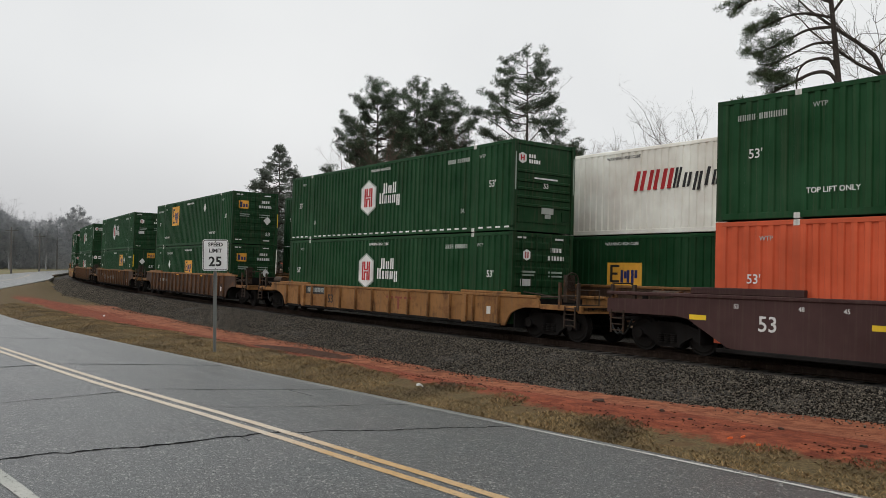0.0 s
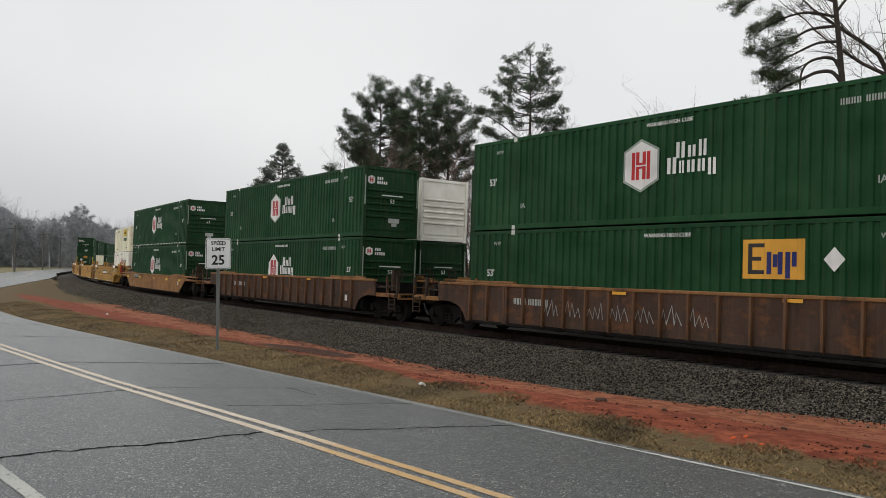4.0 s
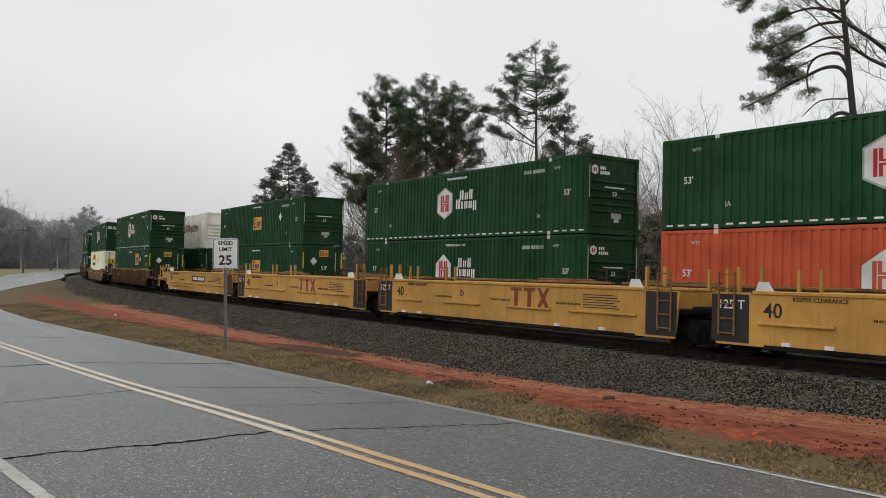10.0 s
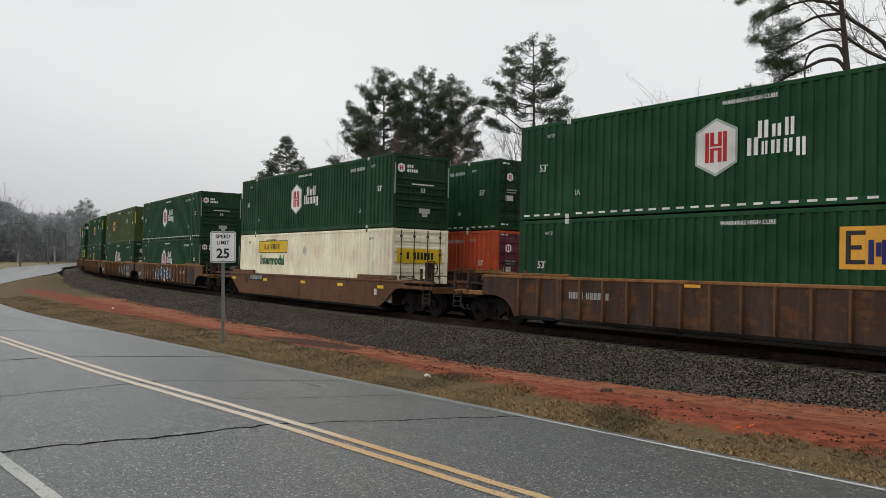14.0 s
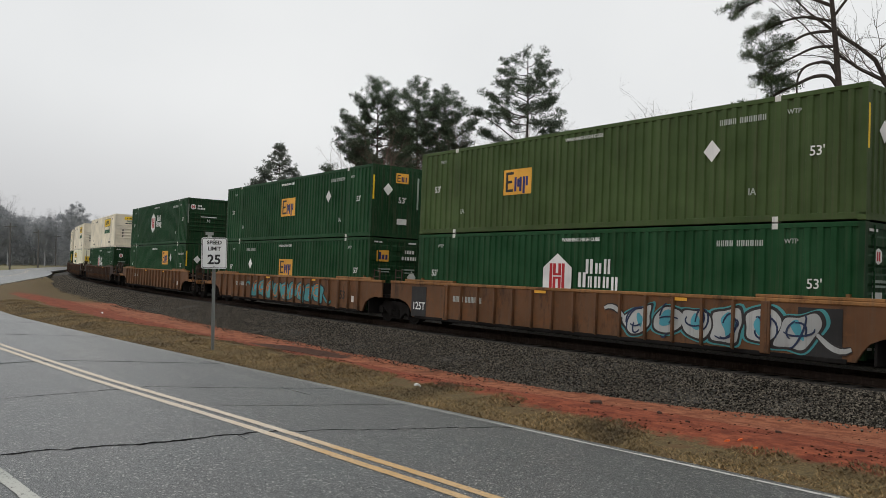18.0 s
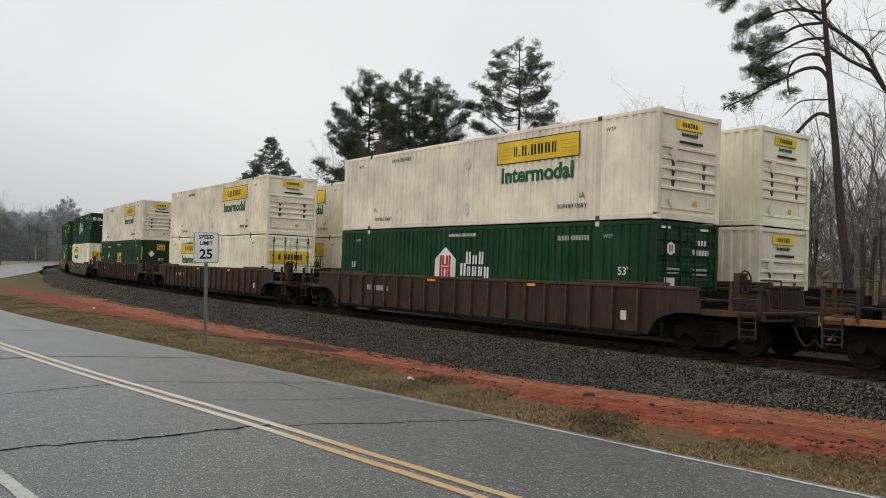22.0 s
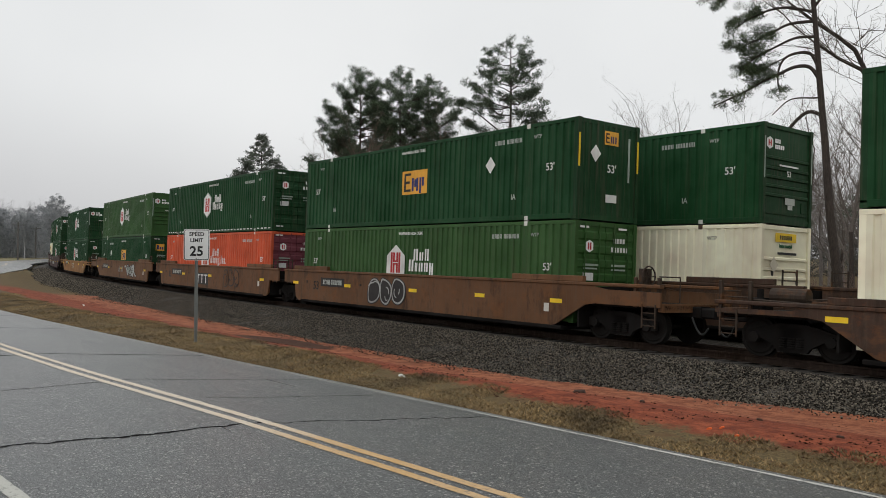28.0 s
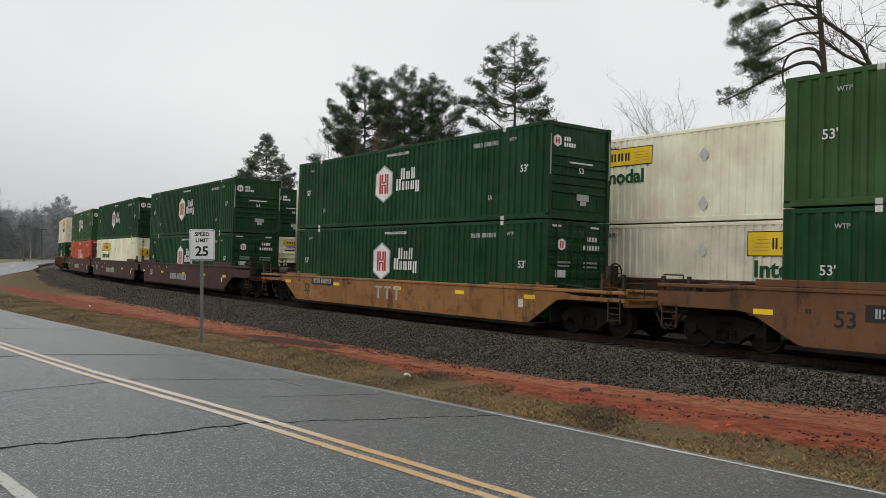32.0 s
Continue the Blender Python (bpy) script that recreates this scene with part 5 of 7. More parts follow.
            hose = Shape()
            for j in range(8):
                u0, u1 = j / 8, (j + 1) / 8
                f0 = lambda u: (sgn * (e + 0.1 + 0.5 * u), -0.35, 0.75 - 0.42 * math.sin(math.pi * u * 0.8))
                hose.tube(f0(u0), f0(u1), 0.028, n=6)
            part("air_hose", hose, GASKET, car)
            if brake and sgn < 0 and not short:
                part("brake_reservoir", Shape().tube((sgn * (e - 2.0), -1.0, 1.42), (sgn * (e - 1.15), -1.0, 1.42), 0.17, n=14), PIPE, car)
                valve = Shape().bbox(*sorted((sgn * (e - 1.0), sgn * (e - 0.65))), -1.15, -0.7, 1.03, 1.35, 0.03).tube((sgn * (e - 0.8), -0.92, 1.35), (sgn * (e - 0.8), -0.92, 1.55), 0.08, n=10)
                part("brake_valve", valve, TRUCK_STEEL, car)
            if brake and sgn > 0 and not short:
                w = Shape()
                for j in range(16):
                    p0, p1 = 2 * math.pi * j / 16, 2 * math.pi * (j + 1) / 16
                    w.tube((e - 0.75, -1.05 + 0.26 * math.cos(p0), 1.75 + 0.26 * math.sin(p0)), (e - 0.75, -1.05 + 0.26 * math.cos(p1), 1.75 + 0.26 * math.sin(p1)), 0.02, n=6)
                for j in range(3):
                    p0 = j * math.pi / 3
                    w.tube((e - 0.75, -1.05 - 0.26 * math.cos(p0), 1.75 - 0.26 * math.sin(p0)), (e - 0.75, -1.05 + 0.26 * math.cos(p0), 1.75 + 0.26 * math.sin(p0)), 0.013, n=5)
                w.box(e - 0.95, e - 0.78, -1.2, -0.9, 1.15, 1.95)
                part("hand_brake", w, PIPE, car, "hand brake wheel and housing")
            build_truck(car, sgn * xtr, train)
            if short:
                tank_end(car, sgn, hb, e)
                if sgn > 0:
                    drum = Shape().tube((e - 1.35, -1.2, 1.62), (e - 1.15, -1.2, 1.62), 0.21, n=14).tube((e - 1.15, -1.2, 1.62), (e - 1.08, -1.2, 1.62), 0.08, n=10)
                    part("brake_drum", drum.bbox(e - 1.5, e - 1.0, -1.3, -0.9, 1.1, 1.42, 0.02), RED, car, "red hand brake drum")
        else:
            j = Shape().bbox(*sorted((sgn * (e - 0.5), sgn * (e + 0.28))), -0.35, 0.35, 0.78, 1.1, 0.03)
            part("articulated_joint", j, TRUCK_STEEL, car)
            if sgn < 0:
                build_truck(car, sgn * xtr, train)
            ladder(car, sgn * (e - 0.45), -1.47 if not black_ends else -1.54, 0.5 if black_ends else 0.9, top + 0.5, PIPE if not black_ends else CHORD_OCHRE, 5)
    # container guides along the top
    if style == "ribbed" or not short:
        for sgn in (-1, 1):
            a, b = sorted((sgn * 5.7, sgn * 8.6))
            part("guide_rail", Shape().bbox(a, b, -1.50, -1.36, top + 0.075, top + (0.24 if style == "smooth" and paint_ != CAR_OCHRE else 0.15), 0.015), chord, car)
    for x in ((-hb + 0.4, hb - 0.4) if not short else [s * v for s, k in ((-1, ends[0]), (1, ends[1])) if k == "joint" for v in (hb + 0.5, hb - 0.1)]):
        for y in (-1.34, 1.26) if short else (-1.34,):
            part("guide_post", Shape().box(x - 0.04, x + 0.04, y, y + 0.08, top, top + (0.22 if not short else 0.62)), chord, car)
    return car


def marks_on_car(car, style, paint_, text53=True, plate=-7.0, panels=(), name_x=None, name_mat=None, t125=False, short=False, letter=""):
    y = -1.506
    def fl(x0, x1, z0, z1, yy=y):
        return Shape().box(x0, x1, yy, yy + 0.006, z0, z1)
    dark = MARK_BLACK if paint_ in (CAR_TAN, CAR_YELLOW, CAR_OCHRE, CAR_BROWN) else MARK_WHITE
    if short:
        words("size_mark", "40", 0.34, MARK_BLACK, car, Matrix.Translation((-5.65, y, 0.98)))
        if letter:
            words("unit_letter", letter, 0.2, MARK_BLACK, car, Matrix.Translation((-1.8, y, 1.08)))
        for k in (-2.9, 0.2, 3.3):
            part("stencil_marking", letter_blocks(k - 0.5, k + 0.5, 1.0, 1.06, [(1, 0, 1)] * 9, y), MARK_BLACK, car)
        words("stencil_words", "KEEPER CLEARANCE", 0.10, MARK_BLACK, car, Matrix.Translation((-4.55, y, 1.36)))
        lines = Shape()
        for k in range(6):
            lines.box(3.9, 5.3 - 0.1 * (k % 3), y, y + 0.006, 0.95 + 0.07 * k, 0.975 + 0.07 * k)
        part("stencil_marking", lines, MARK_BLACK, car)
        for x0, x1 in ((-6.0, -4.2), (-2.9, -0.8), (0.6, 2.6), (3.4, 5.9)):
            part("tie_down_rail", Shape().bbox(x0, x1, -1.56, -1.50, 0.80, 0.86, 0.01), CAR_YELLOW, car)
        for x in (2.9, 4.7, -5.3, -4.3):
            part("jack_pad", Shape().box(x - 0.1, x + 0.1, -1.57, -1.50, 0.36, 0.44), MARK_WHITE, car)
        for x in (-5.9, 5.8):
            part("guide_cone", Shape().prism_y([(x - 0.2, 1.56), (x + 0.2, 1.56), (x + 0.05, 1.78), (x - 0.12, 1.78)], -1.5, -1.36), MARK_WHITE, car, "white container guide")
        return
    if text53:
        words("size_mark", "53", 0.36, MARK_WHITE if paint_ == CAR_MAROON else MARK_BLACK, car, Matrix.Translation((-6.55 if style == "smooth" else -3.5 if paint_ == CAR_OCHRE else 6.32, y - (0.0 if style == "smooth" else 0.002), 0.58 if paint_ == CAR_OCHRE else 0.75)))
    maroon = paint_ == CAR_MAROON
    if not maroon and (style == "smooth" or paint_ == CAR_OCHRE):
        part("number_panel", Shape().box(plate - 0.95, plate + 0.95, y - 0.002, y + 0.004, 0.90, 1.25), MARK_BLACK, car, "black number panel")
    part("number_marking", letter_blocks(plate - (1.6 if maroon else 0.75), plate + (1.6 if maroon else 0.75), 0.60 if maroon else 0.98, 0.95 if maroon else 1.17, [(1, 0, 1)] * 4 + [(0.4, 0.4, 0.42)] + [(1, 0, 1)] * 6, y - 0.004), MARK_DIM, car)
    for x in (-8.4, -4.0, 0.5, 4.2, 7.6) if style == "smooth" else () if paint_ == CAR_OCHRE else (-1.4, 3.6):
        part("reflector", fl(x - 0.24, x + 0.24, (0.92 if style == "smooth" else 1.42), (1.04 if style == "smooth" else 1.5), -1.535 if style == "ribbed" else y), MARK_YELLOW if style == "smooth" else MARK_GOLD, car, "yellow reflector")
    part("data_plate", fl(7.12, 7.32, 0.66, 0.90), MARK_PALE, car)
    if style == "smooth":
        mark = MARK_WHITE if paint_ == CAR_MAROON else MARK_BLACK
        for x, digits in ((-7.35, "53"), (-5.75, "48"), (-4.75, "45"), (-3.0, "40")):
            words("load_mark", digits, 0.105, mark, car, Matrix.Translation((x, y - 0.002, 1.24 if maroon else 1.0)))
    if t125:
        part("stencil_panel", Shape().box(-8.1, -7.2, -1.512, -1.506, 0.36, 1.42), MARK_BLACK, car, "black stencil panel")
        part("stencil_panel", Shape().box(6.75, 7.75, -1.512, -1.506, 0.36, 1.42), MARK_BLACK, car, "black stencil panel")
        words("truck_mark", "125T", 0.27, MARK_WHITE, car, Matrix.Translation((-7.64, -1.514, 0.62)))
    if name_x is not None:
        sh = Shape()
        for k in range(3):
            sh.box(name_x + 0.62 * k, name_x + 0.62 * k + 0.46, y - 0.004, y + 0.002, 0.95, 1.02).box(name_x + 0.62 * k + 0.17, name_x + 0.62 * k + 0.29, y - 0.004, y + 0.002, 0.55, 0.95)
        if name_mat is None:
            part("name_panel", Shape().box(name_x - 0.16, name_x + 1.86, y - 0.001, y + 0.004, 0.47, 1.10), MARK_BLACK, car, "black name panel")
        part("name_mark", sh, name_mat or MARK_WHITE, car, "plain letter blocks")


def ribbon(sh, pts, w, y0, y1):
    """A flat stroke along a bent line of places in the x-z plane."""
    n = len(pts)
    left, right = [], []
    for i in range(n):
        a, b = pts[max(0, i - 1)], pts[min(n - 1, i + 1)]
        L = math.hypot(b[0] - a[0], b[1] - a[1]) or 1
        k = w * (0.55 + 0.45 * math.sin(math.pi * (i + 0.5) / n))
        ox, oz = -(b[1] - a[1]) / L * k, (b[0] - a[0]) / L * k
        left.append((pts[i][0] + ox, pts[i][1] + oz))
        right.append((pts[i][0] - ox, pts[i][1] - oz))
    for i in range(n - 1):
        sh.prism_y([left[i], right[i], right[i + 1], left[i + 1]], y0, y1)
    return sh


def rounded_loop(ctrl, n=5):
    """A smooth closed outline through a ring of corners."""
    m, out = len(ctrl), []
    for i in range(m):
        p0, p1, p2, p3 = (ctrl[(i + q - 1) % m] for q in range(4))
        for j in range(n):
            u = j / n
            out.append(tuple(0.5 * (2 * b + (c - a) * u + (2 * a - 5 * b + 4 * c - d) * u * u + (3 * b - a - 3 * c + d) * u ** 3) for a, b, c, d in zip(p0, p1, p2, p3)))
    return out


def graffiti(car, x0, x1, mats, seed, z0=0.38, z1=1.44):
    """Sprayed, interlocking letter-like forms on the side of a car. mats: outline, fill, inner stroke, cloud, second fill."""
    rnd = random.Random(seed)
    n = max(3, round((x1 - x0) / 0.85))
    w, h, y = (x1 - x0) / n, z1 - z0, -1.512
    edge, fill, stroke, cloud = mats[:4]
    second = mats[4] if len(mats) > 4 else fill
    wild = len(mats) > 4
    for i in range(n):
        cx, cz = x0 + (i + 0.5) * w, (z0 + z1) / 2 + rnd.uniform(-0.04, 0.04) * h
        slant = rnd.uniform(-0.1, 0.45) if wild else rnd.uniform(-0.1, 0.15)
        ring = []
        m = 9 if wild else 7
        for k in range(m):
            a = 2 * math.pi * k / m + 0.4
            r = rnd.uniform(0.62, 1.18) if wild else rnd.uniform(0.86, 1.08)
            sq = 1.0 / max(abs(math.cos(a)), abs(math.sin(a))) ** 0.6
            ring.append((math.cos(a) * sq * r * w * (0.60 if wild else 0.50), math.sin(a) * sq * r * h * 0.43))
        layers = [(1.0, edge, y - 0.010), (0.86, fill, y - 0.016)]
        if cloud:
            layers.insert(0, (1.14, cloud, y - 0.002))
        for grow, mat, yy in layers:
            pts = rounded_loop([(cx + (a + slant * b) * grow, min(z1 + 0.05, max(z0 - 0.03, cz + b * (grow if grow < 1 else 1 + (grow - 1) * 0.6)))) for a, b in ring])
            part("spray_letter" if mat is not cloud else "spray_cloud", Shape().prism_y(pts, yy - 0.0004 * i, yy + 0.004), mat, car)
        if wild:
            blob = rounded_loop([(cx + rnd.uniform(-0.1, 0.1) * w + math.cos(k * 1.257) * w * rnd.uniform(0.12, 0.3), cz + rnd.uniform(-0.05, 0.05) * h + math.sin(k * 1.257) * h * rnd.uniform(0.1, 0.32)) for k in range(5)])
            part("spray_patch", Shape().prism_y(blob, y - 0.021 - 0.0004 * i, y - 0.012), second, car)
        st = Shape()
        for k in range(4 if wild else 2):
            a0, a1 = rnd.uniform(0, 6.28), rnd.uniform(1.2, 3.2) * rnd.choice((-1, 1))
            rx, rz = w * rnd.uniform(0.12, 0.42), h * rnd.uniform(0.12, 0.36)
            ox, oz = cx + rnd.uniform(-0.15, 0.15) * w, cz + rnd.uniform(-0.1, 0.1) * h
            line = [(ox + math.cos(a0 + a1 * q / 7) * rx + slant * math.sin(a0 + a1 * q / 7) * rz, oz + math.sin(a0 + a1 * q / 7) * rz) for q in range(8)]
            ribbon(st, line, 0.022 if wild else 0.026, y - 0.030 - 0.0008 * k - 0.0004 * i, y - 0.022)
        part("spray_stroke", st, stroke, car)
    if wild:
        for sgn, xx in ((-1, x0), (1, x1)):
            tail = [(xx + sgn * 0.75 * q / 6, z0 + h * (0.45 - 0.3 * math.sin(q / 6 * 2.2) * sgn)) for q in range(7)]
            part("spray_stroke", ribbon(Shape(), tail, 0.10, y - 0.008, y), edge, car)
            part("spray_stroke", ribbon(Shape(), tail, 0.06, y - 0.014, y - 0.006), fill, car)


# ---- the trains: place at the start, car, and the containers above and below ----
C, J = "couple", "joint"
G = "green"
NEAR = [
    (20.8, "smooth", CAR_MAROON, CAR_MAROON, (C, C), ("empb", G, "plain"), ("plain", "orange", "front"), dict()),
    (-2.7, "ribbed", CAR_OCHRE, CAR_OCHRE, (C, C), ("hub", G, "front", 1), ("hub", G, "door"), dict(name_x=1.0, name_mat=MARK_RUST)),
    (-26.7, "ribbed", CAR_BROWN, CHORD_OCHRE, (C, C), ("empb", G, "door"), ("empl", G, "door"), dict()),
    (-50.6, "ribbed", CAR_BROWN, CHORD_OCHRE, (C, C), ("hub", G, "door"), ("empr", G, "plain"), dict(tag=(-4.3, 7, 0.86))),
    (-74.0, "ribbed", CAR_BROWN, CHORD_OCHRE, (C, C), ("hub", G, "front"), ("house", G, "front"), dict()),
    (-97.6, "smooth", CAR_OCHRE, CAR_OCHRE, (C, C), ("hub", G, "front", 1), ("hub", G, "front"), dict(name_x=-0.5, name_mat=MARK_RUST)),
    (-119.3, "yellow", CAR_YELLOW, CAR_YELLOW, (J, C), None, None, dict(letter="B")),
    (-134.75, "yellow", CAR_YELLOW, CAR_YELLOW, (J, J), None, None, dict(letter="C")),
    (-150.2, "yellow", CAR_YELLOW, CAR_YELLOW, (J, J), None, None, dict(letter="D")),
    (-165.65, "yellow", CAR_YELLOW, CAR_YELLOW, (J, J), None, None, dict(letter="E")),
    (-181.1, "yellow", CAR_YELLOW, CAR_YELLOW, (C, J), None, None, dict(letter="A")),
    (-202.9, "ribbed", CAR_BROWN, CHORD_OCHRE, (C, C), ("hub", G, "front", 1), ("empr", G, "plain"), dict()),
    (-226.5, "smooth", CAR_TAN, CAR_TAN, (C, C), ("hub", G, "front"), ("hunt_low", "cream", "door"), dict()),
    (-250.2, "ribbed", CAR_TAN, CHORD_OCHRE, (J, C), ("hub", G, "front", 1), ("house", G, "front"), dict(spray=(-2.4, 2.0, (MARK_WHITE, SPRAY_BLUE, MARK_WHITE, SPRAY_NAVY, SPRAY_SKY), 3), tag=(-6.6, 4, 0.8, None, 9, 0.42), t125=True, plate=5.2)),
    (-269.8, "ribbed", CAR_TAN, CHORD_OCHRE, (J, J), ("empo", "olive", "plain"), ("house", G, "door"), dict(spray=(1.9, 7.2, (SPRAY_BLACK, SPRAY_SILVER, SPRAY_NAVY, SPRAY_TEAL, SPRAY_SKY), 8), t125=True)),
    (-289.4, "ribbed", CAR_TAN, CHORD_OCHRE, (C, J), ("emp", G, "plain"), ("empl", G, "door"), dict(spray=(-3.4, 4.6, (SPRAY_BLACK, SPRAY_TEAL, SPRAY_ORANGE, None, SPRAY_SKY), 12))),
    (-313.0, "ribbed", CAR_TAN, CHORD_OCHRE, (C, C), ("hub", G, "front"), ("empr", G, "plain"), dict(name_x=4.0, name_mat=CHORD_OCHRE)),
    (-336.7, "ribbed", CAR_DARK, CAR_BROWN, (C, C), ("hunt_up", "grey", "front"), ("house", G, "door"), dict(text53=False)),
    (-360.5, "ribbed", CAR_DARK, CAR_BROWN, (C, C), ("hunt_up", "grey", "front"), ("hunt_low", "cream", "door"), dict(text53=False)),
    (-384.2, "ribbed", CAR_DARK, CAR_BROWN, (C, C), ("hunt_up", "grey", "front"), ("empl2", G, "plain"), dict(text53=False)),
    (-407.9, "smooth", CAR_BROWN, CAR_BROWN, (C, C), ("hub", G, "front"), ("hunt_low", "cream", "door"), dict()),
    (-431.9, "smooth", CAR_TAN, CAR_TAN, (J, C), ("emp", G, "plain"), ("house", "leaf", "door"), dict(spray=(-2.4, 0.0, (SPRAY_SILVER, SPRAY_BLACK, SPRAY_SILVER, SPRAY_BLACK), 21), t125=False)),
    (-451.5, "smooth", CAR_TAN, CAR_TAN, (J, J), ("hub", G, "door", 1), ("house", "orange", "door"), dict(name_x=-1.6, spray=(2.6, 4.8, (SPRAY_BLACK, CAR_TAN, SPRAY_BLACK, None), 41))),
    (-471.5, "smooth", CAR_TAN, CAR_TAN, (C, J), ("hub", "leaf", "front"), ("empl", G, "door"), dict(spray=(2.4, 4.6, (CAR_DARK, SPRAY_SILVER, CAR_DARK, None, MARK_GREY), 33), tag=(-0.4, 2, 0.9, SPRAY_SILVER, 6, 0.5))),
    (-495.0, "smooth", CAR_OCHRE, CAR_OCHRE, (C, C), ("hub", G, "front"), ("hub", G, "door"), dict(name_x=-1.0, name_mat=MARK_DIM)),
    (-518.9, "smooth", CAR_MAROON, CAR_MAROON, (J, C), ("hub", G, "front"), ("hub", G, "door"), dict()),
    (-538.6, "smooth", CAR_MAROON, CAR_MAROON, (J, J), ("hub", G, "front"), ("hunt_low", "cream", "door"), dict()),
    (-558.3, "smooth", CAR_MAROON, CAR_MAROON, (C, J), ("hub", "leaf", "front"), ("house", "orange", "door"), dict()),
    (-582.0, "ribbed", CAR_BROWN, CHORD_OCHRE, (C, C), ("hunt_up", "grey", "front"), ("house", G, "door"), dict()),
]
FAR = [
    (-61.5, "ribbed", CAR_BROWN, CHORD_OCHRE, (C, C), ("hunt_up", "cream", "front"), ("xpo", "white", "front"), dict()),
    (-37.6, "ribbed", CAR_BROWN, CHORD_OCHRE, (C, C), ("empl", G, "plain"), ("xpo", "white", "front"), dict()),
    (-13.7, "ribbed", CAR_BROWN, CHORD_OCHRE, (C, J), ("emp", G, "front"), ("empl", G, "front"), dict()),
    (5.9, "ribbed", CAR_BROWN, CHORD_OCHRE, (J, J), ("xpo", "white", "front"), ("empl", G, "front"), dict()),
    (26.0, "ribbed", CAR_BROWN, CHORD_OCHRE, (J, C), ("emp", G, "front"), ("empl", G, "plain"), dict()),
    (50.2, "ribbed", CAR_BROWN, CHORD_OCHRE, (C, J), ("hub", G, "front", 1), ("house", G, "front"), dict()),
    (69.8, "ribbed", CAR_BROWN, CHORD_OCHRE, (J, J), ("hub", G, "door", 1), ("house", "orange", "door"), dict()),
    (89.4, "ribbed", CAR_BROWN, CHORD_OCHRE, (J, C), ("empr", G, "plain"), ("house", "orange", "front"), dict()),
    (112.6, "ribbed", CAR_DARK, CAR_BROWN, (C, C), ("hunt_up", "grey", "front"), ("hunt_up", "grey", "front"), dict()),
    (136.4, "ribbed", CAR_DARK, CAR_BROWN, (C, C), ("hunt_up", "cream", "front"), ("hunt_up", "grey", "front"), dict()),
    (160.2, "ribbed", CAR_DARK, CAR_BROWN, (C, C), None, None, dict()),
    (183.9, "smooth", CAR_BROWN, CAR_BROWN, (C, J), ("hub", G, "front"), ("hunt_low", "cream", "front"), dict()),
    (203.5, "smooth", CAR_BROWN, CAR_BROWN, (J, J), ("hunt_up", "cream", "front"), ("hunt_up", "grey", "front"), dict()),
    (223.1, "smooth", CAR_BROWN, CAR_BROWN, (J, C), ("hunt_low", "cream", "front"), ("hunt_up", "grey", "front"), dict()),
]
NEAR_SPEED = 15.45
LOWER_Z, UPPER_Z = 0.38, 3.30
MOVING = []


def fix(spec):
    return ("empl", *spec[1:]) if spec[0] == "empl2" else spec




def build_train(table, far):
    train = "far" if far else "near"
    for s, style, paint_, chord, ends, up, low, extra in table:
        if style == "yellow":
            car = well_car("smooth", paint_, chord, ends, train, short=True, black_ends=True)
            marks_on_car(car, style, paint_, short=True, letter=extra.get("letter", ""))
            if ends[0] == J:
                # real lettered panel; its black also fills the shaded opening beside the truck
                part("stencil_panel", Shape().box(-7.25, -6.25, -1.512, -1.504, 0.36, 1.48), MARK_BLACK, car, "black stencil panel")
                words("truck_mark", "125 T", 0.22, MARK_WHITE, car, Matrix.Translation((-6.72, -1.514, 1.14)))
            if ends[1] == J:
                # black sheet stands in for the shaded opening over the truck
                part("stencil_panel", Shape().box(6.2, 7.2, -1.512, -1.504, 0.36, 1.48), MARK_BLACK, car, "black sheet in place of the shaded opening at the joint")
            sh = Shape()
            if extra["letter"] in "AB":
                part("number_plate_panel", Shape().box(-0.6, 2.2, -1.512, -1.505, 0.98, 1.3), MARK_BLACK, car)
                part("number_marking", letter_blocks(-0.4, 2.0, 1.05, 1.23, [(1, 0, 1)] * 4 + [(0.4, 0.4, 0.42)] + [(1, 0, 1)] * 6, -1.518), MARK_WHITE, car)
            else:
                for k in range(2):
                    sh.box(0.75 + 0.62 * k, 1.27 + 0.62 * k, -1.512, -1.505, 1.34, 1.44).box(0.93 + 0.62 * k, 1.09 + 0.62 * k, -1.512, -1.505, 0.84, 1.34)
                sh.prism_y([(1.98, 0.84), (2.13, 0.84), (2.52, 1.44), (2.37, 1.44)], -1.512, -1.505).prism_y([(2.37, 0.84), (2.52, 0.84), (2.13, 1.44), (1.98, 1.44)], -1.513, -1.505)
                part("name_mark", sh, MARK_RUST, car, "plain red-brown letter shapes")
        else:
            car = well_car(style, paint_, chord, ends, train, brake=not far, panel=extra.get("t125", False))
            if not far:
                marks_on_car(car, style, paint_, text53=extra.get("text53", True), name_x=extra.get("name_x"), name_mat=extra.get("name_mat"), t125=extra.get("t125", False), plate=extra.get("plate", -0.6 if paint_ == CAR_MAROON else -5.2 if style == "smooth" else -4.9))
            if "spray" in extra:
                graffiti(car, *extra["spray"])
            if extra.get("tag"):
                graffiti_tag(car, *extra["tag"])
        MOVING.append((car, s, far, 0.0))
        for spec, z in ((low, LOWER_Z), (up, UPPER_Z)):
            if spec:
                MOVING.append((container(fix(spec if len(spec) == 4 else (*spec, 0))), s, far, z))


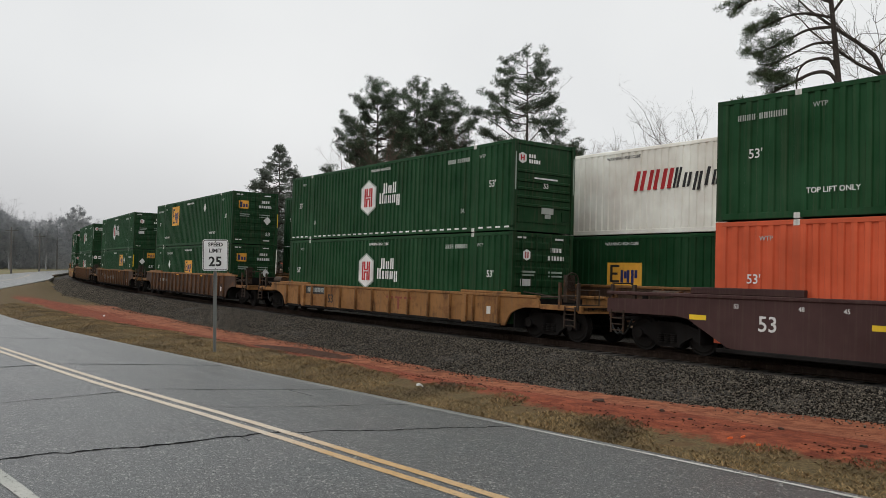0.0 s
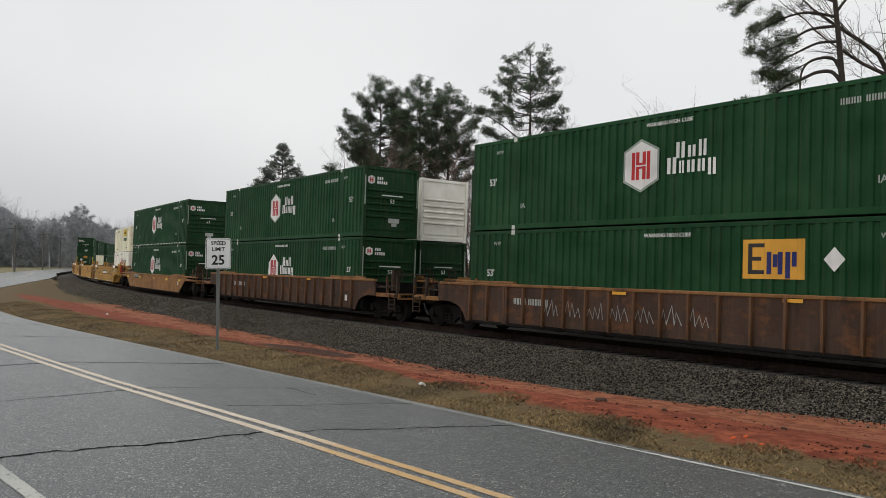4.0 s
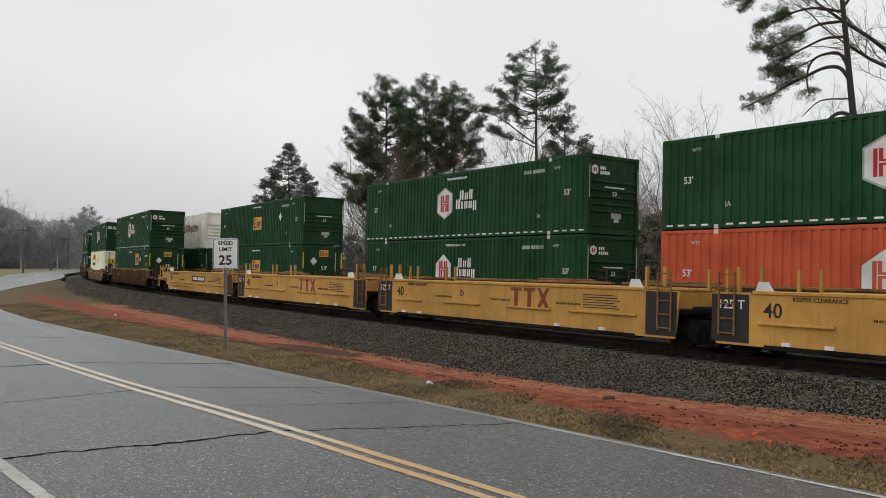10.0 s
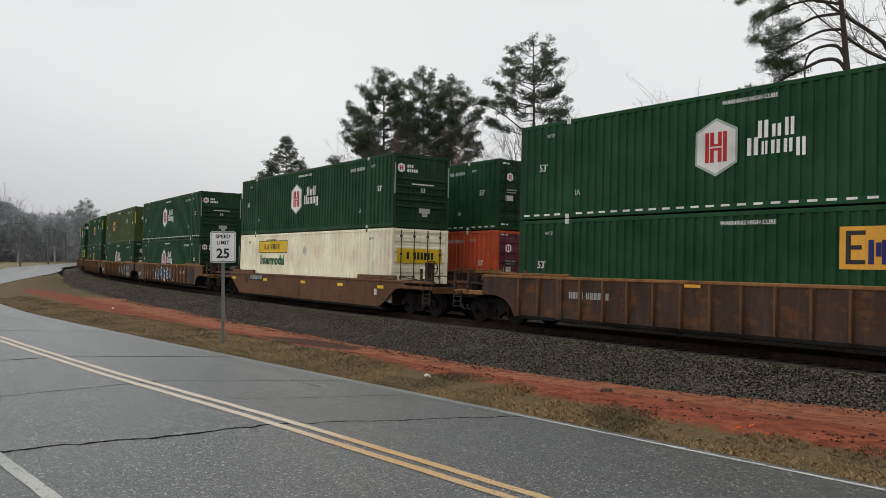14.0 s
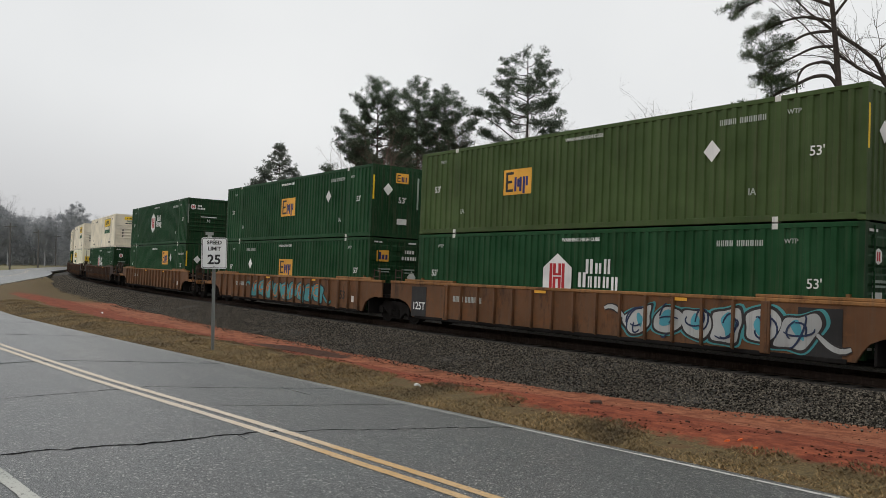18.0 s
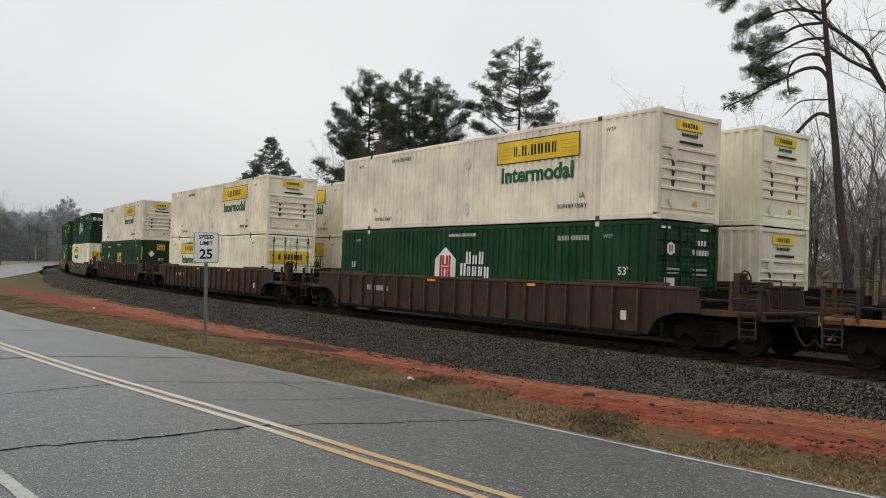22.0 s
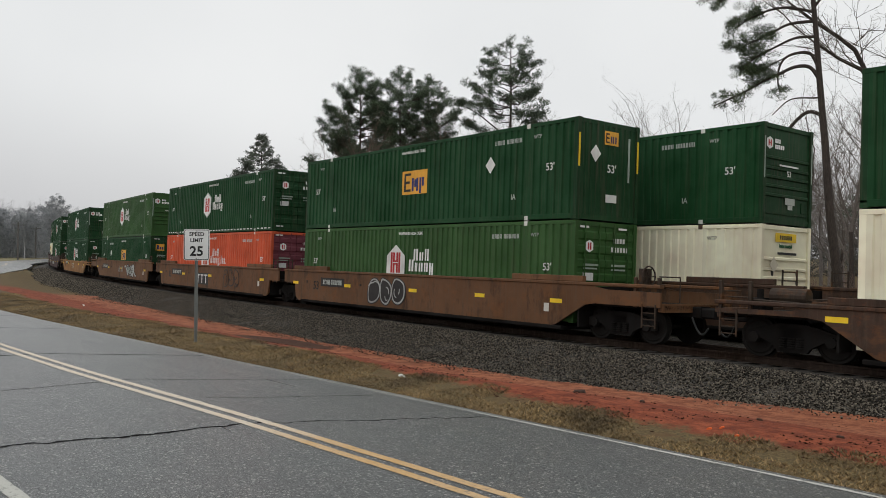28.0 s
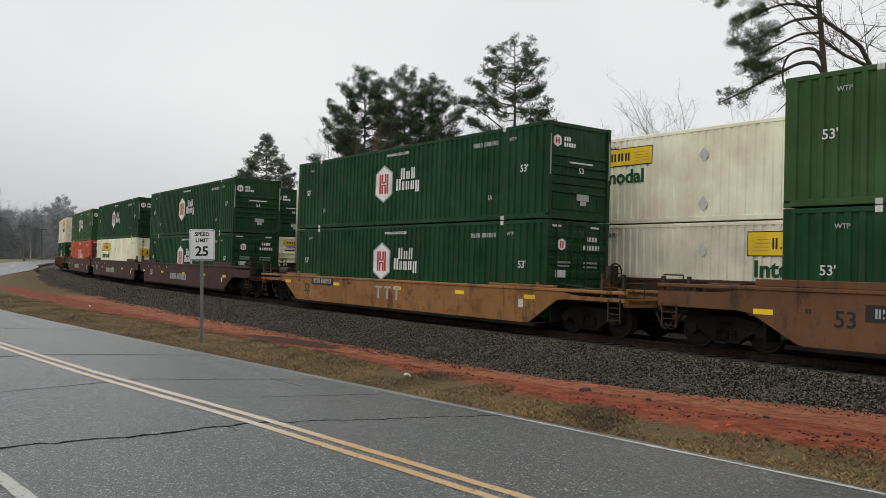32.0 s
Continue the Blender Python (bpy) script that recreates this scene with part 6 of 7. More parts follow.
def graffiti_tag(car, x0=-4.3, n=7, pitch=0.86, mat=None, seed=4, size=0.5):
    """Thin sprayed scribbles, one for each short word."""
    rnd = random.Random(seed)
    for i in range(n):
        x, sh = x0 + i * pitch, Shape()
        pts = [(x + 0.10 * q * size * 2 + rnd.uniform(-0.04, 0.04), 0.72 + (size if q % 2 else 0.0) * rnd.uniform(0.5, 1.0)) for q in range(7)]
        ribbon(sh, pts, 0.016, -1.516, -1.508)
        part("spray_stroke", sh, mat or SPRAY_SILVER, car)


def far_run(t):
    """Metres that the second train has gone to the other side after t seconds: it gathers speed."""
    return 4.95 * t + 0.05 * t * t + 0.4 * max(0.0, t - 22.0)


build_train(NEAR, False)
build_train(FAR, True)


# ---- trees ----
def bark_material(n, l, b):
    t = noise_node(n, l, 5, 8, (4, 4, 0.8), rough=0.7)
    r = ramp_node(n, (0.020, 0.016, 0.013), (0.075, 0.056, 0.044), 0.3, 0.7)
    l.new(t.outputs["Fac"], r.inputs[0])
    l.new(r.outputs[0], b.inputs["Base Color"])
    b.inputs["Roughness"].default_value = 0.9
    bump_node(n, l, t.outputs["Fac"], b, 0.6, 0.05)


def foliage(name, a, c, thin=False):
    def build(n, l, b):
        g = n.new("ShaderNodeNewGeometry")
        t = noise_node(n, l, 0.7, 3)
        r = ramp_node(n, a, c, 0.1, 0.9)
        l.new(g.outputs["Random Per Island"], r.inputs[0])
        l.new(mix_node(n, l, ramp_out(n, l, t, 0.4, 0.65), r.outputs[0], tuple(x * 0.6 for x in a)), b.inputs["Base Color"])
        b.inputs["Roughness"].default_value = 0.7
        if thin:
            let_through(n, l, b)
    return material(name, build)


def let_through(n, l, b):
    """Half of the light passes through the leaf."""
    tr, mx = n.new("ShaderNodeBsdfTranslucent"), n.new("ShaderNodeMixShader")
    l.new(b.inputs["Base Color"].links[0].from_socket, tr.inputs["Color"])
    b.inputs["Specular IOR Level"].default_value = 0.05
    l.new(b.outputs[0], mx.inputs[1])
    l.new(tr.outputs[0], mx.inputs[2])
    l.new(mx.outputs[0], n["Material Output"].inputs["Surface"])


PINE_BARK = material("pine_bark", bark_material)
TWIG = grainy("bare_twigs", (0.085, 0.070, 0.060), (0.17, 0.145, 0.125), 6, bump=0.1)
TWIG_RED = grainy("budding_twigs", (0.10, 0.062, 0.052), (0.18, 0.115, 0.095), 6, bump=0.1)
# lighter haze of the middle distance, painted as a paler grey base
TWIG_MID = grainy("twigs_greyed_for_haze", (0.15, 0.137, 0.128), (0.23, 0.21, 0.195), 4, bump=0.0)
# far haze put into the base colour: paler than the twigs themselves
TWIG_FAR = grainy("twigs_paled_for_haze", (0.34, 0.335, 0.35), (0.41, 0.405, 0.42), 2, bump=0.0)
NEEDLES = foliage("pine_needles", (0.040, 0.066, 0.034), (0.100, 0.145, 0.074))
NEEDLES_NEAR = foliage("pine_needles_fresh", (0.030, 0.055, 0.020), (0.085, 0.120, 0.040))
# far haze as a pale base; the light let through evens it out
NEEDLES_FAR = foliage("needles_paled_for_haze", (0.385, 0.400, 0.412), (0.425, 0.440, 0.452), True)
# thicket, hemlock and cedar bases are also lightened for haze
THICKET = foliage("thicket_paled_for_haze", (0.13, 0.13, 0.115), (0.21, 0.205, 0.18))
HEMLOCK = foliage("hemlock_paled_for_haze", (0.10, 0.122, 0.096), (0.170, 0.195, 0.155))
CEDAR = foliage("cedar_needles", (0.070, 0.090, 0.066), (0.125, 0.150, 0.110))
DRY_GRASS = foliage("dry_grass_blades", (0.105, 0.070, 0.026), (0.40, 0.268, 0.115))
CRUMB = grainy("earth_crumbs", (0.026, 0.013, 0.009), (0.085, 0.040, 0.026), 9, rough=1.0, bump=0.0)
CRUMB.node_tree.nodes["Principled BSDF"].inputs["Specular IOR Level"].default_value = 0.02


def limb(sh, pts, r0, r1, n=5):
    for i in range(len(pts) - 1):
        a = r0 + (r1 - r0) * i / (len(pts) - 1)
        b = r0 + (r1 - r0) * (i + 1) / (len(pts) - 1)
        sh.tube(pts[i], pts[i + 1], a, b, n, caps=False)


def curve_pts(p, d, length, rnd, steps=5, droop=0.0, wob=0.12):
    pts, p, d = [Vector(p)], Vector(p), Vector(d).normalized()
    for i in range(steps):
        d = (d + Vector((rnd.uniform(-wob, wob), rnd.uniform(-wob, wob), rnd.uniform(-wob, wob) - droop))).normalized()
        p = p + d * (length / steps)
        pts.append(p.copy())
    return pts


def clumps(centres, radii, rnd, blades, length, width, flat=0.68):
    """Needle sprays in flattened clumps round the given centres: arrays of places and triangles."""
    c = np.repeat(np.array(centres), blades, 0)
    r = np.repeat(np.array(radii), blades)[:, None]
    n = len(c)
    o = rnd.randn(n, 3)
    o /= np.linalg.norm(o, axis=1)[:, None]
    o *= (rnd.rand(n) ** 0.45)[:, None] * np.array([1.0, 1.0, flat])
    p = c + o * r
    d = o * 0.9 + rnd.randn(n, 3) * 0.6 + np.array([0, 0, 0.35])
    d /= np.linalg.norm(d, axis=1)[:, None]
    w = np.cross(d, rnd.randn(n, 3))
    w /= np.linalg.norm(w, axis=1)[:, None]
    w *= width * (0.6 + 0.8 * rnd.rand(n))[:, None]
    q = p + d * (length * (0.6 + 0.8 * rnd.rand(n)))[:, None]
    v = np.stack([p - w, p + w, q], 1).reshape(-1, 3)
    return v, np.arange(3 * n).reshape(-1, 3)


def profile(knots, f):
    """The value at f on a bent line of (f, value) knots."""
    for (a, va), (b, vb) in zip(knots[:-1], knots[1:]):
        if f <= b:
            return va + (vb - va) * (f - a) / (b - a)
    return knots[-1][1]


def pine(at, height, crown_from, reach, seed, needles, limbs=30, blades=44, length=0.15, width=0.016, radius=0.30, lean=(0.0, 0.0), label="tall pine with dark needle clumps behind the tracks", own=(), bark=None, tilt=(-0.05, 0.75), group="pines behind the tracks", pitch=0.34, bare_from=None, wild=1.0, shaggy=30, girth=0.0115):
    """Trunk, limbs that bend up at the tip, side branches in flat sprays, and tufts of needles along their outer half.
    reach: knots of the crown's radius from its foot (0) to its top (1); tilt: the limbs' rise at foot and top."""
    rnd = random.Random(seed)
    nrnd = np.random.RandomState(seed)
    tree = thing("pine_tree", label, "tree", group)
    tree.matrix_basis = Matrix.Translation(at)
    trunk, wood = Shape(), Shape()
    centres, radii = [], []
    n = 14
    axis_pts = [Vector((lean[0] * (i / n) + 0.12 * noise.noise((seed, i * 0.4, 0)), lean[1] * (i / n), height * i / n)) for i in range(n + 1)]
    r = girth * height
    for i in range(n):
        a, b = r * (1 - 0.88 * i / n), r * (1 - 0.88 * (i + 1) / n)
        trunk.tube(axis_pts[i], axis_pts[i + 1], a * (1.25 if i == 0 else 1), b, 10, caps=False)

    def axis_at(z):
        f = min(n - 1e-6, max(0, z / height * n))
        i = int(f)
        return axis_pts[i].lerp(axis_pts[i + 1], f - i)

    def tufts(p, q, start):
        """Tufts along a twig, close together towards its end."""
        gap = (q - p).length
        m = max(1, round(gap * (1 - start) / pitch))
        for j in range(m):
            c = p.lerp(q, start + (1 - start) * (j + 0.6 + 0.4 * rnd.random()) / m)
            centres.append((c.x + rnd.gauss(0, 0.4) * radius, c.y + rnd.gauss(0, 0.4) * radius, c.z + 0.08 + rnd.gauss(0, 0.34) * radius))
            radii.append(radius * rnd.uniform(0.65, 1.2))

    def clothe(line, span, start):
        """Side branches on both sides of a limb, in a flat spray."""
        m = len(line) - 1
        k = max(3, round(span * (1 - start) / 0.25))
        for q in range(k):
            f = (start + (1 - start) * (q + rnd.random()) / k) * m
            i = min(m - 1, int(f))
            p = line[i].lerp(line[i + 1], f - i)
            along = (line[i + 1] - line[i]).normalized()
            side = along.cross(Vector((0, 0, 1))).normalized() * (1 if q % 2 else -1)
            d = (along * rnd.uniform(0.5, 1.1) + side * rnd.uniform(0.5, 1.0) + Vector((0, 0, rnd.uniform(-0.15, 0.75)))).normalized()
            e = p + d * (0.35 + 0.36 * span * (1.1 - f / m) * rnd.uniform(0.4, 1.15))
            wood.tube(p, e, 0.02, 0.008, 3, caps=False)
            tufts(p, e, 0.3)
        tufts(line[-2], line[-1] + (line[-1] - line[-2]) * 0.15, 0.0)

    for i in range(limbs):
        f = (i + rnd.random()) / limbs
        z = crown_from + (height - crown_from) * f
        a = i * 2.4 + rnd.uniform(-0.6, 0.6)
        span = max(0.25, profile(reach, f) * (1 - 0.08 * wild + rnd.uniform(-0.36, 0.22) * wild))
        rise = tilt[0] + (tilt[1] - tilt[0]) * f + rnd.uniform(-0.28, 0.28) * wild
        d = Vector((math.cos(a), math.sin(a), 0))
        root = axis_at(max(0.3, z - span * max(0.0, rise)))
        tip = axis_at(z) + d * span + Vector((0, 0, rnd.uniform(-0.35, 0.25) * wild))
        bow = d.cross(Vector((0, 0, 1))) * rnd.uniform(-0.22, 0.22) * span
        line = [root.lerp(tip, u) + bow * math.sin(math.pi * u) + Vector((0, 0, -0.12 * span * math.sin(math.pi * u) + 0.06 * rnd.uniform(-1, 1) * span * (0 < u < 1))) for u in (0, 0.3, 0.55, 0.8, 1.0)]
        limb(wood, line, 0.022 + 0.014 * span, 0.014, 4)
        clothe(line, span, 0.28 if bare_from is None else bare_from)
    tufts(axis_at(height - 0.6), axis_at(height) + Vector((0, 0, 0.25)), 0.0)
    for pts, rr, clothed in own:
        pts = [axis_at(pts[0][2])] + [Vector(p) for p in pts[1:]]
        fine = []
        kk = [2 * pts[0] - pts[1]] + pts + [2 * pts[-1] - pts[-2]]
        for i in range(1, len(kk) - 2):
            for j in range(4):
                u = j / 4
                fine.append(0.5 * (2 * kk[i] + (kk[i + 1] - kk[i - 1]) * u + (2 * kk[i - 1] - 5 * kk[i] + 4 * kk[i + 1] - kk[i + 2]) * u * u + (3 * kk[i] - kk[i - 1] - 3 * kk[i + 1] + kk[i + 2]) * u ** 3))
        fine.append(pts[-1])
        limb(wood, fine, rr, rr * 0.35, 6)
        if clothed < 0.99:
            m = len(fine) - 1
            for q in range(int(shaggy * (1 - clothed))):
                f = (clothed + (1 - clothed) * rnd.random()) * m
                i = min(m - 1, int(f))
                p = fine[i].lerp(fine[i + 1], f - i)
                along = (fine[i + 1] - fine[i]).normalized()
                side = (Vector((rnd.gauss(0, 1), rnd.gauss(0, 1), rnd.gauss(0.1, 0.45))) + along * 1.1).normalized()
                e = p + side * rnd.uniform(0.3, 0.8)
                wood.tube(p, e, 0.018, 0.007, 3, caps=False)
                tufts(p, e, 0.35)
            tufts(fine[-3], fine[-1], 0.0)
    v, f = clumps(centres, radii, nrnd, blades, length, width)
    part("trunk", trunk, bark or PINE_BARK, tree, smooth=True)
    tagged(part("branch_frame", wood, bark or PINE_BARK, tree), kind="stuff")
    tagged(part("crown", array_mesh("crown", v, f, needles), needles, tree), kind="stuff")
    return tree


def bare_shape(seed, height, spread=1.0, depth=5, twigs=4):
    """Trunk and leafless crown of a broad-leaved tree, as two shapes."""
    rnd = random.Random(seed)
    trunk, wood = Shape(), Shape()
    stem = curve_pts((0, 0, 0), (0, 0, 1), height * 0.42, rnd, 5, 0, 0.05)
    r = height * 0.013
    limb(trunk, stem, r * 1.2, r * 0.75, 8)

    def grow(p, d, length, rad, level):
        pts = curve_pts(p, d, length, rnd, 3, -0.03, 0.16)
        limb(wood, pts, rad, rad * 0.6, 4 if level > 2 else 3)
        if level == 0:
            for _ in range(twigs):
                q = pts[rnd.randint(1, 3)]
                e = q + Vector((rnd.gauss(0, 1), rnd.gauss(0, 1), rnd.gauss(0.4, 0.8))).normalized() * length * rnd.uniform(0.4, 0.9)
                wood.tube(q, e, rad * 0.55, rad * 0.2, 3, caps=False)
            return
        for k in range(3 if level > 1 else 2):
            q = pts[-1] if k == 0 else pts[rnd.randint(1, 3)]
            nd = (Vector(pts[-1] - pts[0]).normalized() + Vector((rnd.gauss(0, 1), rnd.gauss(0, 1), rnd.gauss(0.15, 0.6))).normalized() * (0.45 if k == 0 else 0.85) * spread).normalized()
            grow(q, nd, length * rnd.uniform(0.58, 0.85), rad * (0.66 if k == 0 else 0.5), level - 1)

    for k in range(3):
        q = stem[-1] if k == 0 else stem[rnd.randint(2, 4)]
        a = rnd.uniform(0, 6.28)
        grow(q, (math.cos(a) * 0.5 * (k > 0) * spread, math.sin(a) * 0.5 * (k > 0) * spread, 1), height * 0.27, r * 0.6, depth)
    return trunk, wood


BARE = {}


def bare_tree(at, height, variant, turn, red=False, label=""):
    key = (variant, red)
    m = pose(*at, 0, 0, turn) @ Matrix.Diagonal((1, 1, 1, 1))
    k = height / 15.0
    if key not in BARE:
        t, w = bare_shape(100 + variant, 15.0, 0.8 + 0.15 * (variant % 3), 5 if not red else 5)
        tree = thing("bare_tree", label or "leafless grey-brown winter tree behind the tracks", "tree", "bare trees behind the tracks")
        part("trunk", t, PINE_BARK, tree, smooth=True)
        tagged(part("crown", w, TWIG_RED if red else TWIG, tree), kind="stuff")
        BARE[key] = tree
        tree.matrix_basis = m
        tree.scale = (k, k, k)
        return tree
    src = BARE[key]
    tree = copy_thing(src, m)
    tree.scale = (k, k, k)
    return tree


def base_z(x, y):
    return ground_height(x, y) - 0.05


def leaning_tree(at, own, height, label):
    """A leafless tree whose stems are given as bent lines, with forking twigs along them."""
    rnd = random.Random(17)
    tree = thing("bare_tree", label, "tree", "bare trees behind the tracks")
    tree.matrix_basis = Matrix.Translation(at)
    trunk, wood = Shape(), Shape()

    def twig(p, d, length, rad, level):
        pts = curve_pts(p, d, length, rnd, 4, -0.02, 0.2)
        limb(wood, pts, rad, rad * 0.45, 4 if level > 1 else 3)
        if level:
            for _ in range(4):
                i = rnd.randint(1, 4)
                nd = (pts[i] - pts[i - 1]).normalized() + Vector((rnd.gauss(0, 0.6), rnd.gauss(0, 0.6), rnd.gauss(0.1, 0.5)))
                twig(pts[i], nd, length * rnd.uniform(0.4, 0.65), rad * 0.5, level - 1)

    for pts, r0, r1, k in own:
        pts = [Vector(q) for q in pts]
        limb(trunk, pts, r0, r1, 8)
        for j in range(k):
            i = rnd.randint(max(1, len(pts) // 2), len(pts) - 1)
            d = (pts[i] - pts[i - 1]).normalized() * 0.6 + Vector((rnd.gauss(0, 0.7), rnd.gauss(0, 0.7), rnd.gauss(0.2, 0.4)))
            twig(pts[i - 1].lerp(pts[i], rnd.random()), d, rnd.uniform(1.4, 2.8), r1 * 0.45, 2)
        twig(pts[-1], pts[-1] - pts[-2], 2.6, r1 * 0.8, 2)
    part("trunk", trunk, PINE_BARK, tree, smooth=True)
    tagged(part("crown", wood, TWIG, tree), kind="stuff")


def place_trees():
    def at(x, y):
        return (x, y, base_z(x, y))
    # its haze is in the needle colour
    pine(at(-100.6, 45.9), 18.5, 0.6, ((0, 5.5), (0.4, 5.2), (0.6, 4.4), (0.72, 3.6), (0.84, 2.0), (0.93, 0.9), (1, 0.2)), 1, HEMLOCK, 120, 48, 0.26, 0.036, 0.34, tilt=(-0.05, 0.15), pitch=0.42, wild=0.3, label="cone-shaped evergreen beyond the tracks, paled for haze")
    pine(at(-69.3, 41.75), 20.9, 9.0, ((0, 3.0), (0.2, 4.5), (0.45, 4.4), (0.7, 3.4), (0.9, 2.3), (1, 0.9)), 2, NEEDLES, 84, 58, 0.20, 0.032, 0.42, tilt=(0.0, 0.7))
    pine(at(-67.1, 44.85), 21.3, 10.5, ((0, 2.0), (0.3, 2.9), (0.6, 3.2), (0.85, 2.5), (1, 1.1)), 3, NEEDLES, 54, 58, 0.20, 0.032, 0.42, tilt=(0.05, 0.85))
    pine(at(-69.0, 49.5), 21.6, 11.5, ((0, 2.0), (0.3, 3.4), (0.55, 3.7), (0.8, 2.9), (1, 1.1)), 14, NEEDLES, 48, 58, 0.20, 0.032, 0.42, tilt=(0.05, 0.85))
    # the tall one stands apart: tiers with gaps, and a long low limb towards the road
    u = Vector((-0.66, -0.75, 0))

    def arm(z, *pts):
        return [(0, 0, z)] + [tuple(u * a + Vector((0, 0, b))) for a, b in pts]
    low = (
        (arm(14.3, (1.3, 15.2), (2.8, 16.4), (4.2, 17.2), (5.1, 17.3)), 0.075, 0.42),
        (arm(14.0, (1.3, 14.6), (2.6, 15.0), (4.0, 15.6)), 0.06, 0.42),
        (arm(14.6, (-0.7, 15.4), (-1.5, 16.2), (-2.4, 16.4)), 0.05, 0.35),
    )
    pine(at(-56.55, 49.65), 22.9, 16.6, ((0, 2.8), (0.25, 3.5), (0.5, 3.5), (0.75, 3.0), (0.9, 2.3), (1, 1.2)), 4, NEEDLES, 32, 64, 0.18, 0.030, 0.40, bare_from=0.40, shaggy=46, tilt=(0.1, 0.75), lean=(-0.2, 0.1), own=low)
    pine(at(-56.0, 52.5), 16.0, 8.0, ((0, 1.5), (0.5, 2.6), (0.85, 2.0), (1, 0.6)), 24, NEEDLES, 40, 70, 0.20, 0.034, 0.42, label="shorter dark pine at the foot of the tall one")
    # the near pine: a long bare trunk with arched limbs towards the road
    u = Vector((-0.88, -0.47, 0))

    def bough(z, *pts):
        """A limb given from the leaning trunk outwards."""
        return arm(0.897 * z - 0.15, *((0.95 * a + 0.081 * (0.897 * b - 0.15), 0.897 * b - 0.15) for a, b in pts))
    own = (
        (arm(8.9, (1.4, 9.0), (2.6, 7.7), (3.9, 6.6), (5.0, 6.1)), 0.085, 0.45),
        (arm(9.8, (0.9, 9.6), (1.9, 9.6), (2.6, 9.0)), 0.045, 1.0),
        (bough(11.7, (0.35, 12.25), (0.95, 12.3), (1.65, 12.0), (2.15, 11.8), (3.1, 11.3), (4.3, 10.8)), 0.085, 0.45),
        (bough(12.2, (0.28, 12.85), (0.77, 12.92), (1.26, 12.75), (1.54, 12.3), (1.63, 11.7), (1.58, 11.2)), 0.07, 0.93),
        (bough(12.75, (0.77, 12.92), (1.4, 12.7), (1.9, 12.45), (2.2, 12.3)), 0.035, 0.68),
        (bough(13.6, (0.8, 13.6), (1.67, 13.25), (2.4, 12.9), (2.9, 12.5)), 0.06, 0.5),
        (bough(14.3, (1.0, 14.25), (1.67, 13.95), (2.3, 13.7), (3.2, 13.3)), 0.065, 0.42),
        (bough(14.7, (1.0, 15.0), (1.8, 14.95), (2.5, 14.7), (3.2, 14.3)), 0.06, 0.42),
        (bough(15.4, (1.2, 16.0), (2.6, 16.1), (3.9, 15.5)), 0.075, 0.3),
        (bough(16.4, (1.2, 17.2), (2.6, 17.4), (3.8, 17.0)), 0.06, 0.3),
        (bough(14.9, (-0.8, 15.9), (-1.6, 16.8)), 0.06, 0.5),
    )
    pine(at(-17.05, 32.2), 21.5, 14.8, ((0, 3.0), (0.5, 3.0), (1, 0.8)), 6, NEEDLES_NEAR, 20, 105, 0.12, 0.0105, 0.25, shaggy=44, girth=0.0098, lean=(-1.6, -0.7), own=own, pitch=0.24, label="tall pine with a long bare trunk and arched limbs")
    stems = (
        ([tuple(u * -3.4 + Vector((0, 0, -0.2))), tuple(u * -3.1 + Vector((0, 0, 3.5))), tuple(u * -2.2 + Vector((0, 0, 7.4))), tuple(u * -1.0 + Vector((0, 0, 9.0))), (0, 0, 10.25), tuple(u * 0.63 + Vector((0, 0, 11.7))), tuple(u * 1.25 + Vector((0, 0, 12.3))), tuple(u * 2.05 + Vector((0, 0, 12.95))), tuple(u * 3.0 + Vector((0, 0, 13.8)))], 0.15, 0.055, 12),
        ([(0, 0, 10.25), tuple(u * 0.4 + Vector((0, 0, 10.9))), tuple(u * 1.2 + Vector((0, 0, 11.4))), tuple(u * 2.0 + Vector((0, 0, 12.05)))], 0.09, 0.05, 8),
        ([tuple(u * -1.0 + Vector((0, 0, 9.0))), tuple(u * -1.2 + Vector((0, 0, 11.8))), tuple(u * -1.0 + Vector((0, 0, 15.0)))], 0.09, 0.05, 9),
    )
    leaning_tree(at(-16.75, 33.9), stems, 16.0, "leafless tree whose forked stems lean behind the tall pine")
    rnd = random.Random(21)
    spots = []
    # row by row: direction from the road's viewpoint in degrees, distance, height, red-budded
    for deg in range(88, 152, 2):
        for dist, h in ((58, 9.5), (74, 12.0), (98, 15.5)):
            a = radians(deg + rnd.uniform(-1.0, 1.0))
            dd = dist * rnd.uniform(0.88, 1.15)
            x, y = math.cos(a) * dd, math.sin(a) * dd
            s, d = track_sd(x, y)
            if d < 14 or (abs(x + 43) < 8 and abs(y - 60) < 9):
                continue
            if dist == 58 and (rnd.random() < 0.55 or deg < 124):
                continue
            if deg < 124 and dist == 74 and rnd.random() < 0.5:
                continue
            spots.append((x, y, h * rnd.uniform(0.75, 1.15), 130 <= deg <= 151 and dist < 90))
    for i, (x, y, h, red) in enumerate(spots):
        bare_tree(at(x, y), h, i % 5, rnd.uniform(0, 360), red)
    # leafless trees that stand near the tall pine
    for x, y, h, v in ((-9.5, 36.0, 16.0, 3), (-23.0, 52.0, 14.5, 2), (-29.0, 56.0, 13.5, 0), (-33.5, 66.0, 14.0, 4), (-14.0, 47.0, 14.0, 2)):
        bare_tree(at(x, y), h, v, rnd.uniform(0, 360))
    cone = ((0, 2.6), (0.3, 2.7), (0.7, 1.6), (1, 0.3))
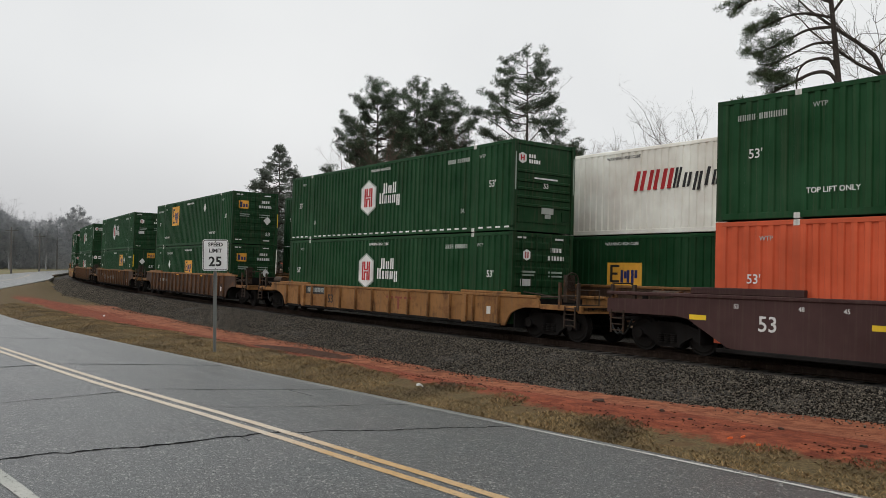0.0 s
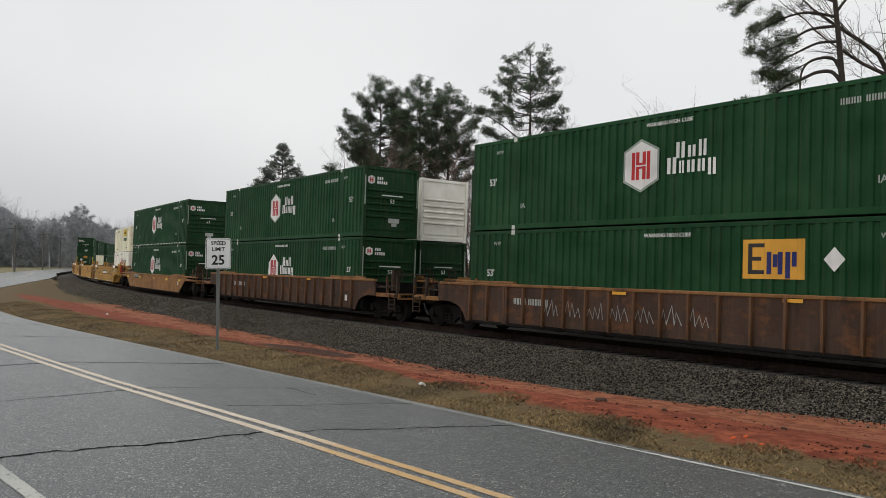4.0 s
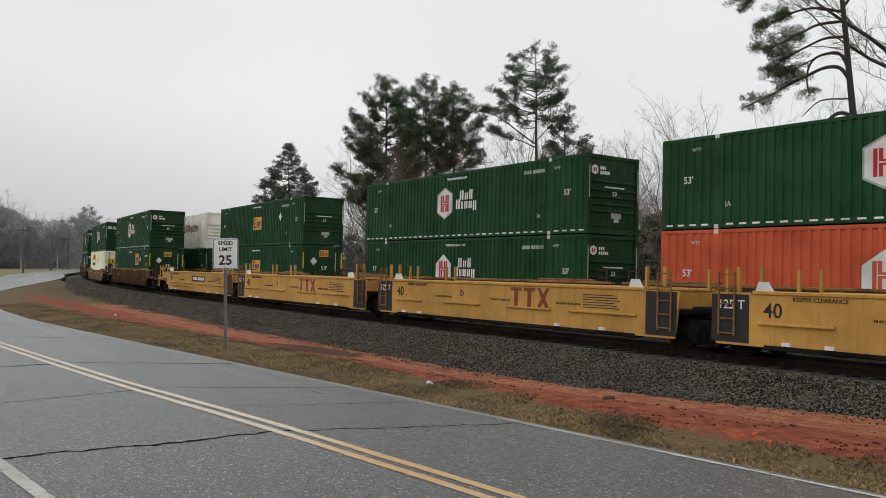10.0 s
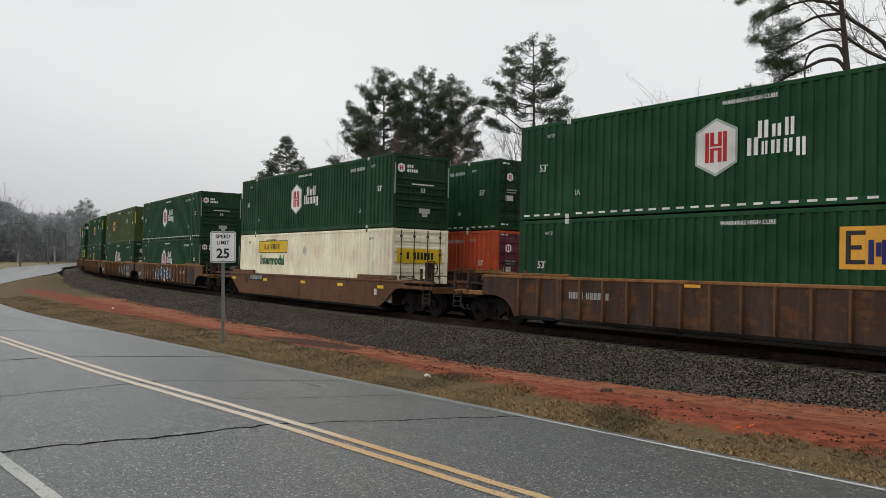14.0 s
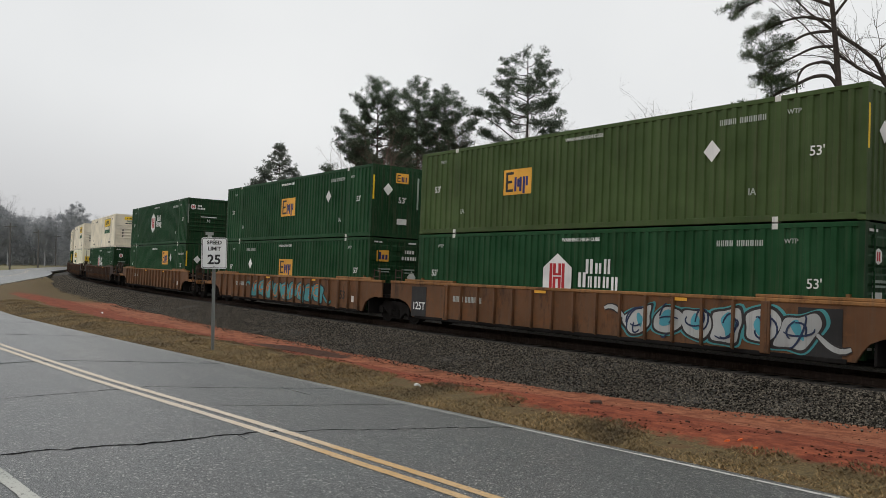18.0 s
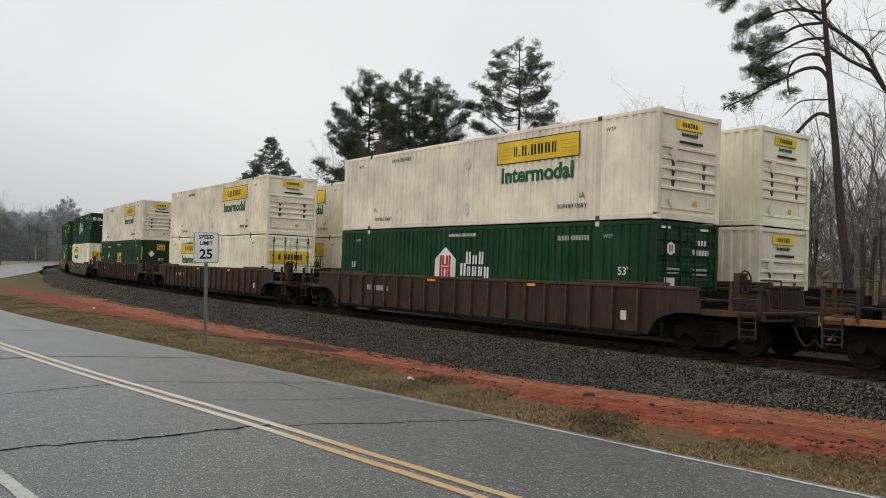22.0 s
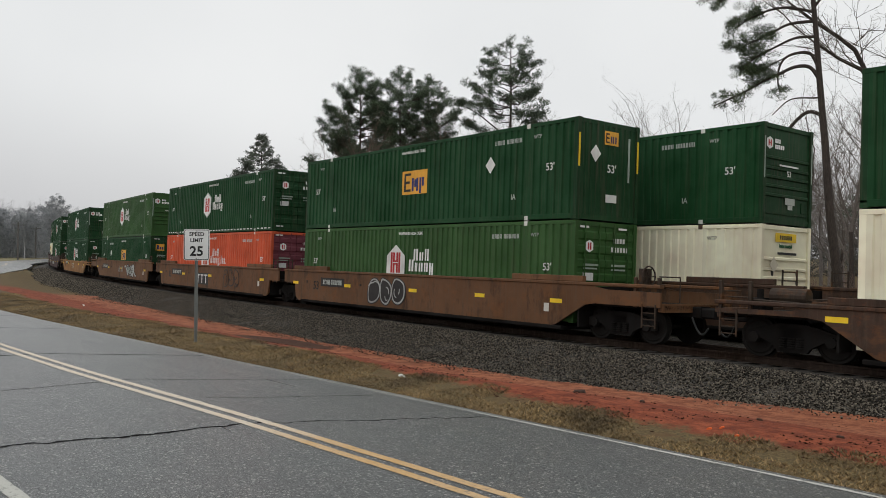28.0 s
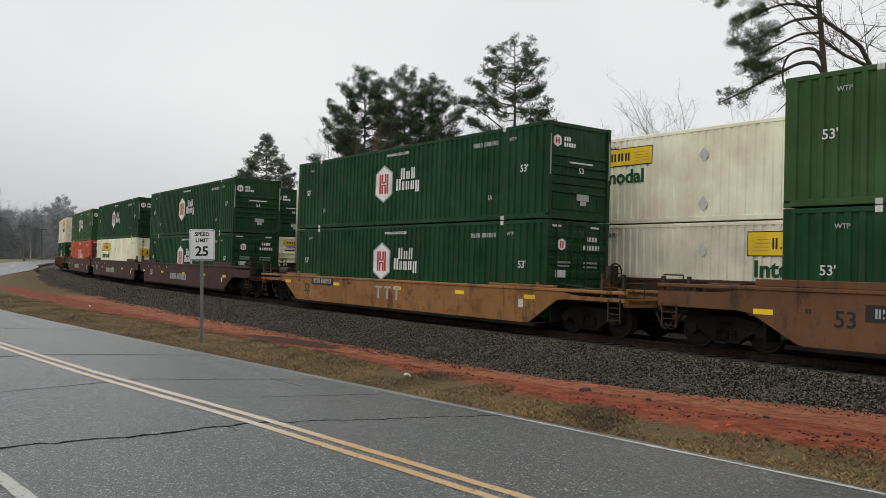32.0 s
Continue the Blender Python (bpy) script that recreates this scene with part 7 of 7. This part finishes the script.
    pine(at(-51.5, 67.5), 9.5, 0.4, cone, 9, CEDAR, 60, 30, 0.26, 0.030, 0.36, tilt=(0.1, 0.6), pitch=0.5, label="dense dark cedar behind the white house")
    pine(at(-47.0, 71.0), 8.0, 0.4, cone, 10, CEDAR, 50, 30, 0.26, 0.030, 0.36, tilt=(0.1, 0.6), pitch=0.5, label="dense dark cedar behind the white house")
    # tall pines in the woods beyond the house, mostly trunk
    for k in range(7):
        a, dist = radians(99 + 4.2 * k + rnd.uniform(-1, 1)), rnd.uniform(84, 118)
        x, y = math.cos(a) * dist, math.sin(a) * dist
        if abs(x + 44.6) < 7 and y < 70:
            continue
        h = rnd.uniform(9.5, 13.0)
        pine(at(x, y), h, h * 0.55, ((0, 1.2), (0.5, 2.2), (1, 0.5)), 60 + k, NEEDLES, 20, 30, 0.18, 0.028, 0.36, label="slender pine in the woods behind the tracks")


def brush():
    """Tangled leafless undergrowth along the far side of the tracks."""
    rnd = random.Random(77)
    sh = Shape()
    for i in range(3600):
        s = rnd.uniform(-150, 45)
        d = rnd.uniform(13, 34)
        x, y, _ = on_track(s, d)
        if 121 < math.degrees(math.atan2(y, x)) < 129:
            continue
        z = base_z(x, y)
        h = rnd.uniform(0.8, 3.8)
        for k in range(5):
            v = Vector((rnd.gauss(0, 0.5), rnd.gauss(0, 0.5), 1)).normalized()
            p = Vector((x + rnd.uniform(-0.4, 0.4), y + rnd.uniform(-0.4, 0.4), z))
            q = p + v * h * rnd.uniform(0.5, 1)
            sh.tube(p, q, 0.018, 0.004, 3, caps=False)
            for _ in range(3):
                b = p.lerp(q, rnd.uniform(0.3, 0.9))
                e = b + (v + Vector((rnd.gauss(0, 0.7), rnd.gauss(0, 0.7), rnd.gauss(0, 0.4)))).normalized() * h * 0.35
                sh.tube(b, e, 0.008, 0.003, 3, caps=False)
    tagged(new("undergrowth", sh.mesh("undergrowth", TWIG_RED)), "tangled leafless brush behind the tracks", "brush", kind="stuff")


def wood_belt(name, label, mat, protos, spots):
    vs, fs, n = [], [], 0
    for i, (x, y, h, turn) in enumerate(spots):
        pv, pf = protos[i % len(protos)]
        c, sn = math.cos(turn) * h, math.sin(turn) * h
        vs.append(np.stack([pv[:, 0] * c - pv[:, 1] * sn + x, pv[:, 0] * sn + pv[:, 1] * c + y, pv[:, 2] * h + base_z(x, y)], 1))
        fs.append(pf + n)
        n += len(pv)
    me = array_mesh(name, np.concatenate(vs), np.concatenate(fs), mat)
    tagged(new(name, me), label, "woods", kind="stuff")


def far_woods():
    """Leafless woods behind the tracks, and the haze-coloured woods across the field at the end of the road."""
    rnd = random.Random(31)
    protos = []
    for v in range(4):
        t, w = bare_shape(300 + v, 15.0, 0.9, 3, 4)
        k = len(t.v)
        pv = np.array(t.v + w.v)
        pf = np.array([f for f in t.f] + [tuple(i + k for i in f) for f in w.f])
        protos.append((pv, pf))
    near, far = [], []
    for i in range(300):
        a, dist = radians(rnd.uniform(86, 152)), rnd.uniform(100, 210)
        x, y = math.cos(a) * dist, math.sin(a) * dist
        if track_sd(x, y)[1] > 16:
            near.append((x, y, rnd.uniform(0.65, 1.0), rnd.uniform(0, 6.28)))
    for i in range(55):
        a, dist = radians(rnd.uniform(95, 127)), rnd.uniform(105, 190)
        near.append((math.cos(a) * dist, math.sin(a) * dist, rnd.uniform(0.9, 1.3), rnd.uniform(0, 6.28)))
    for i in range(150):
        a, dist = radians(rnd.uniform(163, 186)), rnd.uniform(260, 330)
        x, y = math.cos(a) * dist, math.sin(a) * dist
        if not -9 < track_sd(x, y)[1] < 14 and abs(road_offset(x, y)) > 6:
            far.append((x, y, skyline(math.degrees(a)) * dist / 1490 / 15 * rnd.uniform(0.75, 1.02), rnd.uniform(0, 6.28)))
    # evergreen masses: lumps of foliage from the ground up, one metre tall before scaling
    masses = []
    for k in range(4):
        nr = np.random.RandomState(500 + k)
        m = 70
        zc = nr.rand(m) ** 0.8
        wide = 0.30 * np.sin(np.pi * np.clip(0.18 + 0.80 * zc, 0, 1)) ** 0.6
        an = nr.rand(m) * 6.28
        cc = np.stack([np.cos(an) * wide * nr.rand(m) ** 0.5, np.sin(an) * wide * nr.rand(m) ** 0.5, zc * 0.9], 1)
        v, f = clumps(cc, 0.06 + 0.05 * nr.rand(m), nr, 36, 0.034, 0.0088)
        masses.append((v, f))
    misty, dusky = [], []
    for i in range(330):
        a, dist = radians(rnd.uniform(164.5, 190)), rnd.uniform(245, 330)
        x, y = math.cos(a) * dist, math.sin(a) * dist
        if not -9 < track_sd(x, y)[1] < 14 and abs(road_offset(x, y)) > 9:
            misty.append((x, y, skyline(math.degrees(a)) * dist / 1490 * rnd.uniform(0.5, 1.0), rnd.uniform(0, 6.28)))
    for i in range(130):
        a, dist = radians(rnd.uniform(90, 152)), rnd.uniform(115, 175)
        x, y = math.cos(a) * dist, math.sin(a) * dist
        if track_sd(x, y)[1] > 18:
            dusky.append((x, y, rnd.uniform(5.5, 9.5), rnd.uniform(0, 6.28)))
    dark = []
    for i in range(22):
        a, dist = radians(rnd.uniform(129, 151)), rnd.uniform(64, 100)
        x, y = math.cos(a) * dist, math.sin(a) * dist
        if track_sd(x, y)[1] > 15:
            dark.append((x, y, rnd.uniform(4.5, 8.5), rnd.uniform(0, 6.28)))
    wood_belt("pine_thicket", "dark green young pines below the tall ones", NEEDLES, masses, dark)
    # haze is in the colours of these belts, palest beyond the field
    wood_belt("evergreen_belt", "grey-green evergreens beyond the field, paled for haze", NEEDLES_FAR, masses, misty)
    wood_belt("evergreen_thicket", "grey-green thicket in the woods behind the tracks, paled for haze", THICKET, masses, dusky)
    wood_belt("leafless_woods", "leafless woods behind the tracks, greyed for haze", TWIG_MID, protos, near)
    wood_belt("distant_woods", "leafless woods beyond the field, paled to grey for haze", TWIG_FAR, protos, far)
    crown = ((0, 1.0), (0.4, 3.4), (0.75, 3.4), (1, 1.2))
    # needles and bark both in the haze-pale colours
    for x, y, h, sd in ((-232.0, 49.5, 16.4, 41), (-240.0, 35.0, 13.2, 45), (-236.0, 43.0, 12.4, 48)):
        pine((x, y, base_z(x, y)), h, h * 0.35, crown, sd, NEEDLES_FAR, 46, 36, 0.3, 0.045, 0.55, pitch=0.6, label="distant pine at the edge of the field, paled for haze", bark=TWIG_FAR)


def skyline(deg):
    """How high the woods beyond the field stand against the sky, by direction in degrees: parts in 1490 of their distance."""
    return profile(((163, 74), (167, 80), (168.6, 90), (170, 78), (171.3, 84), (172.6, 106), (176, 125), (190, 130)), deg)


# ---- small things beside the road ----
def speed_sign():
    sign = thing("speed_limit_sign", "white rectangular speed limit sign on a steel post", "road sign")
    x, y = -20.05, 7.47
    z = ground_height(x, y)
    face = math.degrees(math.atan2(-y, -x)) + 90 - 4
    sign.matrix_basis = pose(x, y, z, 0, 0, face)
    top = 2.70 - z
    post = Shape()
    prof = [(-0.04, -0.012), (-0.025, -0.012), (-0.02, 0.012), (0.02, 0.012), (0.025, -0.012), (0.04, -0.012), (0.04, -0.006), (0.03, -0.006), (0.025, 0.018), (-0.025, 0.018), (-0.03, -0.006), (-0.04, -0.006)]
    m = len(prof)
    post.v = [(px, py + 0.02, zz) for zz in (-0.3, top - 0.05) for px, py in prof]
    post.f = [(i, (i + 1) % m, m + (i + 1) % m, m + i) for i in range(m)] + [tuple(range(m, 2 * m))]
    part("post", post, GALV, sign, "galvanised channel post")
    w, h, r = 0.305, 0.381, 0.05

    def rounded(w, h, r):
        pts = []
        for cx, cz, a0 in ((w - r, -h + r, -90), (w - r, h - r, 0), (-w + r, h - r, 90), (-w + r, -h + r, 180)):
            for k in range(5):
                a = radians(a0 + 22.5 * k)
                pts.append((cx + r * math.cos(a), cz + r * math.sin(a)))
        return pts
    zc = top - h
    part("panel", Shape().prism_y([(a, b + zc) for a, b in rounded(w, h, r)], 0.0, 0.004), SIGN_WHITE, sign, "white reflective panel")
    outer, inner = rounded(w - 0.015, h - 0.015, r * 0.9), rounded(w - 0.028, h - 0.028, r * 0.75)
    k = len(outer)
    ring = Shape()
    ring.v = [(a, -0.002, b + zc) for a, b in outer] + [(a, -0.002, b + zc) for a, b in inner]
    ring.f = [(i, (i + 1) % k, k + (i + 1) % k, k + i) for i in range(k)]
    part("border", ring, MARK_BLACK, sign)
    for text, hh, zz in (("SPEED", 0.095, 0.215), ("LIMIT", 0.095, 0.065), ("25", 0.235, -0.265)):
        me = lettering(text, hh, 0.001, 0.035)
        me.materials.clear()
        me.materials.append(MARK_BLACK)
        part("lettering", me, MARK_BLACK, sign, at=Matrix.Translation((0, -0.003, zc + zz)))
    for zz in (0.33, -0.33):
        part("bolt", Shape().tube((0, -0.008, zc + zz), (0, 0.0, zc + zz), 0.012, n=8), GALV, sign)


POLE_WOOD = grainy("weathered_pole", (0.085, 0.078, 0.072), (0.14, 0.13, 0.12), 6)


def utility_pole(x, y, h):
    pole = thing("utility_pole", "weathered wooden utility pole by the far road", "utility pole", "utility poles")
    pole.matrix_basis = Matrix.Translation((x, y, base_z(x, y)))
    part("shaft", Shape().tube((0, 0, -0.3), (0.05, 0, h), 0.17, 0.11, 10), POLE_WOOD, pole)
    part("crossarm", Shape().box(-0.05, 0.05, -1.1, 1.1, h - 0.7, h - 0.58), POLE_WOOD, pole)
    for yy in (-1.0, -0.35, 0.35, 1.0):
        part("insulator", Shape().tube((0, yy, h - 0.58), (0, yy, h - 0.42), 0.05, 0.03, 8), MARK_GREY, pole)


POLES = ((-168.0, 24.85, 8.4), (-200.0, 35.1, 8.3), (-235.0, 45.4, 8.4))


def white_house():
    house = thing("white_house", "low white house with a pale metal gable roof", "house")
    house.matrix_basis = pose(-44.6, 61.8, base_z(-44.6, 61.8) - 0.02, 0, 0, 12)
    house.scale = (0.86, 0.86, 0.86)
    siding = grainy("white_siding", (0.62, 0.63, 0.62), (0.74, 0.75, 0.74), 3, 0.6, 0.05)
    roofing = grainy("pale_metal_roof", (0.50, 0.52, 0.54), (0.60, 0.62, 0.64), 2, 0.45, 0.05)
    pane = paint("dark_window_glass", (0.03, 0.035, 0.04), amount=0.05, rough=0.15)
    L, W, H = 6.6, 5.0, 2.6
    wall = Shape().box(-L / 2, L / 2, -W / 2, -W / 2 + 0.15, 0, H).box(-L / 2, L / 2, W / 2 - 0.15, W / 2, 0, H)
    for xx in (-L / 2, L / 2 - 0.15):
        wall.add([(xx, -W / 2 + 0.15, 0), (xx, W / 2 - 0.15, 0), (xx, W / 2 - 0.15, H), (xx, 0, H + 0.9), (xx, -W / 2 + 0.15, H), (xx + 0.15, -W / 2 + 0.15, 0), (xx + 0.15, W / 2 - 0.15, 0), (xx + 0.15, W / 2 - 0.15, H), (xx + 0.15, 0, H + 0.9), (xx + 0.15, -W / 2 + 0.15, H)],
                 [(0, 1, 2, 3, 4), (9, 8, 7, 6, 5), (0, 5, 6, 1), (1, 6, 7, 2), (2, 7, 8, 3), (3, 8, 9, 4), (4, 9, 5, 0)])
    part("wall", wall, siding, house)
    for sg in (-1, 1):
        a = [(sg * (W / 2 + 0.45), H - 0.12), (0, H + 0.95), (0, H + 1.05), (sg * (W / 2 + 0.45), H - 0.02)]
        part("roof", Shape().prism_x(a if sg > 0 else a[::-1], -L / 2 - 0.4, L / 2 + 0.4), roofing, house, "pale metal roof slope")
    for xx in (-2.2, 0.2, 2.2):
        win = part("window", Shape().box(xx - 0.55, xx + 0.55, -W / 2 - 0.02, -W / 2 + 0.01, 1.3, 2.4), siding, house)
        part("pane", Shape().box(xx - 0.48, xx + 0.48, -W / 2 - 0.03, -W / 2 - 0.021, 1.36, 2.34), pane, win)
    for yy in (-1.2, 1.0):
        win = part("window", Shape().box(L / 2 - 0.01, L / 2 + 0.02, yy - 0.45, yy + 0.45, 0.9, 2.1), siding, house)
        part("pane", Shape().box(L / 2 + 0.021, L / 2 + 0.03, yy - 0.38, yy + 0.38, 0.96, 2.04), pane, win)


def verge_grass():
    rnd = np.random.RandomState(3)
    vs, fs = [], []
    n = 90000
    xs = -48 + 52 * rnd.rand(n) ** 0.8
    us = rnd.rand(n)
    for i in range(n):
        x = xs[i]
        u = 3.03 + us[i] * (clay_edge(x) + 0.35 - 3.03)
        j = int(np.abs(ROAD_NP[:, 0] - x).argmin())
        t = ROAD_DIR[j]
        y = ROAD[j].y + (x - ROAD[j].x) * t.y / t.x - t.x * u
        patch = noise.noise((x * 0.8, y * 0.8, 9)) + 0.25
        if u > clay_edge(x) - 0.4 and patch < 0.3 * (u - clay_edge(x) + 0.55):
            continue
        z = GROUND_Z(x, y)
        h = (0.012 + 0.042 * rnd.rand()) * (0.7 + 0.6 * max(0, patch))
        a = rnd.rand() * 6.28
        w = 0.011
        k = len(vs)
        lx, ly = (rnd.rand() - 0.5) * h * 4.5, (rnd.rand() - 0.5) * h * 4.5
        vs += [(x - w * math.cos(a), y - w * math.sin(a), z - 0.01), (x + w * math.cos(a), y + w * math.sin(a), z - 0.01), (x + lx, y + ly, z + h)]
        fs.append((k, k + 1, k + 2))
    me = bpy.data.meshes.new("verge_grass")
    me.from_pydata(vs, [], fs)
    me.materials.append(DRY_GRASS)
    tagged(new("verge_grass", me), "short dry straw-coloured grass along the road edge", "grass", kind="stuff")


def GROUND_Z(x, y):
    return ground_height(x, y)


def clay_crumbs():
    """Small clods, bark and gravel strewn over the bare clay, thickest along the foot of the grass."""
    rnd = np.random.RandomState(19)
    base = np.array([(1, 0, 0), (-1, 0, 0), (0, 1, 0), (0, -1, 0), (0, 0, 1), (0, 0, -1)], float)
    tri = np.array([(0, 2, 4), (2, 1, 4), (1, 3, 4), (3, 0, 4), (2, 0, 5), (1, 2, 5), (3, 1, 5), (0, 3, 5)])
    vs = []
    for i in range(6500):
        x = 2 - 36 * rnd.rand() ** 1.3
        u = clay_edge(x) - 0.2 + (abs(rnd.randn()) * 0.9 if i % 3 else 5.0 * rnd.rand())
        if noise.noise((x * 0.7, u * 0.9, 8)) < -0.05 + 0.2 * (i % 3 == 0):
            continue
        j = int(np.abs(ROAD_NP[:, 0] - x).argmin())
        t = ROAD_DIR[j]
        y = ROAD[j].y + (x - ROAD[j].x) * t.y / t.x - t.x * u
        if track_sd(x, y)[1] > toe_of(x)[0]:
            continue
        size = 0.005 + 0.017 * rnd.rand() ** 3
        k = base * (0.5 + 0.9 * rnd.rand(6, 3)) * np.array([1.5, 0.9, 0.6]) * size
        a = rnd.rand() * 6.28
        c, sn = math.cos(a), math.sin(a)
        vs.append(np.stack([k[:, 0] * c - k[:, 1] * sn + x, k[:, 0] * sn + k[:, 1] * c + y, k[:, 2] + ground_height(x, y) + 0.005], 1))
    n = len(vs)
    f = tri[None] + 6 * np.arange(n)[:, None, None]
    me = array_mesh("clay_crumbs", np.concatenate(vs), f.reshape(-1, 3), CRUMB)
    tagged(new("clay_crumbs", me), "dark crumbs of earth and gravel on the red clay", "debris", kind="stuff")


def litter():
    rnd = random.Random(8)
    soil = grainy("clod_earth", (0.022, 0.011, 0.007), (0.060, 0.026, 0.014), 25)
    orange = paint("orange_marker_paint", (0.75, 0.14, 0.03), amount=0.1)
    for x, y, a in ((-6.45, 9.0, 20), (-6.35, 9.12, 70), (-6.0, 8.92, -10)):
        z = ground_height(x, y)
        f = thing("survey_flag", "torn orange marker flag lying in the grass", "marker flag", "orange flags")
        f.matrix_basis = pose(x, y, z + 0.03, 8, -12, a)
        part("flag", Shape().prism_y([(-0.035, -0.008), (0.03, -0.01), (0.035, 0.01), (0.0, 0.014), (-0.028, 0.008)], -0.008, 0.008), orange, f)
    for x, y, s in ((-10.7, 11.1, 0.17), (-8.6, 10.3, 0.07), (-6.9, 10.8, 0.06), (-13.0, 10.2, 0.07), (-5.3, 10.0, 0.07), (-9.4, 10.9, 0.05), (-7.6, 9.7, 0.05), (-11.8, 10.4, 0.05)):
        sh = Shape()
        base = [(math.cos(i * 1.05) * (1 + 0.3 * rnd.random()), math.sin(i * 1.05) * (1 + 0.3 * rnd.random())) for i in range(6)]
        sh.v = [(a * s, b * s * 0.6, -0.05) for a, b in base] + [(a * s * 0.6, b * s * 0.4, s * (0.3 + 0.2 * rnd.random())) for a, b in base]
        sh.f = [(i, (i + 1) % 6, 6 + (i + 1) % 6, 6 + i) for i in range(6)] + [tuple(range(6, 12))]
        c = thing("earth_clod", "dark clod of earth on the red clay", "clod", "clods")
        c.matrix_basis = Matrix.Translation((x, y, ground_height(x, y)))
        part("lump", sh, soil, c)
    for x, y, a in ((-39.5, 9.6, 10), (-12.3, 8.3, 80)):
        p = thing("paper_scrap", "crumpled white paper scrap on the verge", "litter", "paper scraps")
        p.matrix_basis = pose(x, y, ground_height(x, y) + 0.04, 10, 15, a)
        part("sheet", Shape().prism_y([(-0.06, 0), (0.0, 0.02), (0.065, -0.005), (0.05, 0.03), (-0.01, 0.045), (-0.05, 0.025)], -0.03, 0.03), MARK_WHITE, p)


place_trees()
brush()
far_woods()
speed_sign()
for px, py, ph in POLES:
    utility_pole(px, py, ph)
white_house()
verge_grass()
clay_crumbs()
litter()


def motions():
    times = [float(t) for t in range(33)]
    for ob, s, far, z in MOVING:
        lift = Matrix.Translation((0, 0, z))
        walk(ob, [(t, car_pose(s - far_run(t) if far else s + NEAR_SPEED * t, far) @ lift) for t in times])
    radius = 0.457
    for train, step in (("near", 1), ("far", 3)):
        for group in WHEELSETS[train]:
            rows = []
            for k in range(0, 961, step):
                t = k / FPS
                run = NEAR_SPEED * t if train == "near" else -far_run(t)
                rows.append((t, Matrix.Translation(group[0].location) @ Matrix.Rotation(run / radius, 4, "Y")))
            walk(group[0], rows)
            keys = group[0].animation_data
            for ob in group[1:]:
                ob.rotation_mode = "QUATERNION"
                ob.animation_data_create()
                ob.animation_data.action = keys.action
                ob.animation_data.action_slot = keys.action_slot


motions()
